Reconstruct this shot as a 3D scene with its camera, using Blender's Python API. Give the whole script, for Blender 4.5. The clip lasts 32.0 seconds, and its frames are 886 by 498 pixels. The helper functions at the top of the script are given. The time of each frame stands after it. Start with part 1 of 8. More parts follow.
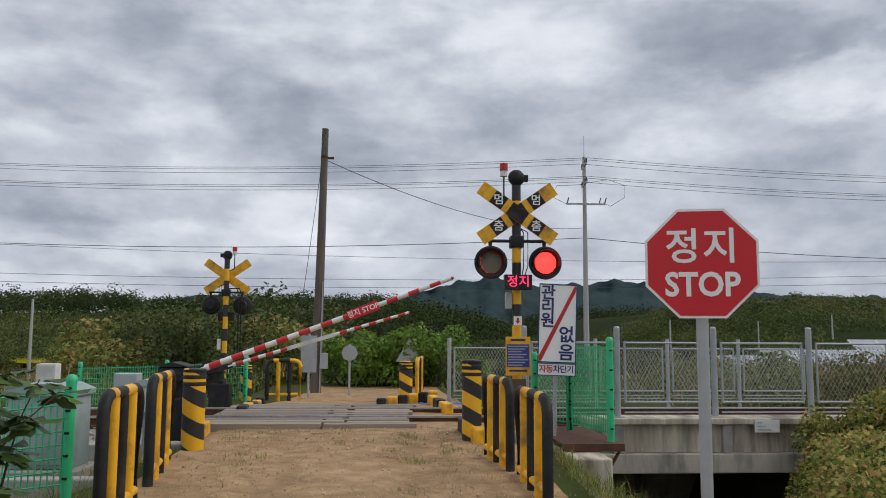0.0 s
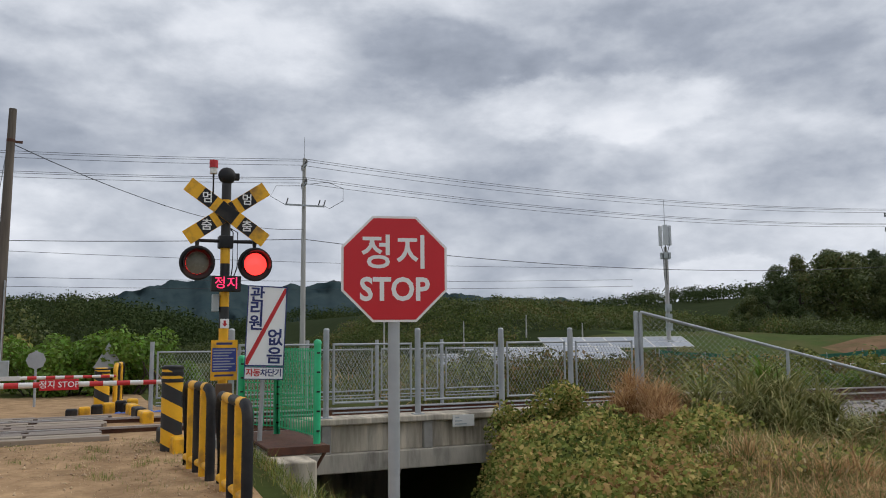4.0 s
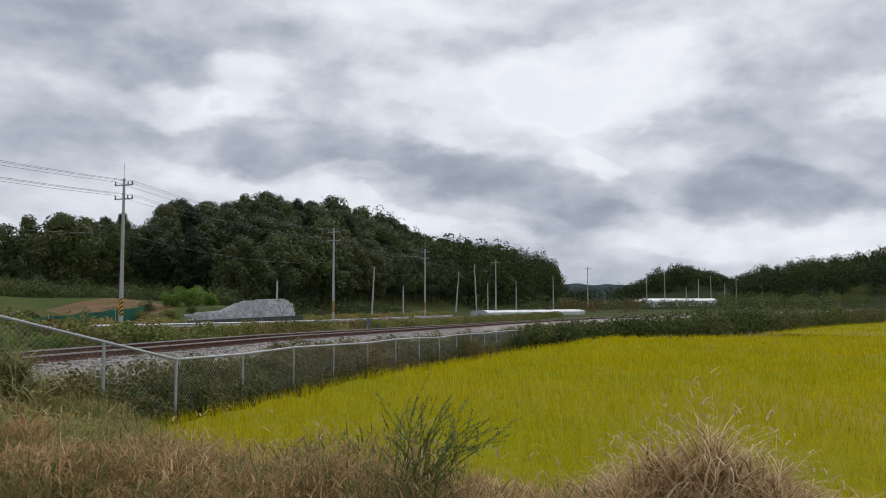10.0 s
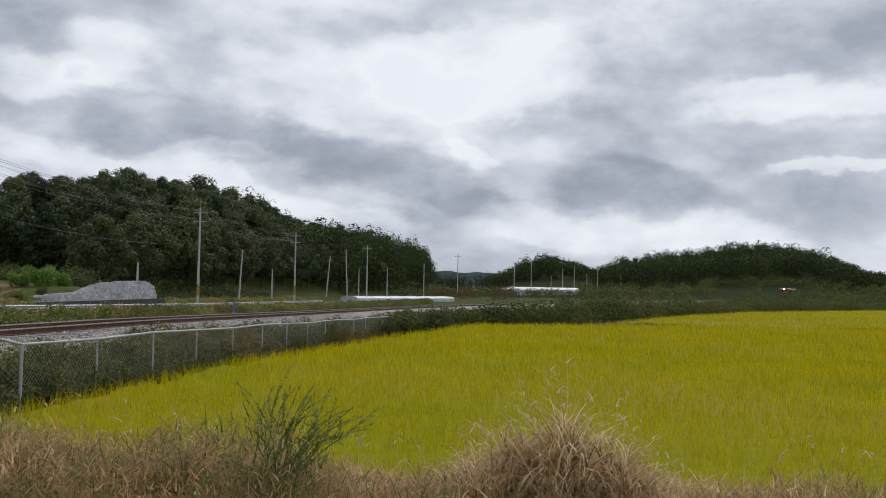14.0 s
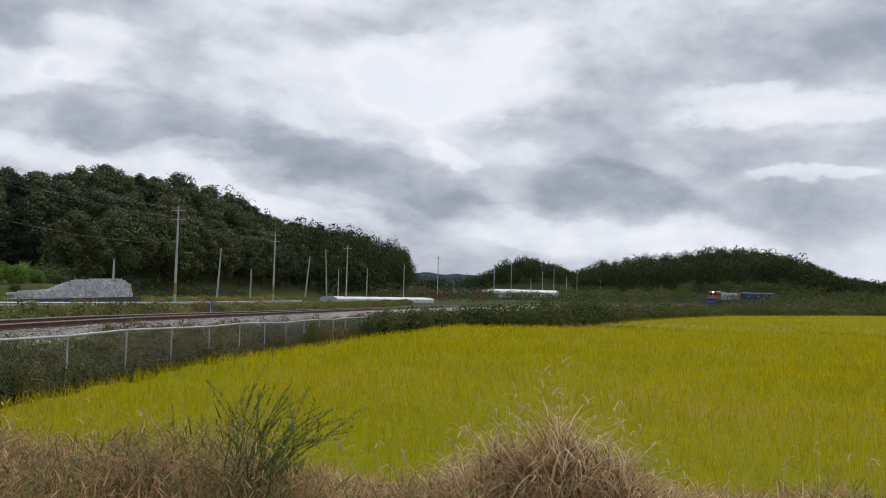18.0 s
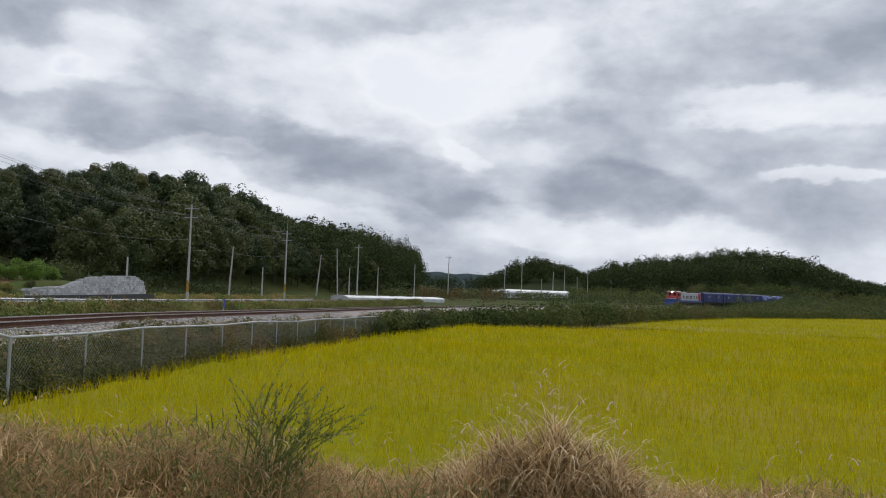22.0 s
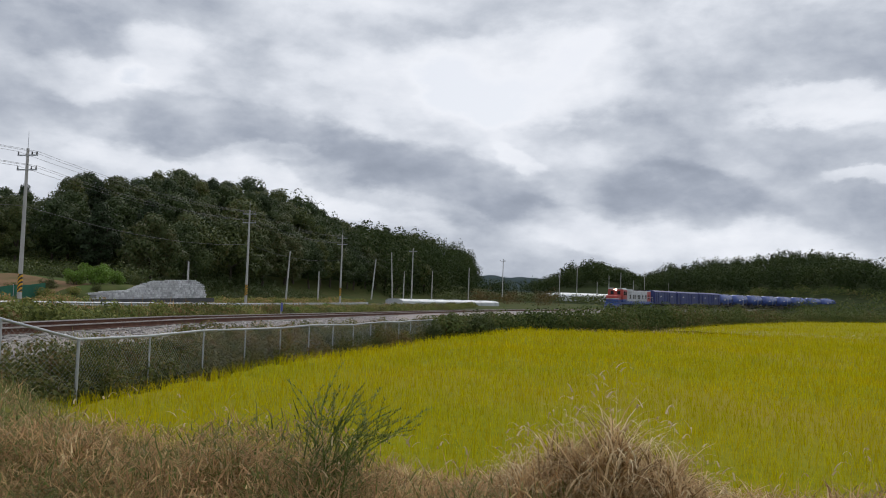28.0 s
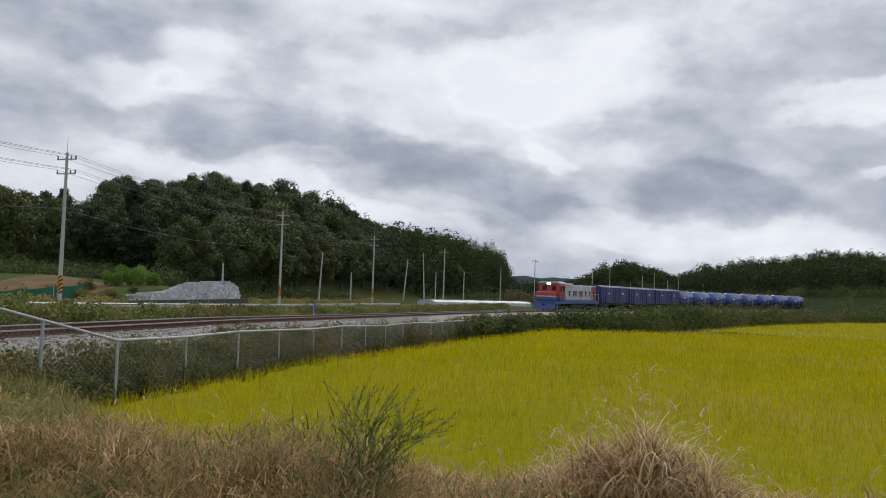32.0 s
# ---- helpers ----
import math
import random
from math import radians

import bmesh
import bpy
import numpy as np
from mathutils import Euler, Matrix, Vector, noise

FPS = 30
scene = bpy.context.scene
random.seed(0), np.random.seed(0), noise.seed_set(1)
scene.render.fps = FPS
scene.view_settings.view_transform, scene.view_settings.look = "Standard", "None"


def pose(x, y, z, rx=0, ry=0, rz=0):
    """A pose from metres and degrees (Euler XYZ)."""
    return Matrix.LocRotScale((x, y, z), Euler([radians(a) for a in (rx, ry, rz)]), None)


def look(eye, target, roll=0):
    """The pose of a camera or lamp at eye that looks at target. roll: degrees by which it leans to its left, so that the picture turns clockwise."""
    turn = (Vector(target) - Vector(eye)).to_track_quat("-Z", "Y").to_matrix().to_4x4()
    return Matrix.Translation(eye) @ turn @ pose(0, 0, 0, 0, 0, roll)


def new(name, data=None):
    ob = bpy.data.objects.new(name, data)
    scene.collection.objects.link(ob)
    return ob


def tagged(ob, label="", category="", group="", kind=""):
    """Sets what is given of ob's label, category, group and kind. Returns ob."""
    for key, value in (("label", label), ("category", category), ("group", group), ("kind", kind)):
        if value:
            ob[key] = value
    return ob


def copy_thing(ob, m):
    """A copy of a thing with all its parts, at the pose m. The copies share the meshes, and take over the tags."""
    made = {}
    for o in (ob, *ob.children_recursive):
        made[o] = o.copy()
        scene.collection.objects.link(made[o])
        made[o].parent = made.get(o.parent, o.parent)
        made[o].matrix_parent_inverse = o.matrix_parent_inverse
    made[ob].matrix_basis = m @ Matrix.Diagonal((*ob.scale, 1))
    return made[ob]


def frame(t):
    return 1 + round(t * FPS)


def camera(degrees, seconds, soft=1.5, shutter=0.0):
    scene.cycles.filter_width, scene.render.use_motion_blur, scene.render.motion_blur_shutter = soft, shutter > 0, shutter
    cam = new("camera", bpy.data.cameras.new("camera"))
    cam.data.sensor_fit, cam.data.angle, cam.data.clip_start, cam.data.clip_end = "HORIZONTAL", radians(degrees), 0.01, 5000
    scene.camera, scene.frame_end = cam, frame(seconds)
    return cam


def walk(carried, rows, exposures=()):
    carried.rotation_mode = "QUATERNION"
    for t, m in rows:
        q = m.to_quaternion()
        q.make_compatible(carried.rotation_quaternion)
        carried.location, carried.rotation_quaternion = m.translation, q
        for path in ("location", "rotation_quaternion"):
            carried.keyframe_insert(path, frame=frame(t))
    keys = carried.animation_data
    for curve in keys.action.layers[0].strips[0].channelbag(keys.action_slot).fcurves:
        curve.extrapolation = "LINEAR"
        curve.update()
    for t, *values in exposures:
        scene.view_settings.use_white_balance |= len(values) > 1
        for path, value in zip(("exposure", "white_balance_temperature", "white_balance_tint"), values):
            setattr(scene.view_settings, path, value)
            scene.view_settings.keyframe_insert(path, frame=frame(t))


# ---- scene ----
cam = camera(57.6, 32.0, 1.0)
PATH = [
    (0, (0.03, 0.019, 1.5), (0.161, 2.003, 1.719), 0.3),
    (0.5, (0.052, 0.049, 1.503), (0.19, 2.032, 1.722), 0.3),
    (1, (0.038, 0.039, 1.502), (0.185, 2.022, 1.722), 0.2),
    (1.5, (0.063, 0.015, 1.498), (0.25, 1.994, 1.718), 0.1),
    (2, (0.086, 0.006, 1.505), (0.438, 1.962, 1.726), -0.3),
    (2.5, (0.086, 0.005, 1.514), (0.543, 1.94, 1.734), -0.4),
    (4.5, (0.19, 0.034, 1.517), (1.123, 1.789, 1.738), -0.6),
    (5, (0.219, -0.115, 1.502), (1.301, 1.553, 1.722), -0.7),
    (5.5, (0.234, -0.064, 1.504), (1.47, 1.493, 1.721), -0.6),
    (6, (0.25, -0.086, 1.506), (1.581, 1.391, 1.722), -0.5),
    (6.5, (0.288, -0.105, 1.506), (1.698, 1.297, 1.724), -0.4),
    (7, (0.414, -0.081, 1.494), (1.924, 1.211, 1.714), -0.4),
    (7.5, (0.422, -0.089, 1.495), (2.026, 1.084, 1.716), -0.3),
    (8, (0.442, -0.097, 1.501), (2.134, 0.948, 1.703), -0.3),
    (8.5, (0.474, -0.11, 1.509), (2.246, 0.8, 1.688), -0.3),
    (9, (0.531, -0.12, 1.499), (2.361, 0.669, 1.675), -0.2),
    (9.5, (0.602, -0.122, 1.492), (2.484, 0.534, 1.656), -0.1),
    (10, (0.657, -0.129, 1.481), (2.58, 0.406, 1.603), -0.0),
    (10.5, (0.673, -0.131, 1.484), (2.621, 0.311, 1.598), 0.2),
    (11, (0.695, -0.133, 1.478), (2.655, 0.247, 1.591), 0.3),
    (11.5, (0.693, -0.141, 1.487), (2.667, 0.165, 1.596), 0.4),
    (12, (0.7, -0.146, 1.486), (2.68, 0.111, 1.596), 0.5),
    (12.5, (0.691, -0.149, 1.484), (2.675, 0.083, 1.58), 0.6),
    (13, (0.686, -0.157, 1.487), (2.672, 0.07, 1.577), 0.8),
    (13.5, (0.647, -0.16, 1.506), (2.632, 0.065, 1.595), 0.9),
    (15.5, (0.674, -0.164, 1.504), (2.658, 0.064, 1.598), 1.3),
    (16, (0.672, -0.167, 1.503), (2.657, 0.055, 1.597), 1.4),
    (16.5, (0.848, -0.129, 1.479), (2.838, 0.037, 1.573), 1.3),
    (17, (0.968, -0.095, 1.461), (2.959, 0.065, 1.556), 1.4),
    (17.5, (1.009, -0.078, 1.456), (3.0, 0.086, 1.552), 1.6),
    (18, (0.991, -0.076, 1.455), (2.981, 0.1, 1.55), 1.6),
    (18.5, (0.932, -0.083, 1.463), (2.921, 0.099, 1.558), 1.7),
    (19, (0.865, -0.098, 1.472), (2.855, 0.078, 1.568), 1.7),
    (19.5, (0.813, -0.105, 1.48), (2.803, 0.074, 1.575), 1.7),
    (20, (0.776, -0.116, 1.483), (2.765, 0.07, 1.579), 1.9),
    (20.5, (0.752, -0.12, 1.486), (2.741, 0.065, 1.582), 1.9),
    (21, (0.731, -0.124, 1.49), (2.719, 0.066, 1.586), 1.9),
    (21.5, (0.671, -0.134, 1.498), (2.66, 0.057, 1.595), 2.1),
    (22, (0.636, -0.139, 1.502), (2.624, 0.064, 1.595), 2.1),
    (22.5, (0.649, -0.137, 1.501), (2.636, 0.077, 1.593), 2.1),
    (23, (0.657, -0.127, 1.498), (2.642, 0.096, 1.592), 2.1),
    (23.5, (0.662, -0.125, 1.497), (2.646, 0.114, 1.59), 2.1),
    (24, (0.63, -0.132, 1.505), (2.611, 0.124, 1.597), 2.1),
    (24.5, (0.633, -0.134, 1.505), (2.612, 0.14, 1.597), 2.1),
    (25, (0.637, -0.134, 1.503), (2.613, 0.159, 1.596), 2.1),
    (25.5, (0.617, -0.139, 1.506), (2.592, 0.162, 1.599), 2.2),
    (27.5, (0.626, -0.133, 1.495), (2.596, 0.197, 1.591), 2.1),
    (28, (0.624, -0.133, 1.492), (2.593, 0.203, 1.589), 2.0),
    (28.5, (0.617, -0.134, 1.493), (2.586, 0.202, 1.59), 2.0),
    (29, (0.606, -0.138, 1.497), (2.574, 0.207, 1.592), 2.0),
    (29.5, (0.586, -0.139, 1.502), (2.553, 0.206, 1.597), 2.0),
    (30, (0.597, -0.14, 1.502), (2.564, 0.209, 1.595), 1.9),
    (30.5, (0.586, -0.144, 1.51), (2.552, 0.209, 1.605), 1.9),
    (31, (0.596, -0.137, 1.504), (2.558, 0.237, 1.601), 1.8),
    (31.5, (0.603, -0.132, 1.503), (2.561, 0.263, 1.6), 1.8),
    (32, (0.575, -0.133, 1.505), (2.53, 0.28, 1.601), 1.9),
]
walk(cam, [(t, look(eye, target, roll)) for t, eye, target, roll in PATH])

# ---- light ----
world = bpy.data.worlds.new("overcast_sky")
scene.world = world
world.use_nodes = True
SKY_GAIN = 1.0
# cloud masses, dark ones with a positive weight: azimuth, height, half length, half depth (degrees), slope, weight
CLOUDS_OVER_CROSSING = ((98, 12, 24, 16, 0, 0.55), (110.5, 15.5, 4.4, 2.0, 10, 0.7), (99.8, 15.8, 3.6, 2.8, 0, 0.55), (111.1, 7.1, 4.8, 1.2, 0, 0.5), (91.3, 11.9, 6.0, 1.6, 0, 0.3), (106.4, 20.0, 12.1, 2.4, 0, 0.2), (95.6, 21.7, 10.1, 1.6, 0, -0.35), (89.7, 17.4, 5.6, 2.4, 0, -0.4), (104.0, 6.3, 13.3, 1.6, 0, -0.5), (113.6, 11.2, 4.8, 1.6, 0, -0.35), (95.3, 8.6, 5.2, 1.6, 0, -0.45), (80.3, 19.7, 5.2, 2.4, 0, -0.2))
CLOUDS_OVER_BRIDGE = ((67.2, 19.9, 9.2, 3.0, 5, 1.1), (57.5, 18.3, 3.2, 1.6, 20, 0.5), (55.4, 15.9, 9.6, 2.0, 0, -0.75), (41.9, 17.6, 9.6, 2.8, 20, 0.62), (54.6, 11.8, 10.5, 1.4, 0, 0.3), (29.8, 14.9, 3.2, 2.0, 0, -0.55), (26.7, 10.5, 9.6, 1.6, 0, 0.15), (21.7, 8.6, 4.4, 0.8, 0, -0.5), (49.0, 3.8, 8.0, 1.2, 0, -0.6), (61.6, 4.6, 4.8, 0.8, 0, 0.3), (72.0, 12.9, 6.0, 1.6, 0, 0.3), (70.3, 4.5, 6.0, 1.0, 0, -0.3))
CLOUDS_OVER_WOOD = ((34.9, 15.2, 3.6, 2.4, 0, 0.5), (33.8, 12.9, 4.0, 1.6, 0, -0.6), (20.1, 17.6, 14.1, 1.8, 0, 0.5), (24.4, 10.4, 16.9, 2.0, 8, 0.8), (10.0, 8.0, 9.2, 1.8, 15, 0.8), (3.5, 5.7, 3.6, 1.4, 10, 0.5), (21.7, 6.4, 13.3, 1.2, 10, -0.6), (9.9, 3.0, 10.1, 1.6, 0, -0.3))
CLOUDS_OVER_RICE = ((3.6, 14.9, 8.8, 3.6, 0, -1.1), (5.2, 9.2, 1.6, 0.6, 20, -0.5), (-6.7, 6.8, 6.4, 2.0, 12, 1.1), (-3.6, 10.6, 4.8, 2.4, 25, 0.5), (-1.3, 4.1, 6.0, 1.6, 10, -0.6), (-13.0, 3.7, 6.0, 1.6, 0, -0.5), (-17.6, 12.9, 7.2, 1.4, 0, -0.75), (-11.6, 16.6, 11.3, 2.4, 0, 0.42), (-19.5, 5.9, 4.4, 1.6, 0, 0.2), (-14.5, 10.2, 6.0, 1.4, 10, 0.3), (-19.6, 7.7, 3.6, 0.7, 0, -0.7))


def build_sky():
    nt = world.node_tree
    N, L = nt.nodes, nt.links
    N.clear()
    out = N.new("ShaderNodeOutputWorld")
    bg_sky, bg_cloud = N.new("ShaderNodeBackground"), N.new("ShaderNodeBackground")
    mix = N.new("ShaderNodeMixShader")
    sky = N.new("ShaderNodeTexSky")
    sky.sky_type, sky.sun_disc = "NISHITA", False
    sky.sun_elevation, sky.sun_rotation = radians(38), radians(92)
    L.new(sky.outputs[0], bg_sky.inputs[0])
    bg_sky.inputs[1].default_value = 0.08
    co = N.new("ShaderNodeTexCoord")
    sep = N.new("ShaderNodeSeparateXYZ")
    L.new(co.outputs["Generated"], sep.inputs[0])

    def mth(op, a, b=None, c=None):
        n = N.new("ShaderNodeMath")
        n.operation = op
        for i, v in enumerate((a, b, c)):
            if v is None:
                continue
            if isinstance(v, (int, float)):
                n.inputs[i].default_value = v
            else:
                L.new(v, n.inputs[i])
        return n.outputs[0]

    az = mth("MULTIPLY", mth("ARCTAN2", sep.outputs[1], sep.outputs[0]), 57.2958)
    el = mth("MULTIPLY", mth("ARCSINE", sep.outputs[2]), 57.2958)
    comb = N.new("ShaderNodeCombineXYZ")
    L.new(sep.outputs[0], comb.inputs[0]), L.new(sep.outputs[1], comb.inputs[1]), L.new(mth("MULTIPLY", sep.outputs[2], 2.0), comb.inputs[2])

    def cloud(scale, detail, rough, off, dist=0.0):
        mp = N.new("ShaderNodeMapping")
        mp.inputs["Location"].default_value = off
        L.new(comb.outputs[0], mp.inputs[0])
        n = N.new("ShaderNodeTexNoise")
        n.inputs["Scale"].default_value = scale
        n.inputs["Detail"].default_value = detail
        n.inputs["Roughness"].default_value = rough
        n.inputs["Distortion"].default_value = dist
        L.new(mp.outputs[0], n.inputs["Vector"])
        return n.outputs[0]

    big = cloud(1.6, 2.0, 0.5, (3.1, 7.7, 0.0), 0.1)
    mid = cloud(4.2, 8.0, 0.55, (11.3, 2.9, 0.0), 0.1)
    above = cloud(4.2, 8.0, 0.55, (11.3, 2.9, 0.06), 0.1)
    fine = cloud(13.0, 8.0, 0.55, (5.0, 1.0, 4.0), 0.1)
    h = mth("ADD", mth("ADD", mth("ADD", mth("MULTIPLY", big, 0.2), mth("MULTIPLY", mid, 0.36)), mth("MULTIPLY", fine, 0.14)), 0.136)
    # billows are lighter on top and darker below
    h = mth("ADD", h, mth("MULTIPLY", mth("SUBTRACT", above, mid), 0.45))
    # ragged edges of the larger masses
    waz = mth("ADD", az, mth("MULTIPLY", mth("SUBTRACT", cloud(5.0, 6.0, 0.55, (1.0, 9.0, 2.0)), 0.5), 9.0))
    wel = mth("ADD", el, mth("MULTIPLY", mth("SUBTRACT", cloud(6.0, 7.0, 0.58, (7.0, 3.0, 6.0)), 0.5), 5.5))
    for a0, e0, hl, hd, slope, wgt in CLOUDS_OVER_CROSSING + CLOUDS_OVER_BRIDGE + CLOUDS_OVER_WOOD + CLOUDS_OVER_RICE:
        ct, st = math.cos(radians(slope)), math.sin(radians(slope))
        du, dv = mth("SUBTRACT", waz, a0), mth("SUBTRACT", wel, e0)
        u = mth("ADD", mth("MULTIPLY", du, ct / hl), mth("MULTIPLY", dv, st / hl))
        v = mth("ADD", mth("MULTIPLY", du, -st / hd), mth("MULTIPLY", dv, ct / hd))
        g = mth("EXPONENT", mth("MULTIPLY", mth("ADD", mth("MULTIPLY", u, u), mth("MULTIPLY", v, v)), -1.0))
        edge = N.new("ShaderNodeMapRange")
        edge.interpolation_type = "SMOOTHSTEP"
        edge.inputs["From Min"].default_value, edge.inputs["From Max"].default_value = 0.2, 0.6
        L.new(g, edge.inputs["Value"])
        h = mth("ADD", h, mth("MULTIPLY", edge.outputs[0], (0.064 if wgt > 0 else 0.1) * wgt))
    ramp = N.new("ShaderNodeValToRGB")
    e = ramp.color_ramp.elements
    e[0].position, e[0].color = 0.38, (0.865, 0.89, 0.95, 1)
    e[1].position, e[1].color = 0.68, (0.24, 0.275, 0.345, 1)
    for p, c in ((0.45, (0.735, 0.77, 0.84, 1)), (0.52, (0.535, 0.575, 0.65, 1)), (0.59, (0.365, 0.405, 0.485, 1))):
        el = ramp.color_ramp.elements.new(p)
        el.color = c
    L.new(h, ramp.inputs[0])
    L.new(ramp.outputs[0], bg_cloud.inputs[0])
    bg_cloud.inputs[1].default_value = SKY_GAIN
    gap = N.new("ShaderNodeMapRange")
    gap.inputs["From Min"].default_value, gap.inputs["From Max"].default_value = 0.345, 0.39
    gap.inputs["To Min"].default_value, gap.inputs["To Max"].default_value = 0.75, 1.0
    L.new(h, gap.inputs["Value"])
    L.new(gap.outputs[0], mix.inputs[0])
    L.new(bg_sky.outputs[0], mix.inputs[1])
    L.new(bg_cloud.outputs[0], mix.inputs[2])
    L.new(mix.outputs[0], out.inputs[0])


build_sky()
sun_data = bpy.data.lights.new("sun", "SUN")
sun_data.energy, sun_data.angle, sun_data.color = 1.25, radians(30), (1.0, 0.96, 0.9)
sun = new("sun", sun_data)
sun.matrix_world = look((60, -2, 60), (0, 0, 0))

# ---- mesh and material tools ----
RNG = np.random.default_rng(7)


class MB:
    """Collects vertices and faces of one mesh."""

    def __init__(self):
        self.v, self.f, self.m = [], [], []

    def add(self, v, f, mi=0):
        o = len(self.v)
        self.v += [tuple(p) for p in v]
        self.f += [tuple(i + o for i in q) for q in f]
        self.m += [mi] * len(f)
        return self

    def box(self, x0, x1, y0, y1, z0, z1, b=0.0, mi=0):
        if b <= 0:
            v = [(x, y, z) for z in (z0, z1) for y in (y0, y1) for x in (x0, x1)]
            return self.add(v, [(0, 2, 3, 1), (4, 5, 7, 6), (0, 1, 5, 4), (2, 6, 7, 3), (0, 4, 6, 2), (1, 3, 7, 5)], mi)
        bm = bmesh.new()
        bmesh.ops.create_cube(bm, size=1.0, matrix=Matrix.LocRotScale(((x0 + x1) / 2, (y0 + y1) / 2, (z0 + z1) / 2), None, (x1 - x0, y1 - y0, z1 - z0)))
        bmesh.ops.bevel(bm, geom=bm.edges[:], offset=b, segments=2, affect="EDGES", profile=0.5)
        self.add([p.co[:] for p in bm.verts], [[p.index for p in q.verts] for q in bm.faces], mi)
        bm.free()
        return self

    def cyl(self, p0, p1, r0, r1=None, n=12, mi=0, caps=True):
        r1 = r0 if r1 is None else r1
        p0, p1 = Vector(p0), Vector(p1)
        q = (p1 - p0).to_track_quat("Z", "Y")
        v = []
        for p, r in ((p0, r0), (p1, r1)):
            for i in range(n):
                a = 2 * math.pi * i / n
                v.append(p + q @ Vector((r * math.cos(a), r * math.sin(a), 0)))
        f = [(i, (i + 1) % n, n + (i + 1) % n, n + i) for i in range(n)]
        if caps:
            f += [tuple(range(n - 1, -1, -1)), tuple(range(n, 2 * n))]
        return self.add(v, f, mi)

    def tube(self, pts, r, n=6, mi=0, closed=False):
        pts = [Vector(p) for p in pts]
        rings = []
        k = len(pts)
        for i, p in enumerate(pts):
            a, b = (pts[i - 1], pts[(i + 1) % k]) if closed else (pts[max(i - 1, 0)], pts[min(i + 1, k - 1)])
            q = (b - a).to_track_quat("Z", "Y")
            rings.append([p + q @ Vector((r * math.cos(2 * math.pi * j / n), r * math.sin(2 * math.pi * j / n), 0)) for j in range(n)])
        v = [p for ring in rings for p in ring]
        f = []
        for i in range(k if closed else k - 1):
            o, o2 = i * n, ((i + 1) % k) * n
            f += [(o + j, o + (j + 1) % n, o2 + (j + 1) % n, o2 + j) for j in range(n)]
        if not closed:
            f += [tuple(range(n - 1, -1, -1)), tuple(range((k - 1) * n, k * n))]
        return self.add(v, f, mi)

    def prism(self, poly, y0, y1, mi=0):
        """A flat outline in x and z, drawn out from y0 to y1."""
        n = len(poly)
        v = [(x, y0, z) for x, z in poly] + [(x, y1, z) for x, z in poly]
        f = [tuple(range(n)), tuple(range(2 * n - 1, n - 1, -1))] + [(i, n + i, n + (i + 1) % n, (i + 1) % n) for i in range(n)]
        return self.add(v, f, mi)

    def lathe(self, prof, n=20, c=(0, 0, 0), axis="z", mi=0):
        v, k = [], len(prof)
        for i in range(n):
            a = 2 * math.pi * i / n
            for r, h in prof:
                x, y = r * math.cos(a), r * math.sin(a)
                p = (x, y, h) if axis == "z" else ((x, h, y) if axis == "y" else (h, x, y))
                v.append((p[0] + c[0], p[1] + c[1], p[2] + c[2]))
        f = [(i * k + j, ((i + 1) % n) * k + j, ((i + 1) % n) * k + j + 1, i * k + j + 1) for i in range(n) for j in range(k - 1)]
        return self.add(v, f, mi)

    def mesh(self, name="mesh", smooth=False):
        me = bpy.data.meshes.new(name)
        me.from_pydata(self.v, [], self.f)
        if any(self.m):
            me.polygons.foreach_set("material_index", self.m)
        if smooth:
            me.polygons.foreach_set("use_smooth", [True] * len(self.f))
            me.set_sharp_from_angle(angle=radians(40))
        me.update()
        return me


def quads(name, v, k=4, mi=None):
    """A mesh of separate faces with k corners each, from an array of corners."""
    v = np.asarray(v, np.float32).reshape(-1, 3)
    n = len(v) // k
    me = bpy.data.meshes.new(name)
    me.vertices.add(len(v)), me.loops.add(len(v)), me.polygons.add(n)
    me.vertices.foreach_set("co", v.ravel())
    me.loops.foreach_set("vertex_index", np.arange(len(v), dtype=np.int32))
    me.polygons.foreach_set("loop_start", np.arange(0, len(v), k, dtype=np.int32))
    if mi is not None:
        me.polygons.foreach_set("material_index", np.asarray(mi, np.int32))
    me.update(calc_edges=True)
    return me


def grid_mesh(name, v, faces, smooth=True):
    v, faces = np.asarray(v, np.float32), np.asarray(faces, np.int32)
    n, k = faces.shape
    me = bpy.data.meshes.new(name)
    me.vertices.add(len(v)), me.loops.add(n * k), me.polygons.add(n)
    me.vertices.foreach_set("co", v.ravel())
    me.loops.foreach_set("vertex_index", faces.ravel())
    me.polygons.foreach_set("loop_start", np.arange(0, n * k, k, dtype=np.int32))
    if smooth:
        me.polygons.foreach_set("use_smooth", np.ones(n, bool))
    me.update(calc_edges=True)
    return me


def part(name, mb, material, parent=None, label="", smooth=False, m=None):
    me = mb.mesh(name, smooth) if isinstance(mb, MB) else mb
    ob = new(name, me)
    mats = material if isinstance(material, (list, tuple)) else [material]
    if not me.materials:
        for x in mats:
            me.materials.append(x)
    if parent is not None:
        ob.parent = parent
    if m is not None:
        ob.matrix_basis = m
    return tagged(ob, label) if label else ob


def thing(name, m, label, category, group="", kind=""):
    ob = new(name)
    ob.empty_display_size = 0.2
    ob.matrix_basis = m
    return tagged(ob, label, category, group, kind)


def solo(name, mb, material, m, label, category, group="", kind="", smooth=False):
    ob = part(name, mb, material, None, "", smooth, m)
    return tagged(ob, label, category, group, kind)


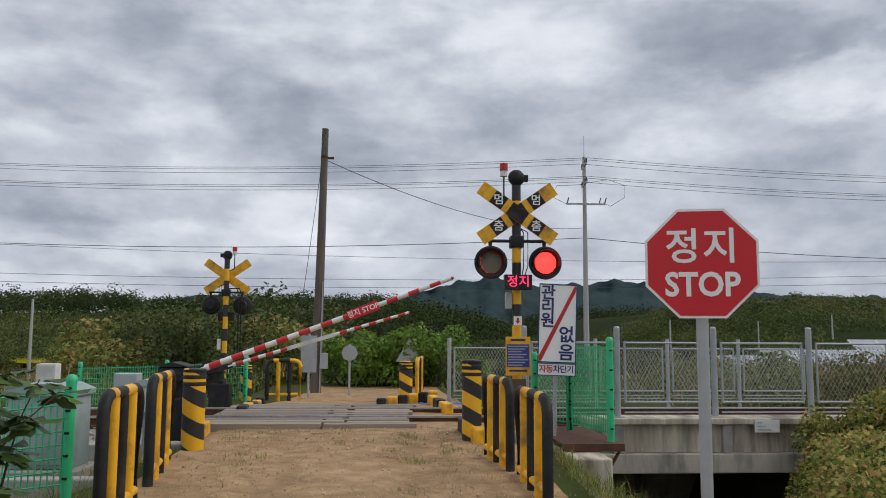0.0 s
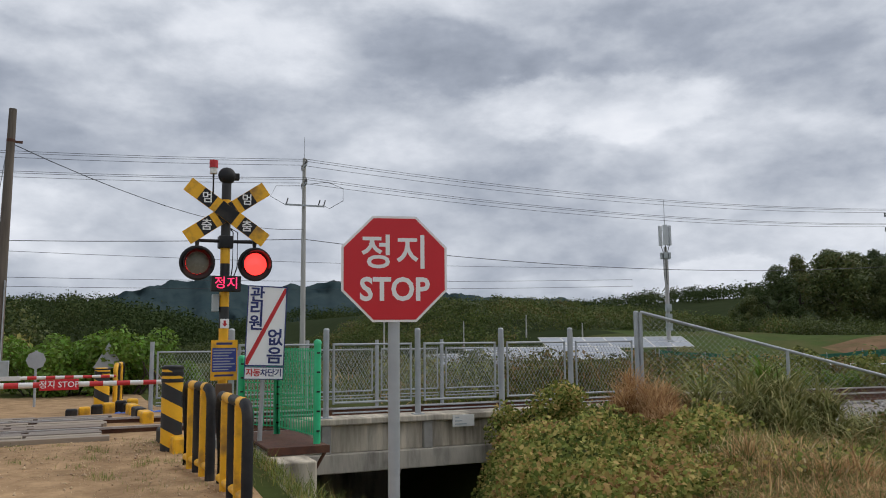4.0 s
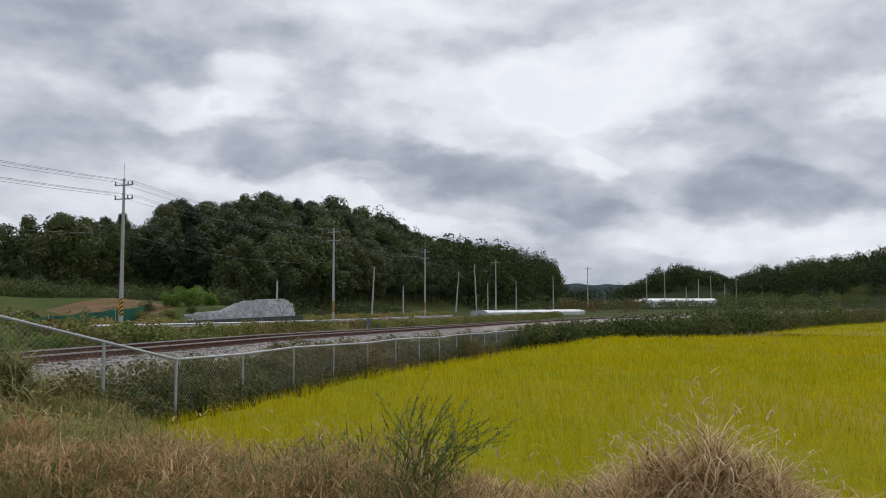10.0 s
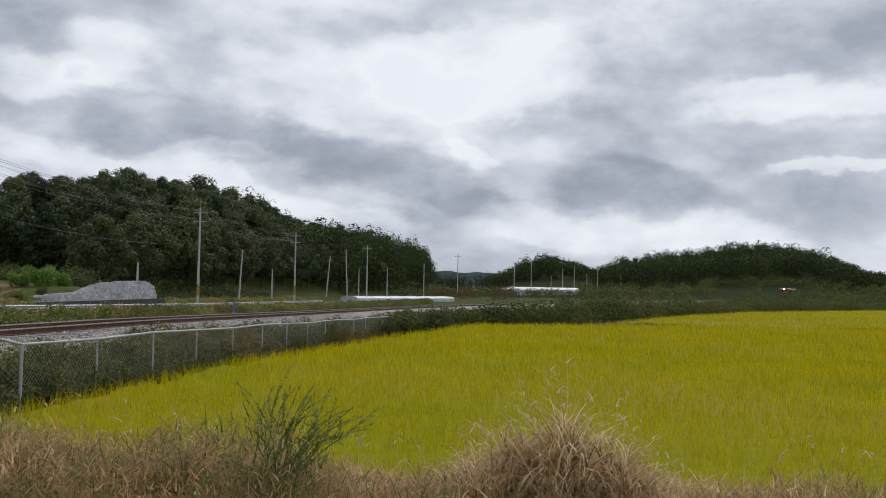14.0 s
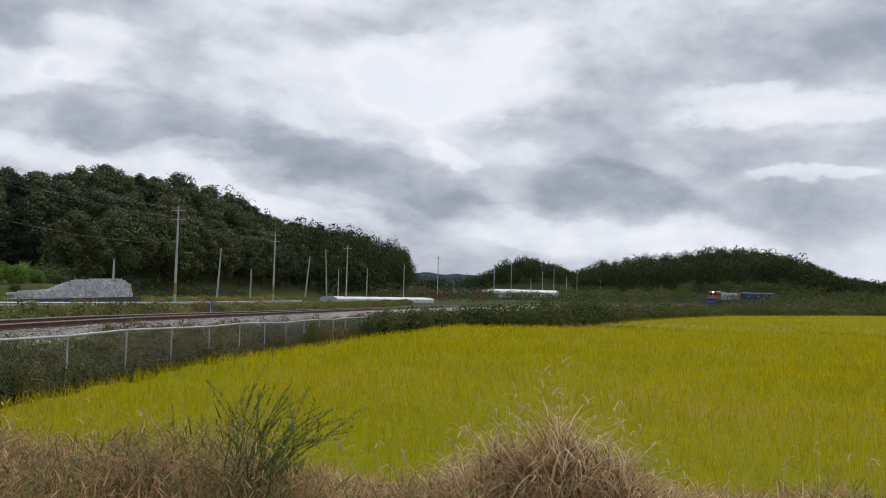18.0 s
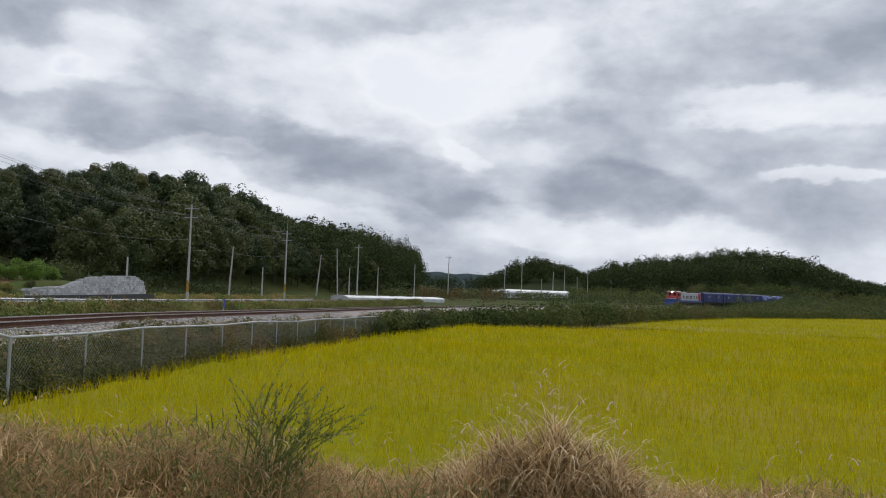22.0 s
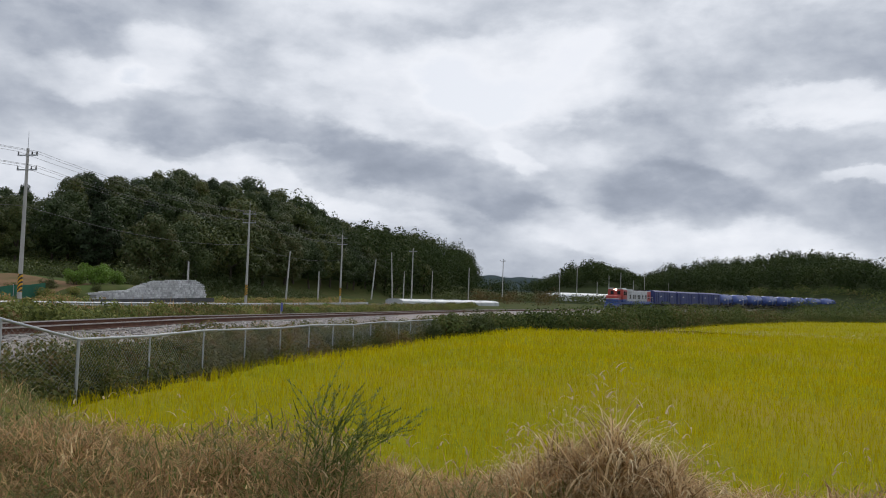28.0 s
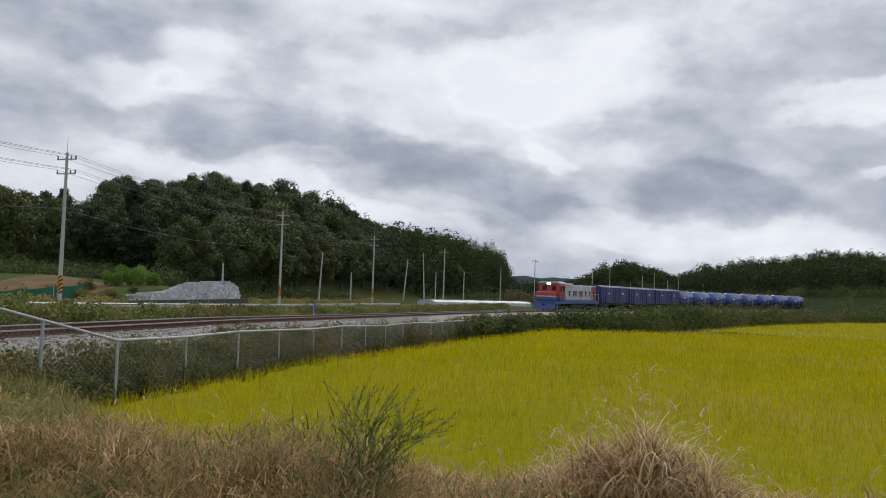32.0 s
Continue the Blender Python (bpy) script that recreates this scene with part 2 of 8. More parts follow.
def text_mesh(body, size, bold=0.0, extrude=0.002, align="CENTER", space=1.0, line=1.0):
    c = bpy.data.curves.new("lettering", "FONT")
    c.body, c.size, c.offset, c.extrude, c.align_x, c.align_y = body, size, bold, extrude, align, "CENTER"
    c.space_character, c.space_line, c.resolution_u = space, line, 3
    o = bpy.data.objects.new("lettering", c)
    scene.collection.objects.link(o)
    me = bpy.data.meshes.new_from_object(o.evaluated_get(bpy.context.evaluated_depsgraph_get()))
    bpy.data.objects.remove(o)
    return me


def mat(name, c1, c2=None, rough=0.7, scale=6.0, metal=0.0, bump=0.15, bscale=40.0, stain=None, sscale=0.8, vary=0.0, island=0.0, spec=0.5, sheen=0.0, stretch=(1, 1, 1), back=0.0, coords="Object"):
    """A surface in two tones broken by noise, with stains at a larger scale, fine relief and a share of random change from piece to piece."""
    m = bpy.data.materials.new(name)
    m.use_nodes = True
    nt = m.node_tree
    N, L = nt.nodes, nt.links
    bs = N["Principled BSDF"]
    c2 = c2 or tuple(v * 0.75 for v in c1)
    tc = N.new("ShaderNodeTexCoord")
    mp = N.new("ShaderNodeMapping")
    mp.inputs["Scale"].default_value = stretch
    L.new(tc.outputs[coords], mp.inputs[0])

    def noise_at(s, d=5.0):
        n = N.new("ShaderNodeTexNoise")
        n.inputs["Scale"].default_value, n.inputs["Detail"].default_value, n.inputs["Roughness"].default_value = s, d, 0.6
        L.new(mp.outputs[0], n.inputs["Vector"])
        return n.outputs[0]

    def mixed(fac, a, b, mode="MIX"):
        n = N.new("ShaderNodeMix")
        n.data_type, n.blend_type = "RGBA", mode
        for sock, v in ((n.inputs["Factor"], fac), (n.inputs["A"], a), (n.inputs["B"], b)):
            if isinstance(v, (int, float)):
                sock.default_value = v
            elif isinstance(v, tuple):
                sock.default_value = (*v, 1) if len(v) == 3 else v
            else:
                L.new(v, sock)
        return n.outputs["Result"]

    def ramped(v, lo, hi):
        n = N.new("ShaderNodeMapRange")
        n.inputs["From Min"].default_value, n.inputs["From Max"].default_value = lo, hi
        L.new(v, n.inputs["Value"])
        return n.outputs[0]

    col = mixed(ramped(noise_at(scale), 0.3, 0.7), c1, c2)
    if stain:
        col = mixed(ramped(noise_at(sscale, 8.0), 0.48, 0.72), col, stain)
    if vary or island:
        hsv = N.new("ShaderNodeHueSaturation")
        rnd = N.new("ShaderNodeObjectInfo").outputs["Random"] if vary else N.new("ShaderNodeNewGeometry").outputs["Random Per Island"]
        k = vary or island
        for sock, lo, hi in (("Value", 1 - k, 1 + k), ("Hue", 0.5 - 0.05 * k, 0.5 + 0.05 * k)):
            r = N.new("ShaderNodeMapRange")
            r.inputs["To Min"].default_value, r.inputs["To Max"].default_value = lo, hi
            L.new(rnd, r.inputs["Value"])
            L.new(r.outputs[0], hsv.inputs[sock])
        L.new(col, hsv.inputs["Color"])
        col = hsv.outputs[0]
    L.new(col, bs.inputs["Base Color"])
    rr = N.new("ShaderNodeMapRange")
    rr.inputs["To Min"].default_value, rr.inputs["To Max"].default_value = max(rough - 0.12, 0.03), min(rough + 0.12, 1.0)
    L.new(noise_at(scale * 2.3), rr.inputs["Value"])
    L.new(rr.outputs[0], bs.inputs["Roughness"])
    bs.inputs["Metallic"].default_value = metal
    bs.inputs["Specular IOR Level"].default_value = spec
    if bump:
        b = N.new("ShaderNodeBump")
        b.inputs["Strength"].default_value, b.inputs["Distance"].default_value = bump, 0.02
        L.new(noise_at(bscale, 6.0), b.inputs["Height"])
        L.new(b.outputs[0], bs.inputs["Normal"])
    if back:
        tr = N.new("ShaderNodeBsdfTranslucent")
        L.new(col, tr.inputs["Color"])
        mx = N.new("ShaderNodeMixShader")
        mx.inputs[0].default_value = back
        L.new(bs.outputs[0], mx.inputs[1]), L.new(tr.outputs[0], mx.inputs[2])
        L.new(mx.outputs[0], N["Material Output"].inputs[0])
    return m


def blend(name, stops, patch=0.6, share=0.45, rough=0.75, back=0.25, own=0.0, spec=0.2):
    """Leaves or stalks whose colour is drawn, one by one, from a row of tones that shifts from patch to patch."""
    m = bpy.data.materials.new(name)
    m.use_nodes = True
    N, L = m.node_tree.nodes, m.node_tree.links
    bs = N["Principled BSDF"]
    tc = N.new("ShaderNodeTexCoord")
    nz = N.new("ShaderNodeTexNoise")
    nz.inputs["Scale"].default_value, nz.inputs["Detail"].default_value, nz.inputs["Roughness"].default_value = patch, 4.0, 0.6
    L.new(tc.outputs["Object"], nz.inputs["Vector"])
    mr = N.new("ShaderNodeMapRange")
    mr.inputs["From Min"].default_value, mr.inputs["From Max"].default_value = 0.32, 0.68
    L.new(nz.outputs[0], mr.inputs["Value"])

    def scaled(sock, k):
        n = N.new("ShaderNodeMath")
        n.operation = "MULTIPLY"
        L.new(sock, n.inputs[0])
        n.inputs[1].default_value = k
        return n.outputs[0]

    def plus(a, b):
        n = N.new("ShaderNodeMath")
        L.new(a, n.inputs[0]), L.new(b, n.inputs[1])
        return n.outputs[0]

    f = plus(scaled(N.new("ShaderNodeNewGeometry").outputs["Random Per Island"], 1 - share - own), scaled(mr.outputs[0], share))
    if own:
        f = plus(f, scaled(N.new("ShaderNodeObjectInfo").outputs["Random"], own))
    rp = N.new("ShaderNodeValToRGB")
    e = rp.color_ramp.elements
    e[0].position, e[0].color = stops[0][0], (*stops[0][1], 1)
    e[1].position, e[1].color = stops[-1][0], (*stops[-1][1], 1)
    for pos, c in stops[1:-1]:
        e.new(pos).color = (*c, 1)
    L.new(f, rp.inputs[0])
    L.new(rp.outputs[0], bs.inputs["Base Color"])
    bs.inputs["Roughness"].default_value, bs.inputs["Specular IOR Level"].default_value = rough, spec
    tr = N.new("ShaderNodeBsdfTranslucent")
    L.new(rp.outputs[0], tr.inputs["Color"])
    mx = N.new("ShaderNodeMixShader")
    mx.inputs[0].default_value = back
    L.new(bs.outputs[0], mx.inputs[1]), L.new(tr.outputs[0], mx.inputs[2])
    L.new(mx.outputs[0], N["Material Output"].inputs[0])
    return m


def striped(name, c1, c2, period, slope, rough=0.5, axis=(0, 0, 1)):
    """Paint in slanting bands, chipped and dusty."""
    m = mat(name, c1, tuple(v * 0.85 for v in c1), rough, 9.0, bump=0.1)
    nt = m.node_tree
    N, L = nt.nodes, nt.links
    bs = N["Principled BSDF"]
    old = bs.inputs["Base Color"].links[0].from_socket
    tc = N.new("ShaderNodeTexCoord")
    dot = N.new("ShaderNodeVectorMath")
    dot.operation = "DOT_PRODUCT"
    dot.inputs[1].default_value = (slope[0], slope[1], 1.0) if axis == (0, 0, 1) else axis
    L.new(tc.outputs["Object"], dot.inputs[0])
    d = N.new("ShaderNodeMath")
    d.operation, d.inputs[1].default_value = "DIVIDE", period
    L.new(dot.outputs["Value"], d.inputs[0])
    fr = N.new("ShaderNodeMath")
    fr.operation = "FRACT"
    L.new(d.outputs[0], fr.inputs[0])
    gt = N.new("ShaderNodeMath")
    gt.operation, gt.inputs[1].default_value = "GREATER_THAN", 0.5
    L.new(fr.outputs[0], gt.inputs[0])
    mx = N.new("ShaderNodeMix")
    mx.data_type = "RGBA"
    L.new(gt.outputs[0], mx.inputs["Factor"])
    L.new(old, mx.inputs["A"])
    mx.inputs["B"].default_value = (*c2, 1)
    L.new(mx.outputs["Result"], bs.inputs["Base Color"])
    return m


def glow(name, c, strength):
    m = bpy.data.materials.new(name)
    m.use_nodes = True
    bs = m.node_tree.nodes["Principled BSDF"]
    bs.inputs["Base Color"].default_value = (*c, 1)
    bs.inputs["Emission Color"].default_value = (*c, 1)
    bs.inputs["Emission Strength"].default_value = strength
    bs.inputs["Roughness"].default_value = 0.25
    return m


M = dict(
    dirt=mat("packed_dirt", (0.50, 0.335, 0.19), (0.27, 0.172, 0.094), 0.95, 4.5, stain=(0.24, 0.155, 0.085), sscale=1.7, bump=1.0, bscale=11, spec=0.06),
    soil=mat("grassy_soil", (0.05, 0.07, 0.018), (0.08, 0.078, 0.028), 0.95, 0.5, stain=(0.04, 0.065, 0.017), sscale=0.1, bump=0.8, bscale=6, spec=0.04),
    ballast=mat("ballast", (0.36, 0.33, 0.31), (0.2, 0.18, 0.17), 0.9, 22, stain=(0.28, 0.2, 0.15), sscale=0.5, bump=1.0, bscale=30),
    stone=mat("ballast_stone", (0.42, 0.39, 0.37), (0.24, 0.22, 0.21), 0.9, 8, island=0.5, bump=0.3),
    rust=mat("rusty_steel", (0.115, 0.042, 0.022), (0.06, 0.026, 0.018), 0.85, 7, stain=(0.15, 0.075, 0.04), sscale=1.5, bump=0.3),
    shine=mat("worn_rail_head", (0.45, 0.42, 0.4), (0.3, 0.25, 0.22), 0.4, 9, metal=0.7, bump=0.05),
    concrete=mat("weathered_concrete", (0.60, 0.545, 0.46), (0.40, 0.36, 0.30), 0.9, 3.2, stain=(0.075, 0.07, 0.065), sscale=2.6, bump=0.35, bscale=25, stretch=(1, 1, 0.22)),
    concrete_pale=mat("pale_concrete", (0.43, 0.41, 0.38), (0.34, 0.32, 0.29), 0.9, 3, stain=(0.22, 0.2, 0.18), sscale=1.2, bump=0.3),
    pole=mat("concrete_pole", (0.46, 0.45, 0.43), (0.36, 0.35, 0.33), 0.85, 3, bump=0.1, stretch=(1, 1, 0.2)),
    oldwood=mat("grey_wood", (0.17, 0.14, 0.115), (0.09, 0.075, 0.06), 0.9, 9, bump=0.5, stretch=(1, 1, 0.08)),
    deck=mat("crossing_timber", (0.30, 0.255, 0.215), (0.17, 0.145, 0.125), 0.9, 8, stain=(0.36, 0.28, 0.2), sscale=0.9, bump=0.5, stretch=(0.08, 1, 1), vary=0.3),
    sleeper=mat("sleeper", (0.3, 0.28, 0.26), (0.2, 0.19, 0.17), 0.9, 6),
    galv=mat("galvanised_steel", (0.43, 0.45, 0.47), (0.33, 0.35, 0.37), 0.5, 5, metal=0.35, bump=0.08),
    wire=mat("galvanised_wire", (0.42, 0.44, 0.44), (0.33, 0.35, 0.35), 0.5, 5, metal=0.3, bump=0),
    greenwire=mat("green_coated_wire", (0.04, 0.55, 0.25), (0.03, 0.44, 0.19), 0.45, 6, bump=0.05),
    yellow=mat("yellow_paint", (0.88, 0.46, 0.012), (0.76, 0.38, 0.01), 0.5, 7, stain=(0.33, 0.17, 0.03), sscale=3.5, bump=0.12),
    black=mat("black_paint", (0.012, 0.012, 0.014), (0.022, 0.022, 0.024), 0.55, 7, stain=(0.05, 0.043, 0.036), sscale=3, bump=0.12, spec=0.25),
    red=mat("red_sheeting", (0.62, 0.010, 0.02), (0.56, 0.009, 0.018), 0.42, 2, bump=0.03),
    redpaint=mat("red_paint", (0.55, 0.02, 0.025), (0.42, 0.015, 0.02), 0.5, 6),
    white=mat("white_sheeting", (0.86, 0.86, 0.86), (0.8, 0.8, 0.8), 0.45, 2, bump=0.03),
    whitepaint=mat("white_paint", (0.72, 0.71, 0.68), (0.6, 0.59, 0.56), 0.55, 6, stain=(0.4, 0.37, 0.33), sscale=2),
    navy=mat("navy_lettering", (0.02, 0.03, 0.16), (0.02, 0.03, 0.13), 0.5, 3, bump=0),
    bluesign=mat("blue_sheeting", (0.03, 0.05, 0.28), (0.03, 0.05, 0.24), 0.5, 3, bump=0),
    greybox=mat("grey_enamel", (0.42, 0.45, 0.46), (0.34, 0.38, 0.39), 0.5, 3, stain=(0.25, 0.27, 0.25), sscale=1.6),
    cabinet=mat("pale_green_enamel", (0.33, 0.40, 0.40), (0.26, 0.33, 0.33), 0.55, 2.5, stain=(0.2, 0.25, 0.24), sscale=1.3),
    brown=mat("brown_enamel", (0.12, 0.07, 0.035), (0.09, 0.05, 0.03), 0.5, 6),
    rubber=mat("black_rubber", (0.02, 0.02, 0.02), (0.03, 0.03, 0.03), 0.8, 6),
    lens_dark=mat("unlit_lens", (0.17, 0.165, 0.13), (0.22, 0.21, 0.17), 0.25, 30, bump=0.4, bscale=120),
    lens_red=glow("lit_red_lens", (1.0, 0.035, 0.03), 2.6),
    led=glow("red_led", (1.0, 0.03, 0.12), 1.6),
    lamp_white=glow("white_headlight", (1.0, 0.93, 0.8), 9.0),
    tarp=mat("blue_tarpaulin", (0.02, 0.12, 0.5), (0.015, 0.08, 0.38), 0.4, 4, bump=0.4),
    rice=mat("ripening_rice", (0.535, 0.415, 0.004), (0.37, 0.355, 0.004), 0.7, 0.35, island=0.22, bump=0, back=0.42, spec=0.05),
    # darker than the blades, painting the shaded gaps between them
    ricebed=mat("shaded_rice_below", (0.28, 0.26, 0.004), (0.18, 0.195, 0.004), 0.9, 3.5, stain=(0.3, 0.24, 0.03), sscale=0.08, bump=0.9, bscale=12, spec=0.05),
    grass=mat("green_grass", (0.17, 0.21, 0.045), (0.11, 0.15, 0.035), 0.75, 1.2, island=0.45, bump=0, back=0.3, spec=0.25),
    leaf3=mat("fresh_leaf", (0.17, 0.27, 0.035), (0.11, 0.19, 0.025), 0.55, 0.6, island=0.4, bump=0, back=0.3, spec=0.35),
    tangle=blend("tangled_verge", ((0.1, (0.0798, 0.0969, 0.02964)), (0.28, (0.2052, 0.2109, 0.0627)), (0.40, (0.2736, 0.171, 0.0798)), (0.55, (0.5244, 0.3135, 0.1539)), (0.72, (0.6612, 0.4674, 0.228)), (0.92, (0.912, 0.7752, 0.456))), 0.8, 0.5, back=0.4),
    undergrass=blend("low_verge_green", ((0.15, (0.087, 0.131, 0.0319)), (0.45, (0.217, 0.275, 0.0725)), (0.65, (0.304, 0.304, 0.109)), (0.85, (0.522, 0.42, 0.203))), 0.7, 0.4, back=0.4),
    husk=blend("pale_seed_heads", ((0.1, (0.36, 0.26, 0.14)), (0.9, (0.68, 0.55, 0.34))), 2.0, 0.2, back=0.45),
    straw=blend("bleached_straw", ((0.08, (0.2, 0.13, 0.06)), (0.35, (0.55, 0.38, 0.2)), (0.65, (0.78, 0.60, 0.35)), (0.92, (0.92, 0.82, 0.58))), 2.0, 0.2, back=0.4),
    weed=blend("rank_weeds", ((0.12, (0.0789, 0.105, 0.0281)), (0.4, (0.176, 0.22, 0.0527)), (0.55, (0.299, 0.29, 0.0789)), (0.7, (0.351, 0.211, 0.0966)), (0.9, (0.597, 0.369, 0.176))), 0.35, 0.5),
    hedge=blend("hedge_leaves", ((0.15, (0.0414, 0.0621, 0.01656)), (0.45, (0.0828, 0.1173, 0.0276)), (0.65, (0.138, 0.1518, 0.0414)), (0.88, (0.1794, 0.1311, 0.0621))), 0.12, 0.5),
    creeper=blend("creeper_leaves", ((0.1, (0.04725, 0.06075, 0.01755)), (0.34, (0.1485, 0.189, 0.0405)), (0.52, (0.3375, 0.3375, 0.08775)), (0.68, (0.4995, 0.378, 0.135)), (0.8, (0.405, 0.2295, 0.0945)), (0.93, (0.2025, 0.1215, 0.054))), 0.9, 0.45, 0.75, 0.25, 0.0, 0.12),
    lush=blend("lineside_leaves", ((0.12, (0.06375, 0.08075, 0.0238)), (0.4, (0.1403, 0.17, 0.0425)), (0.65, (0.238, 0.2465, 0.068)), (0.9, (0.306, 0.2125, 0.102))), 0.22, 0.5),
    fenceweed=blend("lineside_weeds", ((0.12, (0.045, 0.06, 0.018)), (0.4, (0.10, 0.115, 0.03)), (0.6, (0.17, 0.15, 0.05)), (0.78, (0.2, 0.12, 0.055)), (0.92, (0.33, 0.22, 0.11))), 0.4, 0.55),
    mulberry=blend("mulberry_leaves", ((0.1, (0.035, 0.07, 0.018)), (0.5, (0.065, 0.12, 0.028)), (0.92, (0.13, 0.20, 0.045))), 1.5, 0.3, 0.45, 0.2, 0.0, 0.4),
    reedleaf=blend("long_reed_leaves", ((0.1, (0.10, 0.11, 0.035)), (0.4, (0.21, 0.22, 0.075)), (0.7, (0.36, 0.34, 0.14)), (0.92, (0.52, 0.43, 0.22))), 1.2, 0.35, back=0.3),
    featherweed=blend("fine_weed_leaves", ((0.1, (0.07, 0.095, 0.028)), (0.5, (0.15, 0.19, 0.05)), (0.9, (0.27, 0.27, 0.085))), 2.0, 0.3, back=0.35),
    rufous=blend("dried_orange_weed", ((0.1, (0.20, 0.10, 0.045)), (0.45, (0.46, 0.27, 0.12)), (0.9, (0.70, 0.50, 0.27))), 2.0, 0.3, back=0.4),
    woodleaf=blend("hill_tree_leaves", ((0.1, (0.02574, 0.04212, 0.01404)), (0.4, (0.04446, 0.0702, 0.01872)), (0.65, (0.0702, 0.0936, 0.02808)), (0.85, (0.09906, 0.09906, 0.0351)), (0.97, (0.1404, 0.09906, 0.0468))), 0.25, 0.2, 0.6, 0.2, 0.45, 0.3),
    brownleaf=blend("brown_autumn_leaves", ((0.1, (0.055, 0.05, 0.022)), (0.4, (0.11, 0.085, 0.035)), (0.7, (0.16, 0.105, 0.04)), (0.92, (0.12, 0.13, 0.04))), 0.2, 0.5),
    woodfar=blend("far_wood_leaves", ((0.1, (0.02751, 0.04444, 0.01481)), (0.5, (0.04232, 0.06348, 0.01904)), (0.9, (0.06983, 0.08464, 0.02751))), 0.09, 0.65, 0.7, 0.2, 0.0, 0.1),
    # floor colour darkened, so gaps between the crowns don't show bright ground
    forest=mat("darkened_forest_floor", (0.022, 0.032, 0.011), (0.03, 0.04, 0.014), 0.95, 0.3, bump=0.5, bscale=2, spec=0.02),
    olive=blend("olive_leaves", ((0.1, (0.036, 0.05, 0.015)), (0.4, (0.07, 0.095, 0.025)), (0.65, (0.115, 0.13, 0.036)), (0.9, (0.14, 0.11, 0.045))), 0.3, 0.35, 0.6, 0.25, 0.2, 0.3),
    pine=mat("pine_needles", (0.022, 0.036, 0.014), (0.032, 0.05, 0.018), 0.7, 0.5, island=0.4, bump=0, back=0.1, spec=0.25),
    streaked=mat("streaked_concrete", (0.74, 0.65, 0.52), (0.30, 0.26, 0.2), 0.9, 2.0, stain=(0.065, 0.056, 0.046), sscale=0.8, bump=0.35, bscale=25, stretch=(3.2, 1, 0.4)),
    pebble=mat("dusty_pebble", (0.56, 0.41, 0.26), (0.42, 0.29, 0.18), 0.95, 20, island=0.2, bump=0),
    bark=mat("bark", (0.085, 0.065, 0.05), (0.05, 0.04, 0.03), 0.95, 6, bump=0.6, stretch=(1, 1, 0.25)),
    # bluish base colour paints the haze of distance
    mountain=mat("hazed_wooded_slope", (0.028, 0.048, 0.055), (0.045, 0.066, 0.068), 0.95, 0.02, stain=(0.02, 0.037, 0.046), sscale=0.006, bump=1.0, bscale=0.06, spec=0.02),
    field=mat("green_field", (0.07, 0.10, 0.027), (0.052, 0.072, 0.02), 0.9, 0.4, stain=(0.115, 0.10, 0.042), sscale=0.12, bump=0.8, bscale=4, spec=0.04),
    asphalt=mat("asphalt", (0.07, 0.07, 0.072), (0.05, 0.05, 0.052), 0.9, 4, bump=0.3),
    block=mat("stone_block", (0.40, 0.40, 0.42), (0.24, 0.24, 0.255), 0.9, 3, stain=(0.2, 0.2, 0.2), sscale=0.6, vary=0.25, bump=0.5, bscale=12),
    blocks=mat("rough_stone_blocks", (0.60, 0.61, 0.61), (0.40, 0.40, 0.41), 0.9, 3, stain=(0.22, 0.22, 0.22), sscale=0.4, island=0.25, bump=0.5, bscale=12),
    film=mat("white_plastic_film", (0.62, 0.64, 0.65), (0.48, 0.50, 0.52), 0.4, 0.8, bump=0.2, bscale=3),
    # pale base colour stands in for the sky reflected in the panels
    solar=mat("sky_paled_solar_glass", (0.34, 0.36, 0.40), (0.28, 0.31, 0.36), 0.3, 0.5, bump=0),
    net=mat("green_net", (0.03, 0.17, 0.10), (0.02, 0.12, 0.08), 0.8, 2, bump=0.3, back=0.2),
    earth=mat("bare_earth", (0.22, 0.14, 0.08), (0.15, 0.095, 0.055), 0.95, 0.8, stain=(0.10, 0.10, 0.04), sscale=0.3, bump=0.8, bscale=5, spec=0.04),
    cable=mat("cable", (0.03, 0.03, 0.035), (0.04, 0.04, 0.045), 0.6, 3, bump=0),
    insul=mat("insulator", (0.12, 0.11, 0.11), (0.08, 0.08, 0.08), 0.4, 3, bump=0),
    loco_red=mat("locomotive_red", (0.42, 0.045, 0.035), (0.34, 0.035, 0.03), 0.45, 1.5, stain=(0.2, 0.05, 0.04), sscale=1.0),
    loco_blue=mat("locomotive_blue", (0.03, 0.08, 0.28), (0.025, 0.06, 0.22), 0.45, 1.5, stain=(0.06, 0.06, 0.1), sscale=1.0),
    loco_grey=mat("locomotive_pale_grey", (0.52, 0.53, 0.55), (0.4, 0.41, 0.43), 0.5, 1.5, stain=(0.25, 0.24, 0.23), sscale=0.9),
    wagon_blue=mat("wagon_blue", (0.025, 0.04, 0.17), (0.02, 0.033, 0.13), 0.5, 1.2, stain=(0.045, 0.045, 0.09), sscale=0.6),
    tank_blue=mat("tank_blue", (0.065, 0.105, 0.31), (0.05, 0.08, 0.25), 0.16, 1.2, stain=(0.05, 0.055, 0.12), sscale=0.6),
    under=mat("grimy_underframe", (0.03, 0.027, 0.025), (0.045, 0.04, 0.035), 0.9, 3),
    glass=mat("dark_glass", (0.02, 0.025, 0.03), (0.02, 0.025, 0.03), 0.08, 1, bump=0),
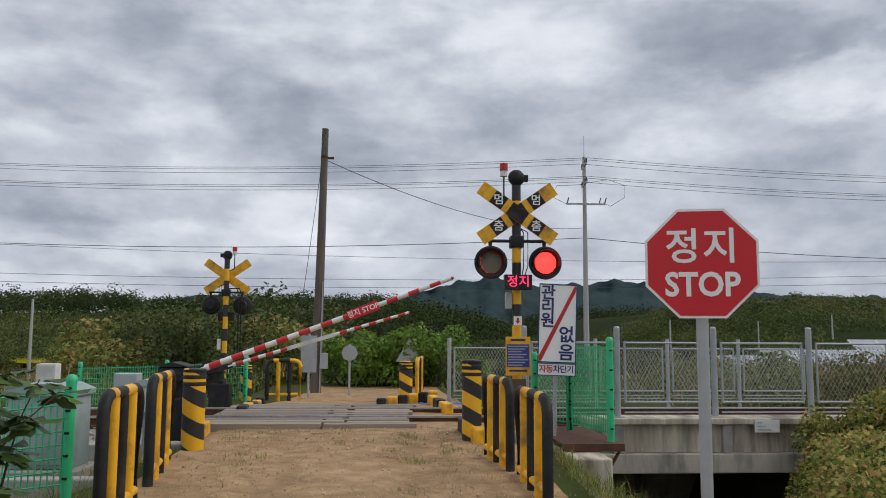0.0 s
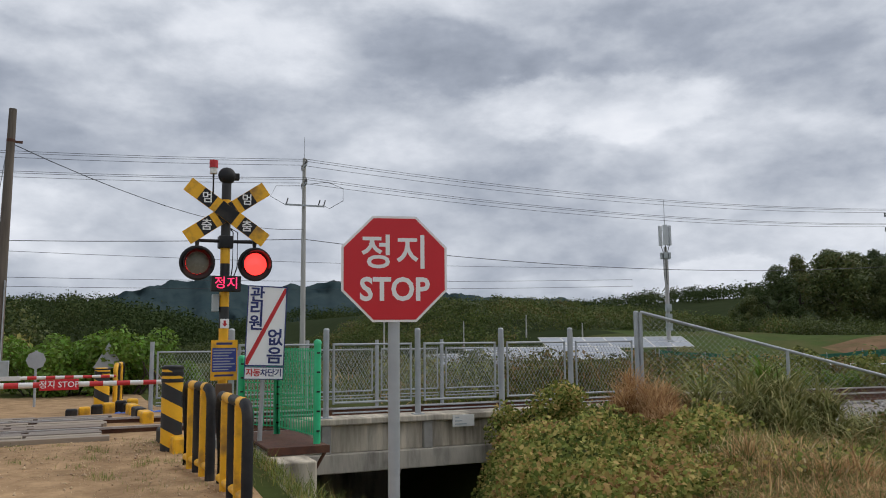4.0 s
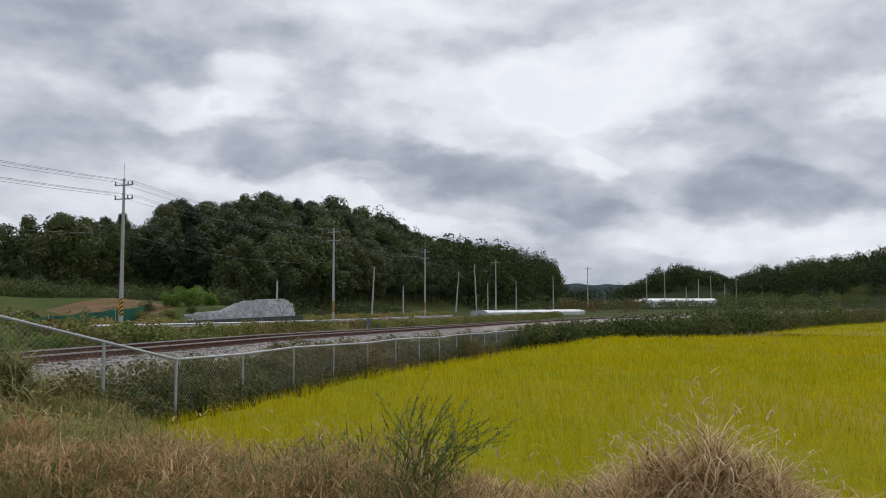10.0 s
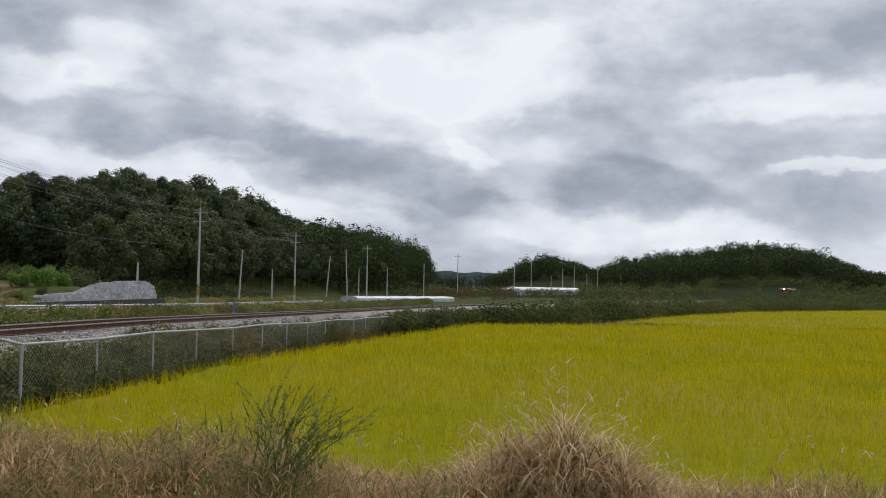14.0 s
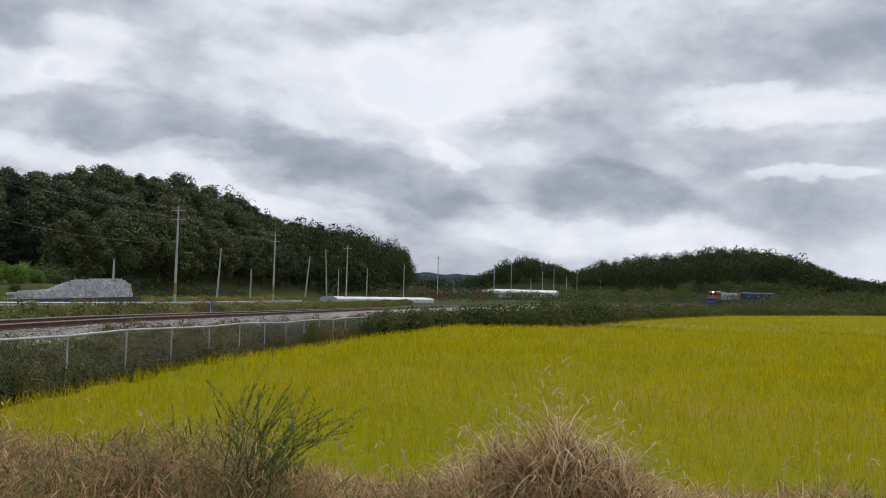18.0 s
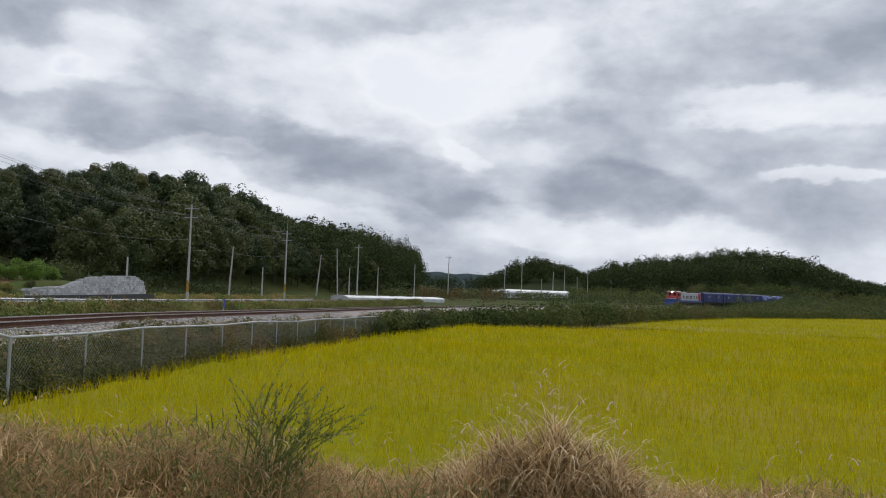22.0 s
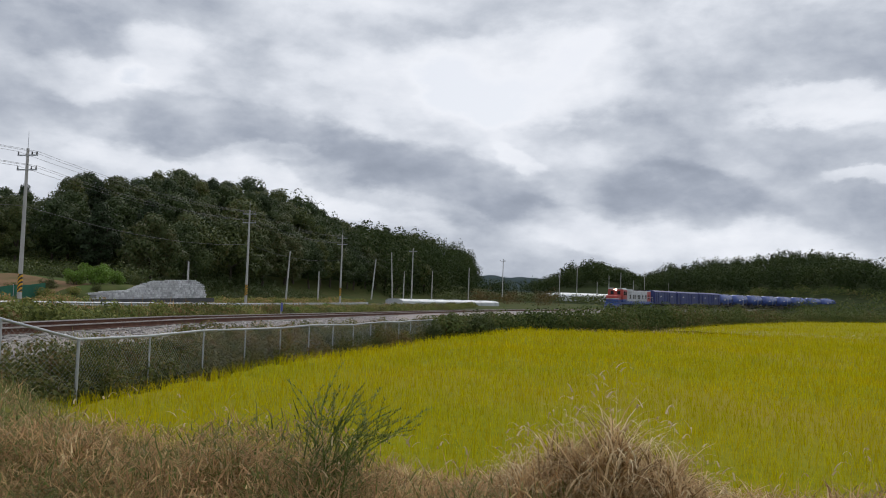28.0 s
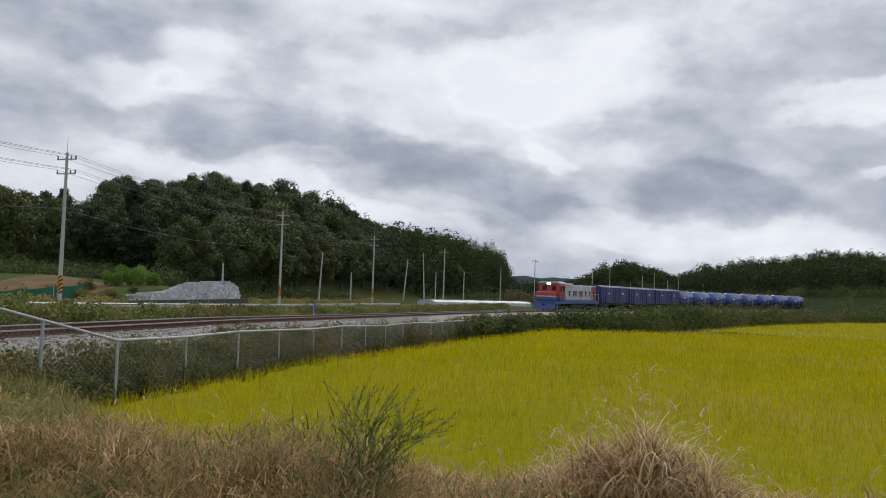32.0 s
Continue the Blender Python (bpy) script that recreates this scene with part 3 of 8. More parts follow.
    yb_post=striped("yellow_black_bands", (0.88, 0.46, 0.012), (0.02, 0.02, 0.022), 0.36, (0.55, 0.0), 0.5),
    yb_pole=striped("yellow_black_rings", (0.88, 0.46, 0.012), (0.02, 0.02, 0.022), 0.56, (0.0, 0.0), 0.5),
    rw_arm=striped("red_white_bands", (0.60, 0.03, 0.035), (0.74, 0.73, 0.7), 0.31, (0, 0), 0.5, (1.0, 0.0, 0.0)),
    yb_fine=striped("yellow_black_sleeve", (0.66, 0.36, 0.02), (0.03, 0.03, 0.03), 0.3, (1.2, 0.0), 0.6),
)

# ---- the lie of the land ----
RAIL_Y, BEND_X, R_NEAR, A_NEAR, R_FAR, A_FAR = 13.45, 60.0, 215.0, 0.279, 420.0, 0.42
BRIDGE_X0, BRIDGE_X1, WALL_Y = 2.9, 9.6, 11.7


def ease(a, b, x):
    t = np.clip((np.asarray(x, float) - a) / (b - a), 0, 1)
    return t * t * (3 - 2 * t)


def rail_height(s):
    return np.interp(s, (-400, 12, 27, 42, 60, 76, 92, 106, 120, 143, 190, 300, 700), (0.3, 0.3, 0.17, -0.1, -0.42, -0.66, -0.84, -0.98, -1.13, -1.22, -1.35, -1.36, -2.2))


def track_at(s):
    """Place and heading of the track's middle at s metres along it (s is x on the straight); a tight bend, then a wide one."""
    if s <= BEND_X:
        return s, RAIL_Y, float(rail_height(s)), 0.0
    a = min((s - BEND_X) / R_NEAR, A_NEAR)
    x, y = BEND_X + R_NEAR * math.sin(a), RAIL_Y - R_NEAR * (1 - math.cos(a))
    more = s - BEND_X - R_NEAR * A_NEAR
    if more > 0:
        b = a + min(more / R_FAR, A_FAR)
        x, y = x + R_FAR * (math.sin(b) - math.sin(a)), y + R_FAR * (math.cos(b) - math.cos(a))
        more, a = max(more - R_FAR * A_FAR, 0.0), b
        x, y = x + more * math.cos(a), y - more * math.sin(a)
    return x, y, float(rail_height(s)), -a


def track_of(x, y):
    """Distance along the track and distance to its left, for arrays of places."""
    x, y = np.asarray(x, float), np.asarray(y, float)
    cx, cy = BEND_X, RAIL_Y - R_NEAR
    fx, fy = cx - (R_FAR - R_NEAR) * math.sin(A_NEAR), cy - (R_FAR - R_NEAR) * math.cos(A_NEAR)
    far = np.arctan2(x - cx, y - cy) > A_NEAR
    a = np.where(far, np.clip(np.arctan2(x - fx, y - fy), A_NEAR, A_NEAR + A_FAR), np.clip(np.arctan2(x - cx, y - cy), 0, A_NEAR))
    ex = np.where(far, fx + R_FAR * np.sin(a), cx + R_NEAR * np.sin(a))
    ey = np.where(far, fy + R_FAR * np.cos(a), cy + R_NEAR * np.cos(a))
    ux, uy = np.cos(a), -np.sin(a)
    along = (x - ex) * ux + (y - ey) * uy
    off = -(x - ex) * uy + (y - ey) * ux
    s = np.where(far, BEND_X + R_NEAR * A_NEAR + R_FAR * (a - A_NEAR), BEND_X + R_NEAR * a) + along
    straight = x < BEND_X
    return np.where(straight, x, s), np.where(straight, y - RAIL_Y, off)


def road_height(y):
    y = np.asarray(y, float)
    return np.interp(y, (-30, 3, 11, 16, 18.5, 24, 40), (0, 0, 0.24, 0.24, 0.1, -0.1, -0.2))


def land(x, y):
    x, y = np.asarray(x, float), np.asarray(y, float)
    s, off = track_of(x, y)
    rz = rail_height(s)
    south = np.interp(x, (-60, -12, 0, 10, 60, 120, 300), (-1.0, -1.0, -1.2, -1.35, -1.5, -2.2, -3.0))
    g = road_height(y)
    side = np.where(x > 0,
                    np.interp(x, (0, 1.75, 2.5, 5, 6.6, 8.6, 10.2), (0, 0, 0.1, 0.14, 0.32, 0.95, 1.35)) * -1,
                    np.interp(-x, (0, 2.4, 2.9, 4.2, 12), (0, 0, 0.12, 0.4, 1.0)) * -1)
    near = np.where(x > 0, g * (1 - ease(1.75, 3.5, x)), g * (1 - ease(2.6, 6, -x))) + side
    south = np.where(np.abs(x) < 12, np.where(x < 10.8, near, south), south)
    bank = ease(3.0, 9.0, y) * ease(5.6, 7.0, x) * (1 - ease(10.5, 14, x))
    south = south + bank * (np.interp(x, (5, 8, 10.5, 14), (0.2, 0.65, 1.0, 0.6)))
    north = np.where(x < 20, -0.15, rz - 0.5) - 0.3 * ease(18, 30, y)
    north = np.where(np.abs(x + 1) < 3, road_height(y), north)
    hill = ease(46, 80, y) * 12.5 * ease(58, 150, x) * (1 - 0.85 * ease(500, 620, x))
    terrace = (3.2 * ease(46, 68, y) + 3.6 * ease(68, 112, y)) * ease(26, 46, x) * (1 - ease(62, 92, x))
    west = ease(70, 190, y) * 7.0 * (1 - ease(-10, 40, x))
    ledge = 2.1 * ease(42.6, 44.6, y) * (1 - ease(52, 66, y)) * ease(58, 72, x) * (1 - ease(83, 92, x))
    north = north + hill + terrace + west + ledge
    east = 18.0 * np.exp(-(((x - 395) / 95) ** 2 + ((y + 101) / 55) ** 2)) + 11 * np.exp(-(((x - 430) / 90) ** 2 + ((y + 11) / 26) ** 2))
    t = ease(-4.6, -2.4, off)
    z = south * (1 - t) + (rz - 0.62) * t
    t = ease(2.4, 5.0, off)
    z = z * (1 - t) + north * t
    z = z + east
    # the stream bed under the bridge
    edge = np.clip(0.49 * y - 0.35, 2.6, 5.5)
    ch = ease(1.95, 2.7, x) * (1 - ease(edge, edge + 1.0, x)) * ease(6.2, 8.0, y) * (1 - ease(20, 25, y))
    z = z * (1 - ch) + ch * -1.95
    # the dirt track keeps its own level up to and past the rails
    c = (1 - ease(1.9, 2.7, np.abs(x + 0.4))) * ease(6, 8, y) * (1 - ease(20, 24, y))
    return z * (1 - c) + c * (road_height(y) - 0.03 * ease(11, 11.6, y))


def h(x, y):
    return float(land(x, y))


def spaced(*runs):
    out = []
    for a, b, n in runs:
        out += list(np.linspace(a, b, n, endpoint=False))
    return np.array(out + [runs[-1][1]])


def build_ground():
    xs = spaced((-4000, -400, 10), (-400, -60, 18), (-60, -12, 24), (-12, 14, 105), (14, 60, 70), (60, 200, 60), (200, 600, 60), (600, 4500, 16))
    ys = spaced((-4000, -300, 10), (-300, -50, 20), (-50, -8, 28), (-8, 20, 113), (20, 60, 40), (60, 200, 45), (200, 500, 20), (500, 4000, 12))
    X, Y = np.meshgrid(xs, ys)
    Z = land(X, Y)
    rough = np.array([noise.noise((a * 0.9, b * 0.9, 0.3)) for a, b in zip(X.ravel(), Y.ravel())]).reshape(X.shape)
    wide = np.array([noise.noise((a * 0.02, b * 0.02, 5.3)) for a, b in zip(X.ravel(), Y.ravel())]).reshape(X.shape)
    on_road = (1 - ease(1.6, 2.4, np.abs(X + 0.4))) * (Y < 26)
    rut = np.exp(-((np.abs(X + 0.3) - 0.75) / 0.22) ** 2) * (Y < 11) * (Y > -20)
    Z = Z - 0.03 * rut + rough * 0.05 * (1 - 0.7 * on_road) + wide * 0.6 * ease(150, 300, np.hypot(X, Y))
    nx, ny = len(xs), len(ys)
    i, j = np.meshgrid(np.arange(nx - 1), np.arange(ny - 1))
    a = (j * nx + i).ravel()
    f = np.stack([a, a + 1, a + nx + 1, a + nx], -1)
    me = grid_mesh("ground", np.stack([X.ravel(), Y.ravel(), Z.ravel()], -1), f)
    cx, cy = X.ravel()[f].mean(1), Y.ravel()[f].mean(1)
    mi = np.zeros(len(f), np.int32)
    mi[(np.abs(cx + 0.35) < 1.95) & (cy < 27) & (cy > -40)] = 1
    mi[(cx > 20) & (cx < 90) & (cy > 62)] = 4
    mi[(cx > 46) & (cx < 74) & (cy > 46) & (cy < 72)] = 2
    mi[(cx > 66) & (cx < 90) & (cy > 42) & (cy < 52)] = 2
    mi[(cx > 62) & (cx < 71) & (cy > 45.5) & (cy < 55)] = 3
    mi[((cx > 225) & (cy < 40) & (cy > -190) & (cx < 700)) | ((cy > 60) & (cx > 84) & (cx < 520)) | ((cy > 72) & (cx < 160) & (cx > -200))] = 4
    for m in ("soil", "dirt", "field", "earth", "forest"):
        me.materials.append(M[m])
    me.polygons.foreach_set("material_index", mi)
    ob = new("ground", me)
    tagged(ob, "grassy valley floor with a packed tan dirt track", "ground", kind="structure")


build_ground()


def ribbon(s0, s1, step, profile):
    """A strip along the track: profile is a list of (offset to the left, height over the rail top)."""
    v, n, k = [], 0, len(profile)
    for s in np.arange(s0, s1 + 0.01, step):
        x, y, z, a = track_at(float(s))
        for o, dz in profile:
            if o < -1.7 and -3.2 < s < 9.8:
                o, dz = -1.7, -0.26
            v.append((x - o * math.sin(a), y + o * math.cos(a), z + dz))
        n += 1
    f = [(i * k + j, (i + 1) * k + j, (i + 1) * k + j + 1, i * k + j + 1) for i in range(n - 1) for j in range(k - 1)]
    mb = MB()
    mb.add(v, f)
    return mb


def build_track():
    bed = part("ballast_bed", ribbon(-120, 620, 1.5, [(-4.3, -1.5), (-2.05, -0.26), (-0.9, -0.19), (0.9, -0.19), (2.05, -0.26), (4.0, -1.2)]), M["ballast"], smooth=True)
    tagged(bed, "grey crushed-stone ballast bed under the railway track", "ballast", kind="structure")
    track = thing("railway_track", pose(0, 0, 0), "single railway track with rusty brown rails on ballast", "railway track", kind="structure")
    for o in (-0.75, 0.75):
        prof = [(-0.065, -0.16), (-0.065, -0.145), (-0.01, -0.125), (-0.01, -0.045), (-0.034, -0.035), (-0.034, -0.004), (0.034, -0.004), (0.034, -0.035), (0.01, -0.045), (0.01, -0.125), (0.065, -0.145), (0.065, -0.16)]
        part("rail", ribbon(-120, 620, 2.5, [(o + a, b) for a, b in prof]), M["rust"], track, "rusty steel rail")
        part("rail_head", ribbon(-120, 620, 2.5, [(o - 0.036, -0.03), (o - 0.034, 0.0), (o + 0.034, 0.0), (o + 0.036, -0.03)]), M["shine"], track, "worn bright rail head")
    sl = MB().box(-0.12, 0.12, -1.22, 1.22, -0.33, -0.165, 0.02).mesh("sleeper")
    sl.materials.append(M["sleeper"])
    for i in range(110):
        s = -12 + i * 0.62
        if -2.9 < s < 1.8:
            continue
        x, y, z, a = track_at(s)
        ob = new("sleeper", sl)
        ob.parent, ob.matrix_basis = track, pose(x, y, z, 0, 0, math.degrees(a))
    # loose stones over the bed
    n = 15000
    s = RNG.uniform(-14, 52, n)
    o = RNG.choice([-1, 1], n, p=[0.8, 0.2]) * RNG.uniform(0.0, 3.2, n)
    keep = ~((s > -2.9) & (s < 1.9)) & ~((o < -1.6) & (s > -3.2) & (s < 9.9))
    s, o = s[keep], o[keep]
    n = len(s)
    zz = rail_height(s) + np.interp(np.abs(o), (0, 0.9, 2.05, 4.0), (-0.185, -0.185, -0.255, -1.28))
    r = RNG.uniform(0.025, 0.06, n)
    base = np.array([(1, 0, 0), (0, 1, 0), (-1, 0, 0), (0, -1, 0), (0, 0, 1), (0, 0, -1)], float)
    v = base[None] * r[:, None, None] * RNG.uniform(0.6, 1.3, (n, 6, 1))
    ang = RNG.uniform(0, 6.28, n)
    ca, sa = np.cos(ang)[:, None], np.sin(ang)[:, None]
    v = np.stack([v[..., 0] * ca - v[..., 1] * sa, v[..., 0] * sa + v[..., 1] * ca, v[..., 2] * 0.8 + v[..., 0] * 0.3], -1)
    v += np.stack([s, RAIL_Y + o, zz], -1)[:, None]
    tri = np.array([(0, 1, 4), (1, 2, 4), (2, 3, 4), (3, 0, 4), (1, 0, 5), (2, 1, 5), (3, 2, 5), (0, 3, 5)])
    f = (tri[None] + 6 * np.arange(n)[:, None, None]).reshape(-1, 3)
    st = new("ballast_stones", grid_mesh("ballast_stones", v.reshape(-1, 3), f, False))
    st.data.materials.append(M["stone"])
    tagged(st, "loose grey ballast stones beside the rails", "ballast", kind="stuff")


build_track()

# ---- plants ----


def ribbons(p, hgt, width, lean, curl, rng, segs=3, az=None):
    """Blades as bent, tapering strips: places, heights, widths, lean at the foot and bend to the tip (radians)."""
    n = len(p)
    az = rng.uniform(0, 2 * np.pi, n) if az is None else az
    th = np.asarray(lean)[:, None] + np.asarray(curl)[:, None] * np.linspace(0, 1, segs + 1)[None] ** 1.3
    step = (hgt / segs)[:, None]
    r = np.concatenate([np.zeros((n, 1)), np.cumsum(np.sin(th[:, :-1]) * step, 1)], 1)
    z = np.concatenate([np.zeros((n, 1)), np.cumsum(np.cos(th[:, :-1]) * step, 1)], 1)
    c = np.stack([p[:, :1] + r * np.cos(az)[:, None], p[:, 1:2] + r * np.sin(az)[:, None], p[:, 2:] + z], -1)
    w = width[:, None] * np.linspace(1, 0.12, segs + 1)[None] * 0.5
    tw = az + np.pi / 2 + rng.uniform(-0.7, 0.7, n)
    d = np.stack([np.cos(tw), np.sin(tw), np.zeros(n)], -1)[:, None] * w[..., None]
    a, b = c - d, c + d
    q = np.stack([a[:, :-1], b[:, :-1], b[:, 1:], a[:, 1:]], 2)
    return q.reshape(-1, 3)


def ribbon_mesh(name, corners, segs):
    """Joins the strips of each blade, so that a blade is one island."""
    q = corners.reshape(-1, segs, 4, 3)
    n = len(q)
    v = np.empty((n, 2 * (segs + 1), 3), np.float32)
    v[:, 0:2 * segs:2], v[:, 1:2 * segs:2] = q[:, :, 0], q[:, :, 1]
    v[:, 2 * segs], v[:, 2 * segs + 1] = q[:, -1, 3], q[:, -1, 2]
    k = 2 * (segs + 1)
    f = np.array([(2 * i, 2 * i + 1, 2 * i + 3, 2 * i + 2) for i in range(segs)])
    f = (f[None] + k * np.arange(n)[:, None, None]).reshape(-1, 4)
    return grid_mesh(name, v.reshape(-1, 3), f, False)


def leaves(rng, n, blobs, size, flat=0.5, shell=0.35, out=0.12):
    """Leaf quads on and just under the skin of a set of rounded masses."""
    blobs = np.array(blobs, float)
    vol = blobs[:, 3] * blobs[:, 4] + blobs[:, 3] * blobs[:, 5]
    pick = rng.choice(len(blobs), n, p=vol / vol.sum())
    d = rng.normal(size=(n, 3))
    d /= np.linalg.norm(d, axis=1)[:, None]
    rad = 1 - shell * rng.random(n) ** 1.6 + out * rng.random(n)
    c = blobs[pick, :3] + d * blobs[pick, 3:] * rad[:, None]
    nrm = d * flat + rng.normal(size=(n, 3)) * 0.6 + np.array([0, 0, 0.35])
    nrm /= np.linalg.norm(nrm, axis=1)[:, None]
    t = np.cross(nrm, rng.normal(size=(n, 3)))
    t /= np.linalg.norm(t, axis=1)[:, None] + 1e-9
    b = np.cross(nrm, t)
    s = size * rng.uniform(0.6, 1.35, n)[:, None]
    v = np.stack([c - t * s, c - b * s * 0.62 + nrm * s * 0.18, c + t * s, c + b * s * 0.62 + nrm * s * 0.18], 1)
    return v.reshape(-1, 3)


def mass(rng, blobs, n, size, flat=0.7, shell=0.25, out=0.1):
    return leaves(rng, n, blobs, size, flat, shell, out)


def limb(mb, rng, p, d, r, length, depth):
    """A crooked, tapering branch with smaller ones."""
    p, d = Vector(p), Vector(d).normalized()
    q = p + d * length
    mb.cyl(p, q, r, r * 0.68, 6, caps=False)
    tips = [q]
    if depth:
        for _ in range(3 if depth > 1 else 2):
            nd = (d + Vector(rng.normal(size=3) * 0.62) + Vector((0, 0, 0.18))).normalized()
            tips += limb(mb, rng, q, nd, r * 0.62, length * rng.uniform(0.55, 0.8), depth - 1)
    return tips


def tree(name, seed, height, spread, leaf_mat, label, n=1500, size=0.3, trunk=0.35, category="tree", pointed=0.0, m=pose(0, 0, 0), group=""):
    rng = np.random.default_rng(seed)
    t = thing(name, m, label, category, group)
    mb = MB()
    tips = limb(mb, rng, (0, 0, -0.3), (rng.normal() * 0.05, rng.normal() * 0.05, 1), 0.03 * height * 0.75, height * trunk, 2)
    part("trunk", mb, M["bark"], t, smooth=True)
    blobs = []
    k = 28
    for i in range(k):
        f = (i + 0.5) / k
        zc = height * (trunk * 0.7 + (0.95 - trunk * 0.7) * f)
        w = spread * (math.sin(math.pi * min(0.18 + 0.86 * f, 1.0)) ** 0.7) * (1 - pointed * f)
        a, rr = 2.4 * i + rng.uniform(-0.6, 0.6), w * rng.uniform(0.25, 0.85)
        br = spread * rng.uniform(0.2, 0.36) * (1 - 0.35 * pointed * f)
        blobs.append((rr * math.cos(a), rr * math.sin(a), zc, br, br, br * rng.uniform(0.6, 0.9)))
    for tip in tips[-8:]:
        blobs.append((tip.x, tip.y, min(tip.z, height * 0.9), spread * 0.25, spread * 0.25, spread * 0.2))
    part("crown", quads("crown", mass(rng, blobs, n, size, 1.7, 0.4, 0.08)), M[leaf_mat], t)
    return t


def bush(name, seed, w, hgt, leaf_mat, label, n=900, size=0.09, category="bush", m=pose(0, 0, 0), group=""):
    rng = np.random.default_rng(seed)
    t = thing(name, m, label, category, group)
    mb = MB()
    for _ in range(5):
        d = (rng.normal() * 0.5, rng.normal() * 0.5, 1)
        limb(mb, rng, (rng.normal() * 0.1 * w, rng.normal() * 0.1 * w, -0.15), d, 0.02 + 0.008 * hgt, hgt * 0.4, 1)
    tagged(part("stem", mb, M["bark"], t), kind="stuff")
    blobs = [(rng.uniform(-0.6, 0.6) * w, rng.uniform(-0.6, 0.6) * w, hgt * rng.uniform(0.25, 0.8), w * rng.uniform(0.25, 0.5), w * rng.uniform(0.25, 0.5), hgt * rng.uniform(0.18, 0.34)) for _ in range(9)]
    part("foliage", quads("foliage", mass(rng, blobs, n, size, 0.5, 0.5)), M[leaf_mat], t)
    return t


def put(proto, x, y, s=1.0, turn=0.0, dz=0.0, sz=None):
    return copy_thing(proto, Matrix.LocRotScale((x, y, h(x, y) + dz), Euler((0, 0, turn)), (s, s, sz or s)))


# the skyline of the woods as seen from the crossing: azimuth and height, degrees
RIDGE = ((47, 2.2), (45.2, 3.4), (44, 5.3), (41.3, 5.6), (39, 5.0), (37, 5.65), (34.4, 6.75), (31.3, 6.75), (28, 7.35), (25.5, 7.1), (23.8, 7.15), (21.8, 6.5), (19.4, 6.1), (17.8, 4.8), (15.4, 4.3), (12.9, 3.9), (10.1, 3.45), (8.1, 2.9), (7.4, 1.9), (6.8, 1.1))
HILL = ((-4.6, 1.2), (-5, 1.9), (-6.7, 2.45), (-9.4, 3.0), (-10.9, 2.65), (-12.7, 3.2), (-15.9, 3.2), (-17.7, 2.95), (-19.4, 2.3), (-20.7, 1.65), (-22.6, 1.25), (-27, 0.9))
KNOLL = ((2.2, 1.1), (1.5, 1.5), (0.9, 2.1), (-1, 2.35), (-2.9, 1.95), (-4.6, 1.15))


def skyline(line, x, y):
    """The height in metres at which a treetop at a place meets that skyline."""
    x, y = np.asarray(x, float) - 0.65, np.asarray(y, float) + 0.14
    line = sorted(line)
    el = np.interp(np.degrees(np.arctan2(y, x)), [a for a, _ in line], [e for _, e in line])
    return 1.5 + np.hypot(x, y) * np.tan(np.radians(el))


def build_woods():
    R = np.random.default_rng(21)
    kinds = []
    for i, (nm, hh, sp, lf, lab, po) in enumerate((
            ("oak_tree", 11.0, 4.6, "woodleaf", "tall dark green oak in the hillside wood", 0.0),
            ("oak_tree", 12.0, 5.2, "woodleaf", "broad dark green oak in the hillside wood", 0.1),
            ("oak_tree", 10.0, 4.2, "woodleaf", "olive green broadleaf tree on the wooded hill", 0.0),
            ("pine_tree", 12.5, 3.8, "pine", "dark pine standing in the hillside wood", 0.35),
            ("acacia_tree", 13.0, 3.9, "olive", "slender olive tree with ragged open crown", 0.3),
            ("chestnut_tree", 9.0, 4.8, "olive", "brownish green tree at the wood's edge", 0.0))):
        kinds.append(tree(nm, 100 + i, hh, sp, lf, lab, n=7000, size=0.19, pointed=po, group="trees of the wooded hill", m=pose(120 + i * 9, 70, h(120 + i * 9, 70))))
    spots = []
    for row, (x0, y0, step) in enumerate(((92, 57, 5.0), (88, 64, 5.2), (83, 71, 5.4), (80, 79, 5.6), (86, 88, 6.4))):
        x = x0
        while x < 300 + row * 40:
            spots.append((x + R.uniform(-1.6, 1.6), y0 + R.uniform(-2.4, 2.4), row))
            x += step * (1 + max(0, (x - 150) / 160))
    share = ((0.5, 0.68), (0.62, 0.8), (0.74, 0.9), (0.84, 1.0), (0.88, 1.04))
    for x, y, row in spots:
        if math.degrees(math.atan2(y, x)) > (29.5, 33.5, 38.5, 90, 90)[row]:
            continue
        k = int(R.choice(6, p=[0.3, 0.24, 0.14, 0.12, 0.12, 0.08]))
        s = (skyline(RIDGE, x, y) - h(x, y)) / (11.0, 12.0, 10.0, 12.5, 13.0, 9.0)[k] * R.uniform(*share[row])
        if s > 0.3:
            put(kinds[k], x, y, min(s, 1.7), R.uniform(0, 6.28))
    return kinds


TREES = build_woods()


def wob(x, y, k, ph=0.0):
    """Smooth unevenness between -1 and 1."""
    return (np.sin(x * k + 1.3 * np.sin(y * k * 0.7 + ph)) + np.sin(y * k * 1.31 + 2.0 * np.sin(x * k * 0.53 + 2 * ph) + ph) + np.sin((x + y) * k * 2.1 + ph)) / 3


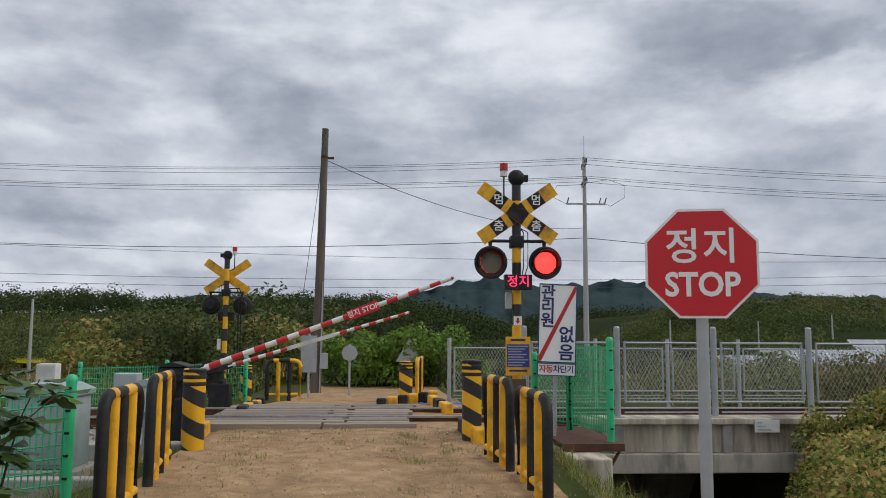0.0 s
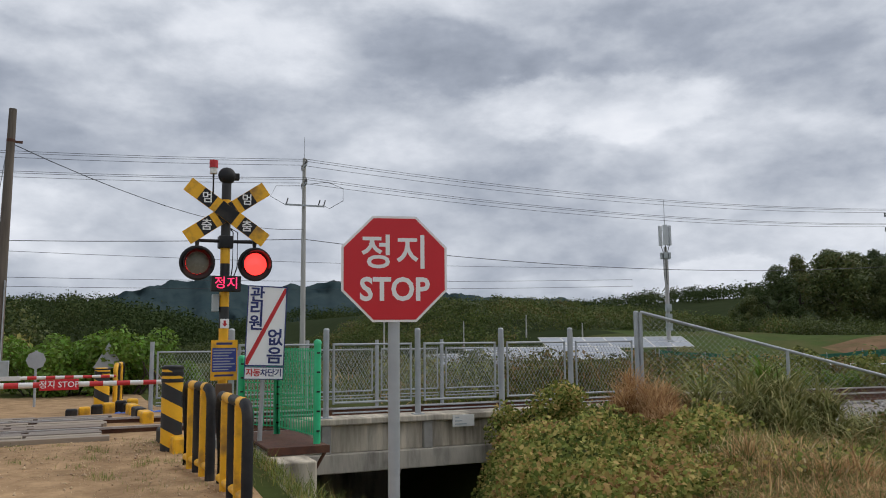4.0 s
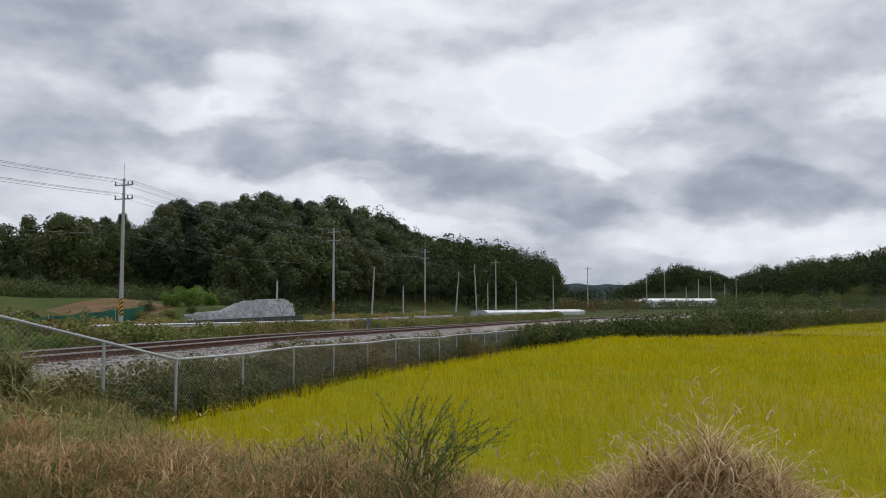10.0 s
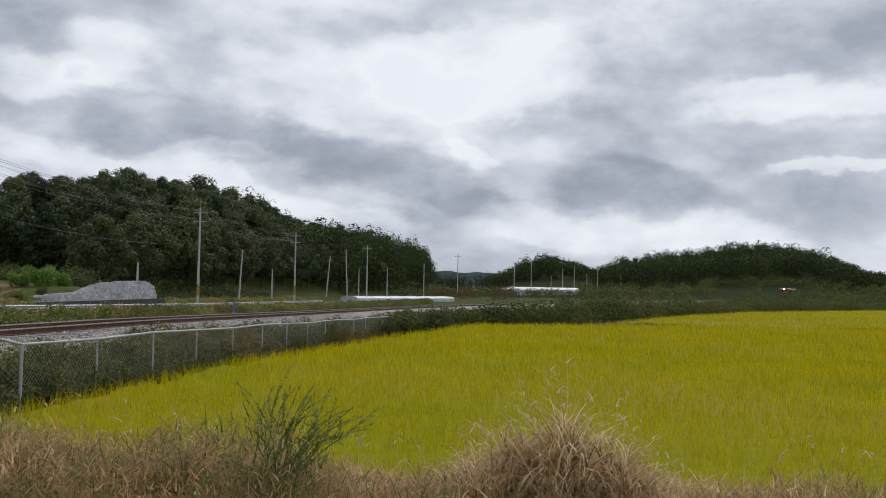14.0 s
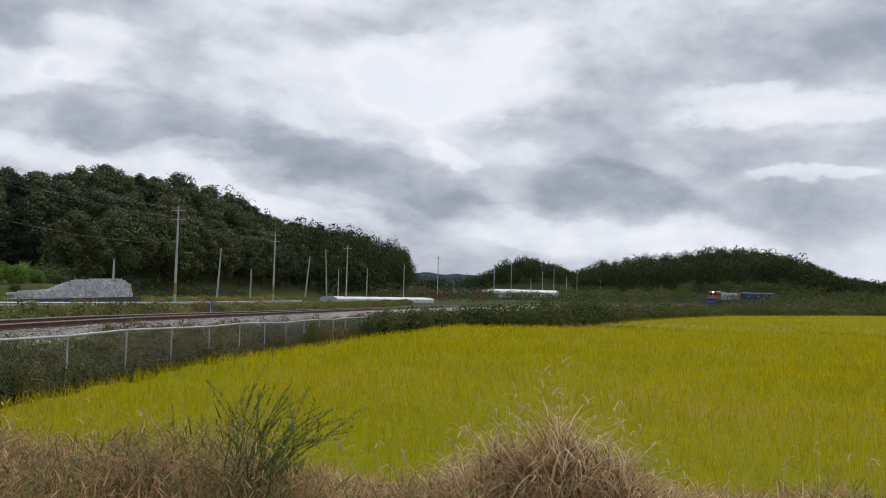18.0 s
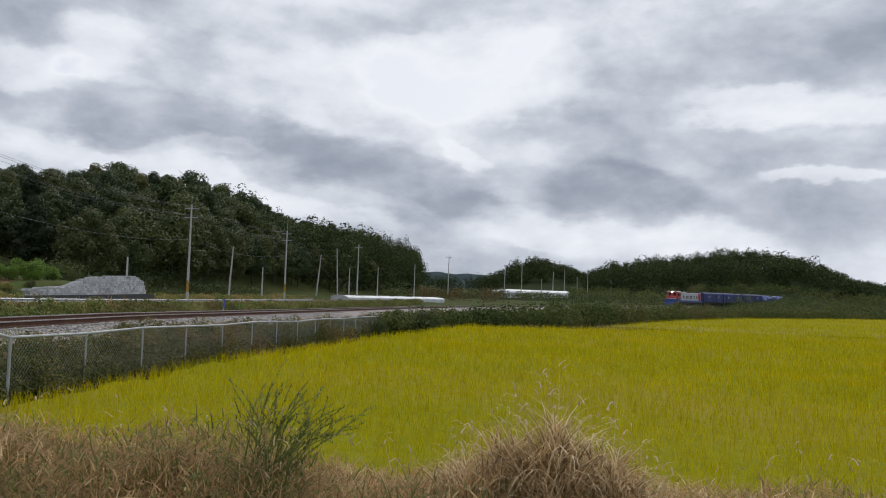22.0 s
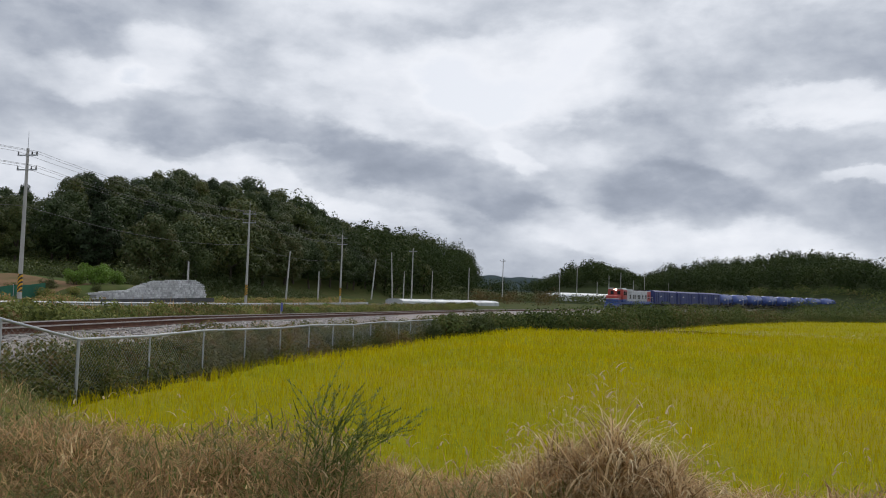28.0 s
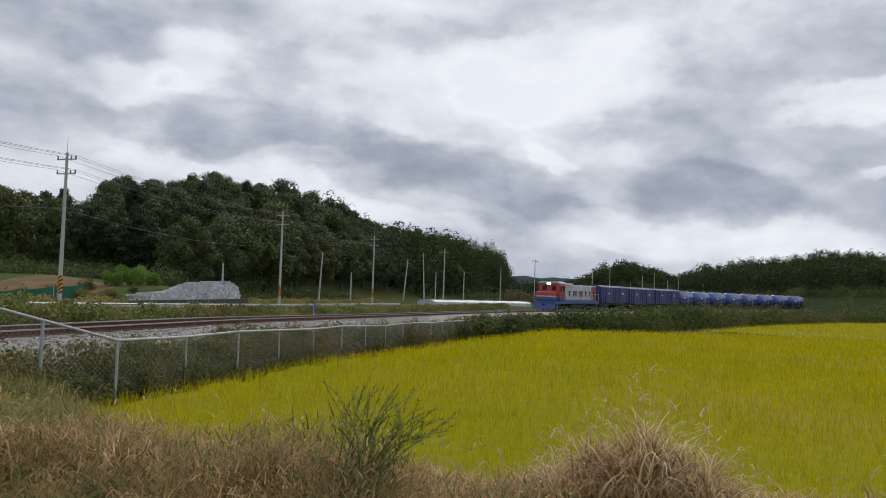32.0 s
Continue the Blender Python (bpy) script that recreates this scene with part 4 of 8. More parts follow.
def far_wood(name, seed, pts, hgt, leaf_mat, label, size=0.4, per=90, spread=3.4, category="woodland"):
    """Trees or shrubs too many to count: uneven leafy crowns in one mesh. hgt is one height or one for each place."""
    rng = np.random.default_rng(seed)
    pts = np.asarray(pts, float)
    m = len(pts)
    x, y = pts[:, 0], pts[:, 1]
    z = land(x, y)
    hh = np.broadcast_to(hgt, m) * rng.uniform(0.7, 1.12, m)
    w = spread * rng.uniform(0.75, 1.3, m)
    bl = []
    deep = np.minimum(hh * 0.27, w * 0.75)
    for f, g in ((0.1, 0.62), (0.45, 0.85), (0.7, 0.8), (0.85, 0.66), (1.0, 0.5)):
        bl.append(np.stack([x + rng.normal(size=m) * w * 0.34, y + rng.normal(size=m) * w * 0.34, z + (hh - deep) * (f + rng.normal(size=m) * 0.03), w * g * rng.uniform(0.8, 1.1, m), w * g * rng.uniform(0.8, 1.1, m), deep * rng.uniform(0.8, 1.1, m)], -1))
    blobs = np.concatenate(bl)
    ob = new(name, quads(name, mass(rng, blobs, m * per, size, 2.2, 0.22, 0.03)))
    ob.data.materials.append(M[leaf_mat])
    tagged(ob, label, category, kind="stuff")


def polar(rng, az0, az1, d0, d1, step):
    """Places spread evenly over a stretch of the view, shaken."""
    out = []
    d = d0
    while d < d1:
        k = max(int(math.radians(az1 - az0) * d / step), 1)
        a = np.radians(np.linspace(az0, az1, k) + rng.uniform(-0.5, 0.5, k) * (az1 - az0) / k)
        r = d + rng.uniform(-0.5, 0.5, k) * step
        out.append(np.stack([r * np.cos(a), r * np.sin(a)], -1))
        d += step
    return np.concatenate(out)


def build_far_woods():
    R = np.random.default_rng(5)
    # long ridge behind the road
    def topped(line, pts, low, high):
        return np.clip(skyline(line, pts[:, 0], pts[:, 1]) - land(pts[:, 0], pts[:, 1]), low, high)

    x = R.uniform(200, 560, 460)
    p = np.stack([x, R.uniform(56, 100, 460) - 0.03 * x], -1)
    p = p[np.degrees(np.arctan2(p[:, 1], p[:, 0])) > 7.4]
    far_wood("ridge_wood", 1, p, topped(RIDGE, p, 3.0, 22.0), "woodfar", "dark wood along the far end of the ridge", 0.4, 240)
    # two wooded hills beyond the rice
    p = polar(R, -27, -5.0, 318, 410, 6.5)
    far_wood("hill_wood", 2, p, topped(HILL, p, 2.0, 11.5), "woodfar", "round hill covered in dark green pines and oaks", 0.4, 300, 3.9)
    p = polar(R, -4.5, 2.0, 360, 435, 6.5)
    far_wood("knoll_wood", 3, p, topped(KNOLL, p, 2.0, 12.0), "woodfar", "low wooded knoll beyond the greenhouses", 0.4, 300, 3.9)
    far_wood("valley_wood", 4, polar(R, -34, 12, 470, 500, 7), 11.0, "woodfar", "line of woods closing the valley", 0.45, 150, 5.2)
    far_wood("valley_trees", 14, polar(R, -10, 9, 235, 262, 5), 3.0, "olive", "brownish trees and scrub at the far side of the paddies", 0.22, 130, 2.8)
    far_wood("autumn_trees", 24, polar(R, 2.6, 7.0, 190, 214, 4.5), 3.9, "brownleaf", "brown and orange autumn trees beside the road", 0.18, 170, 2.6)
    p = polar(R, -34, -15.3, 150, 172, 4)
    az = np.degrees(np.arctan2(p[:, 1], p[:, 0]))
    far_wood("paddy_edge_trees", 15, p, np.interp(az, (-34, -23.3, -21.4, -19.4, -17, -15.3), (5.0, 5.6, 4.6, 6.2, 4.6, 4.2)), "hedge", "dark bushes and small trees beyond the second paddy", 0.15, 260, 2.3)
    far_wood("paddy_edge_scrub", 25, polar(R, -34, -11, 138, 149, 3), 2.1, "brownleaf", "brown reeds and scrub beyond the second paddy", 0.1, 150, 1.5, "scrub")
    # north side, behind the crossing
    north = ((84.5, 2.0), (86.4, 2.5), (89.6, 3.1), (95, 3.05), (99.4, 3.15), (104, 2.9), (107, 2.45), (108.8, 3.3), (111.8, 3.1), (115, 2.9), (128, 2.8))
    p = polar(R, 84.5, 128, 160, 215, 5)
    far_wood("north_wood", 6, p, topped(north, p, 3.0, 7.5), "woodfar", "dark green wooded hillside behind the crossing", 0.26, 260, 3.4)
    p = polar(R, 83.2, 97, 100, 136, 4.5)
    far_wood("north_copse", 28, p, topped(north, p, 2.0, 7.5), "woodfar", "dark round wood beyond the crossing", 0.22, 320, 3.2)
    far_wood("north_slope_wood", 7, polar(R, 42, 84, 195, 240, 6), 4.2, "woodfar", "dark woods on the slope behind the fields", 0.28, 200, 3.8)
    p = polar(R, 57.5, 69, 108, 124, 5.0)
    far_wood("copse", 11, p, topped(((57.5, 2.0), (59.5, 2.9), (62.2, 3.2), (65, 2.6), (69, 2.0)), p, 1.8, 6.0), "olive", "brownish green copse behind the solar panels", 0.2, 380, 2.6)
    far_wood("array_scrub", 29, polar(R, 46, 76, 38, 44, 1.6), 1.6, "fenceweed", "brown and olive scrub in front of the solar panels", 0.06, 260, 1.1, "scrub")
    far_wood("hill_foot_scrub", 30, np.concatenate([polar(R, -11.5, -4, 266, 318, 6), polar(R, -26, -11.5, 304, 320, 6)]), 3.2, "hedge", "dark scrub at the foot of the wooded hill", 0.25, 150, 3.2)
    far_wood("field_scrub", 16, polar(R, 50, 86, 84, 104, 3.2), 1.7, "olive", "olive scrub behind the bridge and the solar panels", 0.12, 120, 1.8)
    far_wood("orchard", 8, polar(R, 96, 124, 70, 158, 4.2), 2.3, "hedge", "rows of low orchard bushes on the slope", 0.15, 130, 2.3)
    x, y = R.uniform(30, 100, 520), R.uniform(64, 118, 520)
    keep = ~((x > 36) & (x < 82) & (y < 77)) | (R.random(520) < 0.12)
    far_wood("terrace_scrub", 9, np.stack([x[keep], y[keep]], -1), 2.2, "hedge", "low green scrub on the farm terraces", 0.13, 190, 1.8)
    p = np.stack([R.uniform(70, 112, 240), R.uniform(50, 76, 240)], -1)
    p = p[(np.degrees(np.arctan2(p[:, 1], p[:, 0])) > 28.5) & ~((p[:, 0] < 80) & (p[:, 1] < 56))]
    far_wood("slope_scrub", 31, p, 2.3, "olive", "olive scrub and young trees below the hillside wood", 0.12, 230, 1.7, "scrub")
    x = R.uniform(84, 140, 100)
    far_wood("wood_edge_scrub", 12, np.stack([x, R.uniform(47, 58, 100)], -1), 2.8, "woodleaf", "dark scrub along the foot of the wood", 0.14, 170, 2.0)
    # rough growth at the wood's foot and by the net
    x = np.concatenate([R.uniform(85, 150, 130), R.uniform(36, 64, 60)])
    y = np.concatenate([R.uniform(40.5, 47, 130), R.uniform(40.5, 44.5, 60)])
    far_wood("roadside_scrub", 20, np.stack([x, y], -1), 1.1, "weed", "brown and green scrub beyond the road", 0.09, 260, 1.3, "scrub")
    # hedge behind the paddies, then along the railway
    line = np.array([(47, 7.0), (50.5, 4.8), (57.5, -3.6), (73, -10.5), (97, -24), (122, -50), (136, -70)])
    run = np.concatenate([[0], np.cumsum(np.hypot(*np.diff(line, axis=0).T))])
    u = run[-1] * (np.arange(420) / 420) ** 1.15
    pts = np.stack([np.interp(u, run, line[:, 0]), np.interp(u, run, line[:, 1])], -1)
    pts += np.stack([R.uniform(0.2, 3.4, 420), R.uniform(0.2, 2.0, 420)], -1)
    d = np.hypot(pts[:, 0], pts[:, 1])
    el = np.interp(np.degrees(np.arctan2(pts[:, 1], pts[:, 0])), (-20, -6, -2, 2, 4.6, 8), (0.0105, 0.0115, 0.0125, 0.018, 0.027, 0.032))
    far_wood("railway_hedge", 17, pts, np.clip((1.5 - el * d - land(pts[:, 0], pts[:, 1])) * 1.08, 0.7, 3.4), "hedge", "overgrown dark green and brown hedge behind the paddies", 0.085, 360, 1.15, "hedge")
    # low leafy strip between the rails and the road
    x = np.concatenate([R.uniform(8, 62, 260), R.uniform(62, 150, 200)])
    y = np.where(R.random(460) < 0.55, R.uniform(17.6, 21.0, 460), R.uniform(21.0, 31, 460))
    s, off = track_of(x, y)
    x, y = x[off > 4.2], y[off > 4.2]
    n = len(x)
    hh = (0.55 + 0.5 * R.random(n) + 0.4 * (1 - ease(20, 30, x))) * (1 - 0.3 * ease(22, 28, y)) + np.where(x < 14, 0.25, 0)
    k = wob(x, y, 0.35) + R.normal(0, 0.3, n) > -0.05
    far_wood("lineside_scrub", 18, np.stack([x, y], -1)[k], hh[k], "lush", "yellow-green scrub between the railway and the road", 0.07, 420, 0.85, "scrub")
    far_wood("lineside_brown_scrub", 26, np.stack([x, y], -1)[~k], hh[~k] * 0.95, "fenceweed", "olive and brown scrub between the railway and the road", 0.07, 420, 0.85, "scrub")
    # leafy weeds on the near side, inside the fence
    x = np.concatenate([R.uniform(11.5, 34, 150), R.uniform(34, 62, 110)])
    y = R.uniform(9.2, 10.7, 260) - 0.022 * np.maximum(x - 22, 0)
    far_wood("fence_weeds", 19, np.stack([x, y], -1), 0.42 + 0.5 * R.random(260) + 0.35 * (10.7 - y) * 0.5, "fenceweed", "dark leafy weeds growing along the railway fence", 0.045, 360, 0.46, "weeds")
    x = np.concatenate([R.uniform(11.3, 34, 190), R.uniform(34, 62, 150)])
    y = 8.93 - 0.022 * np.maximum(x - 22, 0) + R.uniform(-0.15, 0.5, 340)
    hh = (0.45 + 0.45 * R.random(340)) * (1 + 0.5 * (wob(x, y, 0.9) > 0.15))
    far_wood("fence_foot_weeds", 27, np.stack([x, y], -1), hh, "fenceweed", "brown and green weeds grown through the railway fence", 0.035, 300, 0.34, "weeds")


build_far_woods()


def build_mountains():
    """Far ridges, each one sheet with folds."""
    for name, d, seed, line in (
            ("mountain_ridge", 1700, 3, ((40, 34), (52.2, 48), (54.6, 60), (56.5, 75), (58.1, 85), (59.3, 79), (61.2, 85), (63.8, 89), (66.8, 100), (74, 122), (78, 108), (80, 112), (83, 130), (86, 112), (90, 80), (95, 40), (100, 48), (103, 62), (107, 40), (112, 30), (130, 20))),
            ("far_mountain_ridge", 3200, 8, ((-30, 40), (0, 50), (10, 60), (30, 80), (45, 90), (58, 128), (60, 150), (64, 130), (72, 150), (90, 140), (103, 160), (112, 60), (130, 60)))):
        az = np.linspace(line[0][0], line[-1][0], 420)
        crest = np.interp(az, [a for a, _ in line], [b for _, b in line])
        rows = 14
        v = []
        for r in range(rows):
            f = r / (rows - 1)
            for a, c in zip(az, crest):
                k = noise.fractal(Vector((a * 0.55, f * 2.2, seed)), 0.9, 2.1, 5)
                rad = math.radians(a)
                dist = d * (0.80 + 0.2 * f) + 60 * k
                z = -4 + (c + 4 + 7 * noise.fractal(Vector((a * 0.9, seed, 1.0)), 0.8, 2.0, 5)) * (f ** 0.85) * (1 + 0.22 * k * (1 - f))
                v.append((dist * math.cos(rad), dist * math.sin(rad), z))
        n = len(az)
        i, j = np.meshgrid(np.arange(n - 1), np.arange(rows - 1))
        a = (j * n + i).ravel()
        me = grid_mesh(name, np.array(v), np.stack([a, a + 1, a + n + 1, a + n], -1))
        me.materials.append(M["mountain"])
        tagged(new(name, me), "wooded mountain ridge on the skyline, coloured blue-green for haze", "mountain", kind="structure")


build_mountains()


def inside(poly, x, y):
    poly = np.array(poly)
    c = np.zeros(len(x), bool)
    for (x0, y0), (x1, y1) in zip(poly, np.roll(poly, -1, 0)):
        hit = ((y0 > y) != (y1 > y)) & (x < (x1 - x0) * (y - y0) / (y1 - y0 + 1e-12) + x0)
        c ^= hit
    return c


RICE = [(11.0, 8.9), (16, 8.95), (28.6, 7.6), (48, 3.8), (52, -8), (54, -21), (56, -42), (9.6, -42), (9.7, -4), (10.2, 3)]
RICE_B = [(60, -5.0), (73, -9.6), (97, -22.0), (122, -47.5), (128, -62), (60, -62)]
RICE = [(x + 0.1, y - 0.0143 * x) for x, y in RICE]
RICE_B = [(x, y - 0.0143 * x) for x, y in RICE_B]


def rice_field(name, poly, top, floor, dens, rng, label, hills):
    P = np.array(poly)
    n = int(np.prod(P.max(0) - P.min(0)) * dens)
    x, y = rng.uniform(P[:, 0].min(), P[:, 0].max(), n), rng.uniform(P[:, 1].min(), P[:, 1].max(), n)
    d = np.hypot(x, y)
    keep = inside(poly, x, y) & (rng.random(n) < np.clip(hills / d, 0.16, 1.0))
    x, y, d = x[keep], y[keep], d[keep]
    n = len(x)
    lift = 0.05 * np.sin(x * 0.5) * np.cos(y * 0.4) + rng.normal(0, 0.035, n)
    hgt = rng.uniform(0.38, 0.62, n)
    p = np.stack([x, y, np.full(n, top) - hgt * 0.86 + lift], -1)
    w = 0.014 * np.clip(d / 11, 1, 3.2)
    q = ribbons(p, hgt, w, rng.uniform(0.0, 0.22, n), rng.uniform(0.2, 1.25, n), rng, 3)
    ob = new(name, ribbon_mesh(name, q, 3))
    ob.data.materials.append(M["rice"])
    tagged(ob, label, "rice field", kind="stuff")
    # the closed mass of stalks under the ears, toned darker as shade between blades
    cx, cy = P.mean(0)
    inner = np.array([((a - cx) * 0.992 + cx, (b - cy) * 0.985 + cy) for a, b in poly])
    xs = np.linspace(inner[:, 0].min(), inner[:, 0].max(), 120)
    ys = np.linspace(inner[:, 1].min(), inner[:, 1].max(), 120)
    X, Y = np.meshgrid(xs, ys)
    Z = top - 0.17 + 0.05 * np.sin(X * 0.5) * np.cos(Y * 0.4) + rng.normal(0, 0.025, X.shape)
    i, j = np.meshgrid(np.arange(119), np.arange(119))
    a = (j * 120 + i).ravel()
    f = np.stack([a, a + 1, a + 121, a + 120], -1)
    ok = inside(inner, X.ravel()[f].mean(1), Y.ravel()[f].mean(1))
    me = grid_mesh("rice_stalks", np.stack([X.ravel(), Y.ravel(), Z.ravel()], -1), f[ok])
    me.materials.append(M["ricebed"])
    tagged(new("rice_stalks", me), "dense yellow-green mass of rice stalks, darkened as shaded gaps", "rice field", kind="stuff")


rice_field("rice_field", RICE, -0.6, -1.35, 150, np.random.default_rng(31), "ripening golden yellow rice standing in the paddy", 13.0)
rice_field("rice_field_beyond", RICE_B, -0.85, -1.6, 22, np.random.default_rng(32), "second strip of ripening rice beyond the bank", 60.0)


rice_field("rice_strip", [(-13, 50), (-40, 51), (-40, 58), (-13, 56)], 0.02, -0.6, 18, np.random.default_rng(33), "strip of yellow-green rice beyond the crossing", 60.0)


def grass_patch(name, spots, hgt, width, material, label, seed, lean=0.35, curl=0.9, segs=3):
    rng = np.random.default_rng(seed)
    x, y = spots[:, 0], spots[:, 1]
    n = len(x)
    p = np.stack([x, y, land(x, y) - 0.03], -1)
    hh = hgt * rng.uniform(0.5, 1.25, n)
    q = ribbons(p, hh, width * rng.uniform(0.6, 1.4, n), np.abs(rng.normal(0, lean, n)), rng.uniform(0.1, 1.0, n) * curl, rng, segs)
    ob = new(name, ribbon_mesh(name, q, segs))
    ob.data.materials.append(M[material])
    tagged(ob, label, "grass", kind="stuff")
    return ob


def tufts(rng, n, per, box, spread):
    x0, x1, y0, y1 = box
    c = np.stack([rng.uniform(x0, x1, n), rng.uniform(y0, y1, n)], -1)
    return np.repeat(c, per, 0) + rng.normal(0, spread, (n * per, 2))


def tangle(name, n, box, top, length, width, material, label, seed, low=0.05, high=1.5, segs=3, mask=None):
    """Matted grass: short bent stalks lying every way through a layer whose depth is top(x, y)."""
    rng = np.random.default_rng(seed)
    x, y = rng.uniform(box[0], box[1], n), rng.uniform(box[2], box[3], n)
    if mask is not None:
        ok = mask(x, y)
        x, y = x[ok], y[ok]
    T = top(x, y)
    ok = T > 0.03
    x, y, T = x[ok], y[ok], T[ok]
    n = len(x)
    z = land(x, y) + T * rng.random(n) ** 0.75 - 0.05
    q = ribbons(np.stack([x, y, z], -1), length * rng.uniform(0.5, 1.4, n), width * rng.uniform(0.6, 1.4, n), rng.uniform(low, high, n), rng.normal(0.9, 0.9, n), rng, segs)
    ob = new(name, ribbon_mesh(name, q, segs))
    ob.data.materials.append(M[material])
    tagged(ob, label, "grass", kind="stuff")


def verge_top(x, y):
    base = np.interp(y, (-9, -1.3, -0.8, 0.4, 0.9, 1.6, 3.5, 8), (0.5, 0.5, 0.54, 0.52, 0.52, 0.68, 0.66, 0.3))
    return base * np.interp(x, (3.6, 4.6, 5.6, 7.4, 8.6, 9.6), (0.12, 0.4, 1.0, 1.0, 0.8, 0.5)) * (1 + 0.3 * wob(x, y, 2.3)) + 0.05 * wob(x, y, 6.0, 1.0)


def bank_top(x, y):
    return (0.40 + 0.16 * wob(x, y, 2.0, 0.4)) * ease(4.2, 5.6, x)


def build_verge():
    R = np.random.default_rng(44)
    tangle("verge_grass", 125000, (4.9, 8.2, -8, 6.5), verge_top, 0.16, 0.010, "tangle", "matted straw, russet and green grass on the field bank", 1, 0.5, 2.2, 3)
    tangle("verge_green_grass", 32000, (3.4, 8.8, -8, 8), lambda x, y: 0.7 * verge_top(x, y) + 0.05, 0.17, 0.011, "undergrass", "short green grass under the dry stalks", 2, 0.2, 1.8, 2)
    grass_patch("verge_stalks", tufts(R, 120, 5, (5.0, 8.4, -7.5, 6.0), 0.12), 0.42, 0.007, "tangle", "bent dry stalks standing out of the field bank", 3, 0.5, 2.2, 5)
    heads = tufts(R, 230, 2, (5.2, 8.6, -7, 7.5), 0.2)
    n = len(heads)
    p = np.stack([heads[:, 0], heads[:, 1], land(heads[:, 0], heads[:, 1]) + verge_top(heads[:, 0], heads[:, 1]) + R.uniform(-0.06, 0.24, n)], -1)
    q = ribbons(p, R.uniform(0.09, 0.15, n), np.full(n, 0.015), R.uniform(0.5, 1.1, n), R.uniform(1.5, 2.4, n), R, 4)
    ob = new("foxtail_heads", ribbon_mesh("foxtail_heads", q, 4))
    ob.data.materials.append(M["husk"])
    tagged(ob, "pale nodding foxtail seed heads above the grass", "grass", kind="stuff")
    lo = p.copy()
    lo[:, 2] -= 0.5
    q = ribbons(lo, np.full(n, 0.51), np.full(n, 0.003), np.zeros(n), np.full(n, 0.02), R, 2)
    ob = new("foxtail_stalks", ribbon_mesh("foxtail_stalks", q, 2))
    ob.data.materials.append(M["straw"])
    tagged(ob, "thin straw stalks of the foxtail grass", "grass", kind="stuff")
    tangle("bank_grass", 55000, (4.2, 14.6, 4.0, 11.2), bank_top, 0.2, 0.014, "undergrass", "tangled green and olive grass on the railway bank", 4, 0.2, 1.9, 2, mask=lambda x, y: ((y > 7.6) | (x < 10.2)) & (y < 1.2 * x + 0.4 * wob(x, y, 3.0)))
    tangle("bank_dry_grass", 38000, (4.6, 14.4, 4.0, 10.6), lambda x, y: bank_top(x, y) * 1.05 * (wob(x, y, 1.1, 2.0) > -0.3), 0.2, 0.013, "tangle", "tangled brown and straw-coloured grass on the railway bank", 5, 0.2, 2.1, 2, mask=lambda x, y: ((y > 7.6) | (x < 10.2)) & (y < 1.08 * x + 0.5 * wob(x, y, 2.0)))
    tangle("ditch_weeds", 9000, (1.8, 3.1, 4.5, 10.8), lambda x, y: 0.16 + 0.1 * wob(x, y, 3.0), 0.16, 0.008, "weed", "weeds and dead stalks beside the wing wall", 14, 0.1, 1.5)

    def beside(x, y):
        return (np.abs(x + 0.8) > 2.6) & ((x < 2.2) | (x > 7)) & ((y < 31.5) | (x < 22))

    line = lambda x, y: 0.55 + 0.25 * wob(x, y, 0.8)
    tangle("trackside_weeds", 34000, (13.5, 60, 8.6, 11.0), lambda x, y: 0.5 + 0.2 * wob(x, y, 1.2), 0.2, 0.014, "weed", "brown and green weeds along the railway fence", 6, 0.0, 0.9, mask=lambda x, y: (y + 0.022 * np.maximum(x - 22, 0) > 9.0) & (y + 0.03 * np.maximum(x - 22, 0) < 11.0))
    tangle("lineside_growth", 50000, (-14, 110, 17.0, 32), line, 0.3, 0.03, "lush", "rank green growth between the railway and the road", 12, 0.0, 1.1, mask=beside)
    tangle("lineside_dry_growth", 14000, (-14, 110, 18, 44), lambda x, y: line(x, y) * 1.1 * (wob(x, y, 0.25, 1.0) > -0.1), 0.5, 0.035, "rufous", "brown dried weeds between the railway and the road", 13, 0.0, 1.1, mask=lambda x, y: beside(x, y) & ((y < 32.5) | (y > 40.0)) & ((y < 40.6) | (x < 62)))
    s = tufts(R, 260, 40, (45, 64, -42, 4), 0.5)
    s = s[~inside(RICE, s[:, 0], s[:, 1])]
    grass_patch("field_bank_grass", s, 0.75, 0.04, "straw", "dry grass on the bank between the paddies", 8, 0.4, 1.2)
    s = np.concatenate([tufts(R, 90, 12, (-2.1, -1.4, 3.5, 12), 0.07), tufts(R, 120, 12, (0.6, 1.7, 3.5, 12), 0.08), tufts(R, 16, 60, (-0.7, 0.5, 4, 12), 0.08), tufts(R, 26, 70, (-1.7, 1.5, 4.5, 11.5), 0.07)])
    grass_patch("track_grass", s, 0.07, 0.007, "undergrass", "sparse small weeds growing in the dirt track", 9)
    s = tufts(R, 120, 40, (-1.9, 1.6, 3.5, 11.5), 0.16)
    s = s[np.abs(np.abs(s[:, 0] + 0.3) - 0.75) > 0.2]
    grass_patch("track_straw", s, 0.05, 0.006, "straw", "dead flattened grass on the dirt track", 15, 0.9, 0.6)
    grass_patch("roadside_grass", tufts(R, 240, 18, (-6.5, -2.5, 3, 10), 0.15), 0.25, 0.012, "undergrass", "green grass at the foot of the fence", 10)


build_verge()


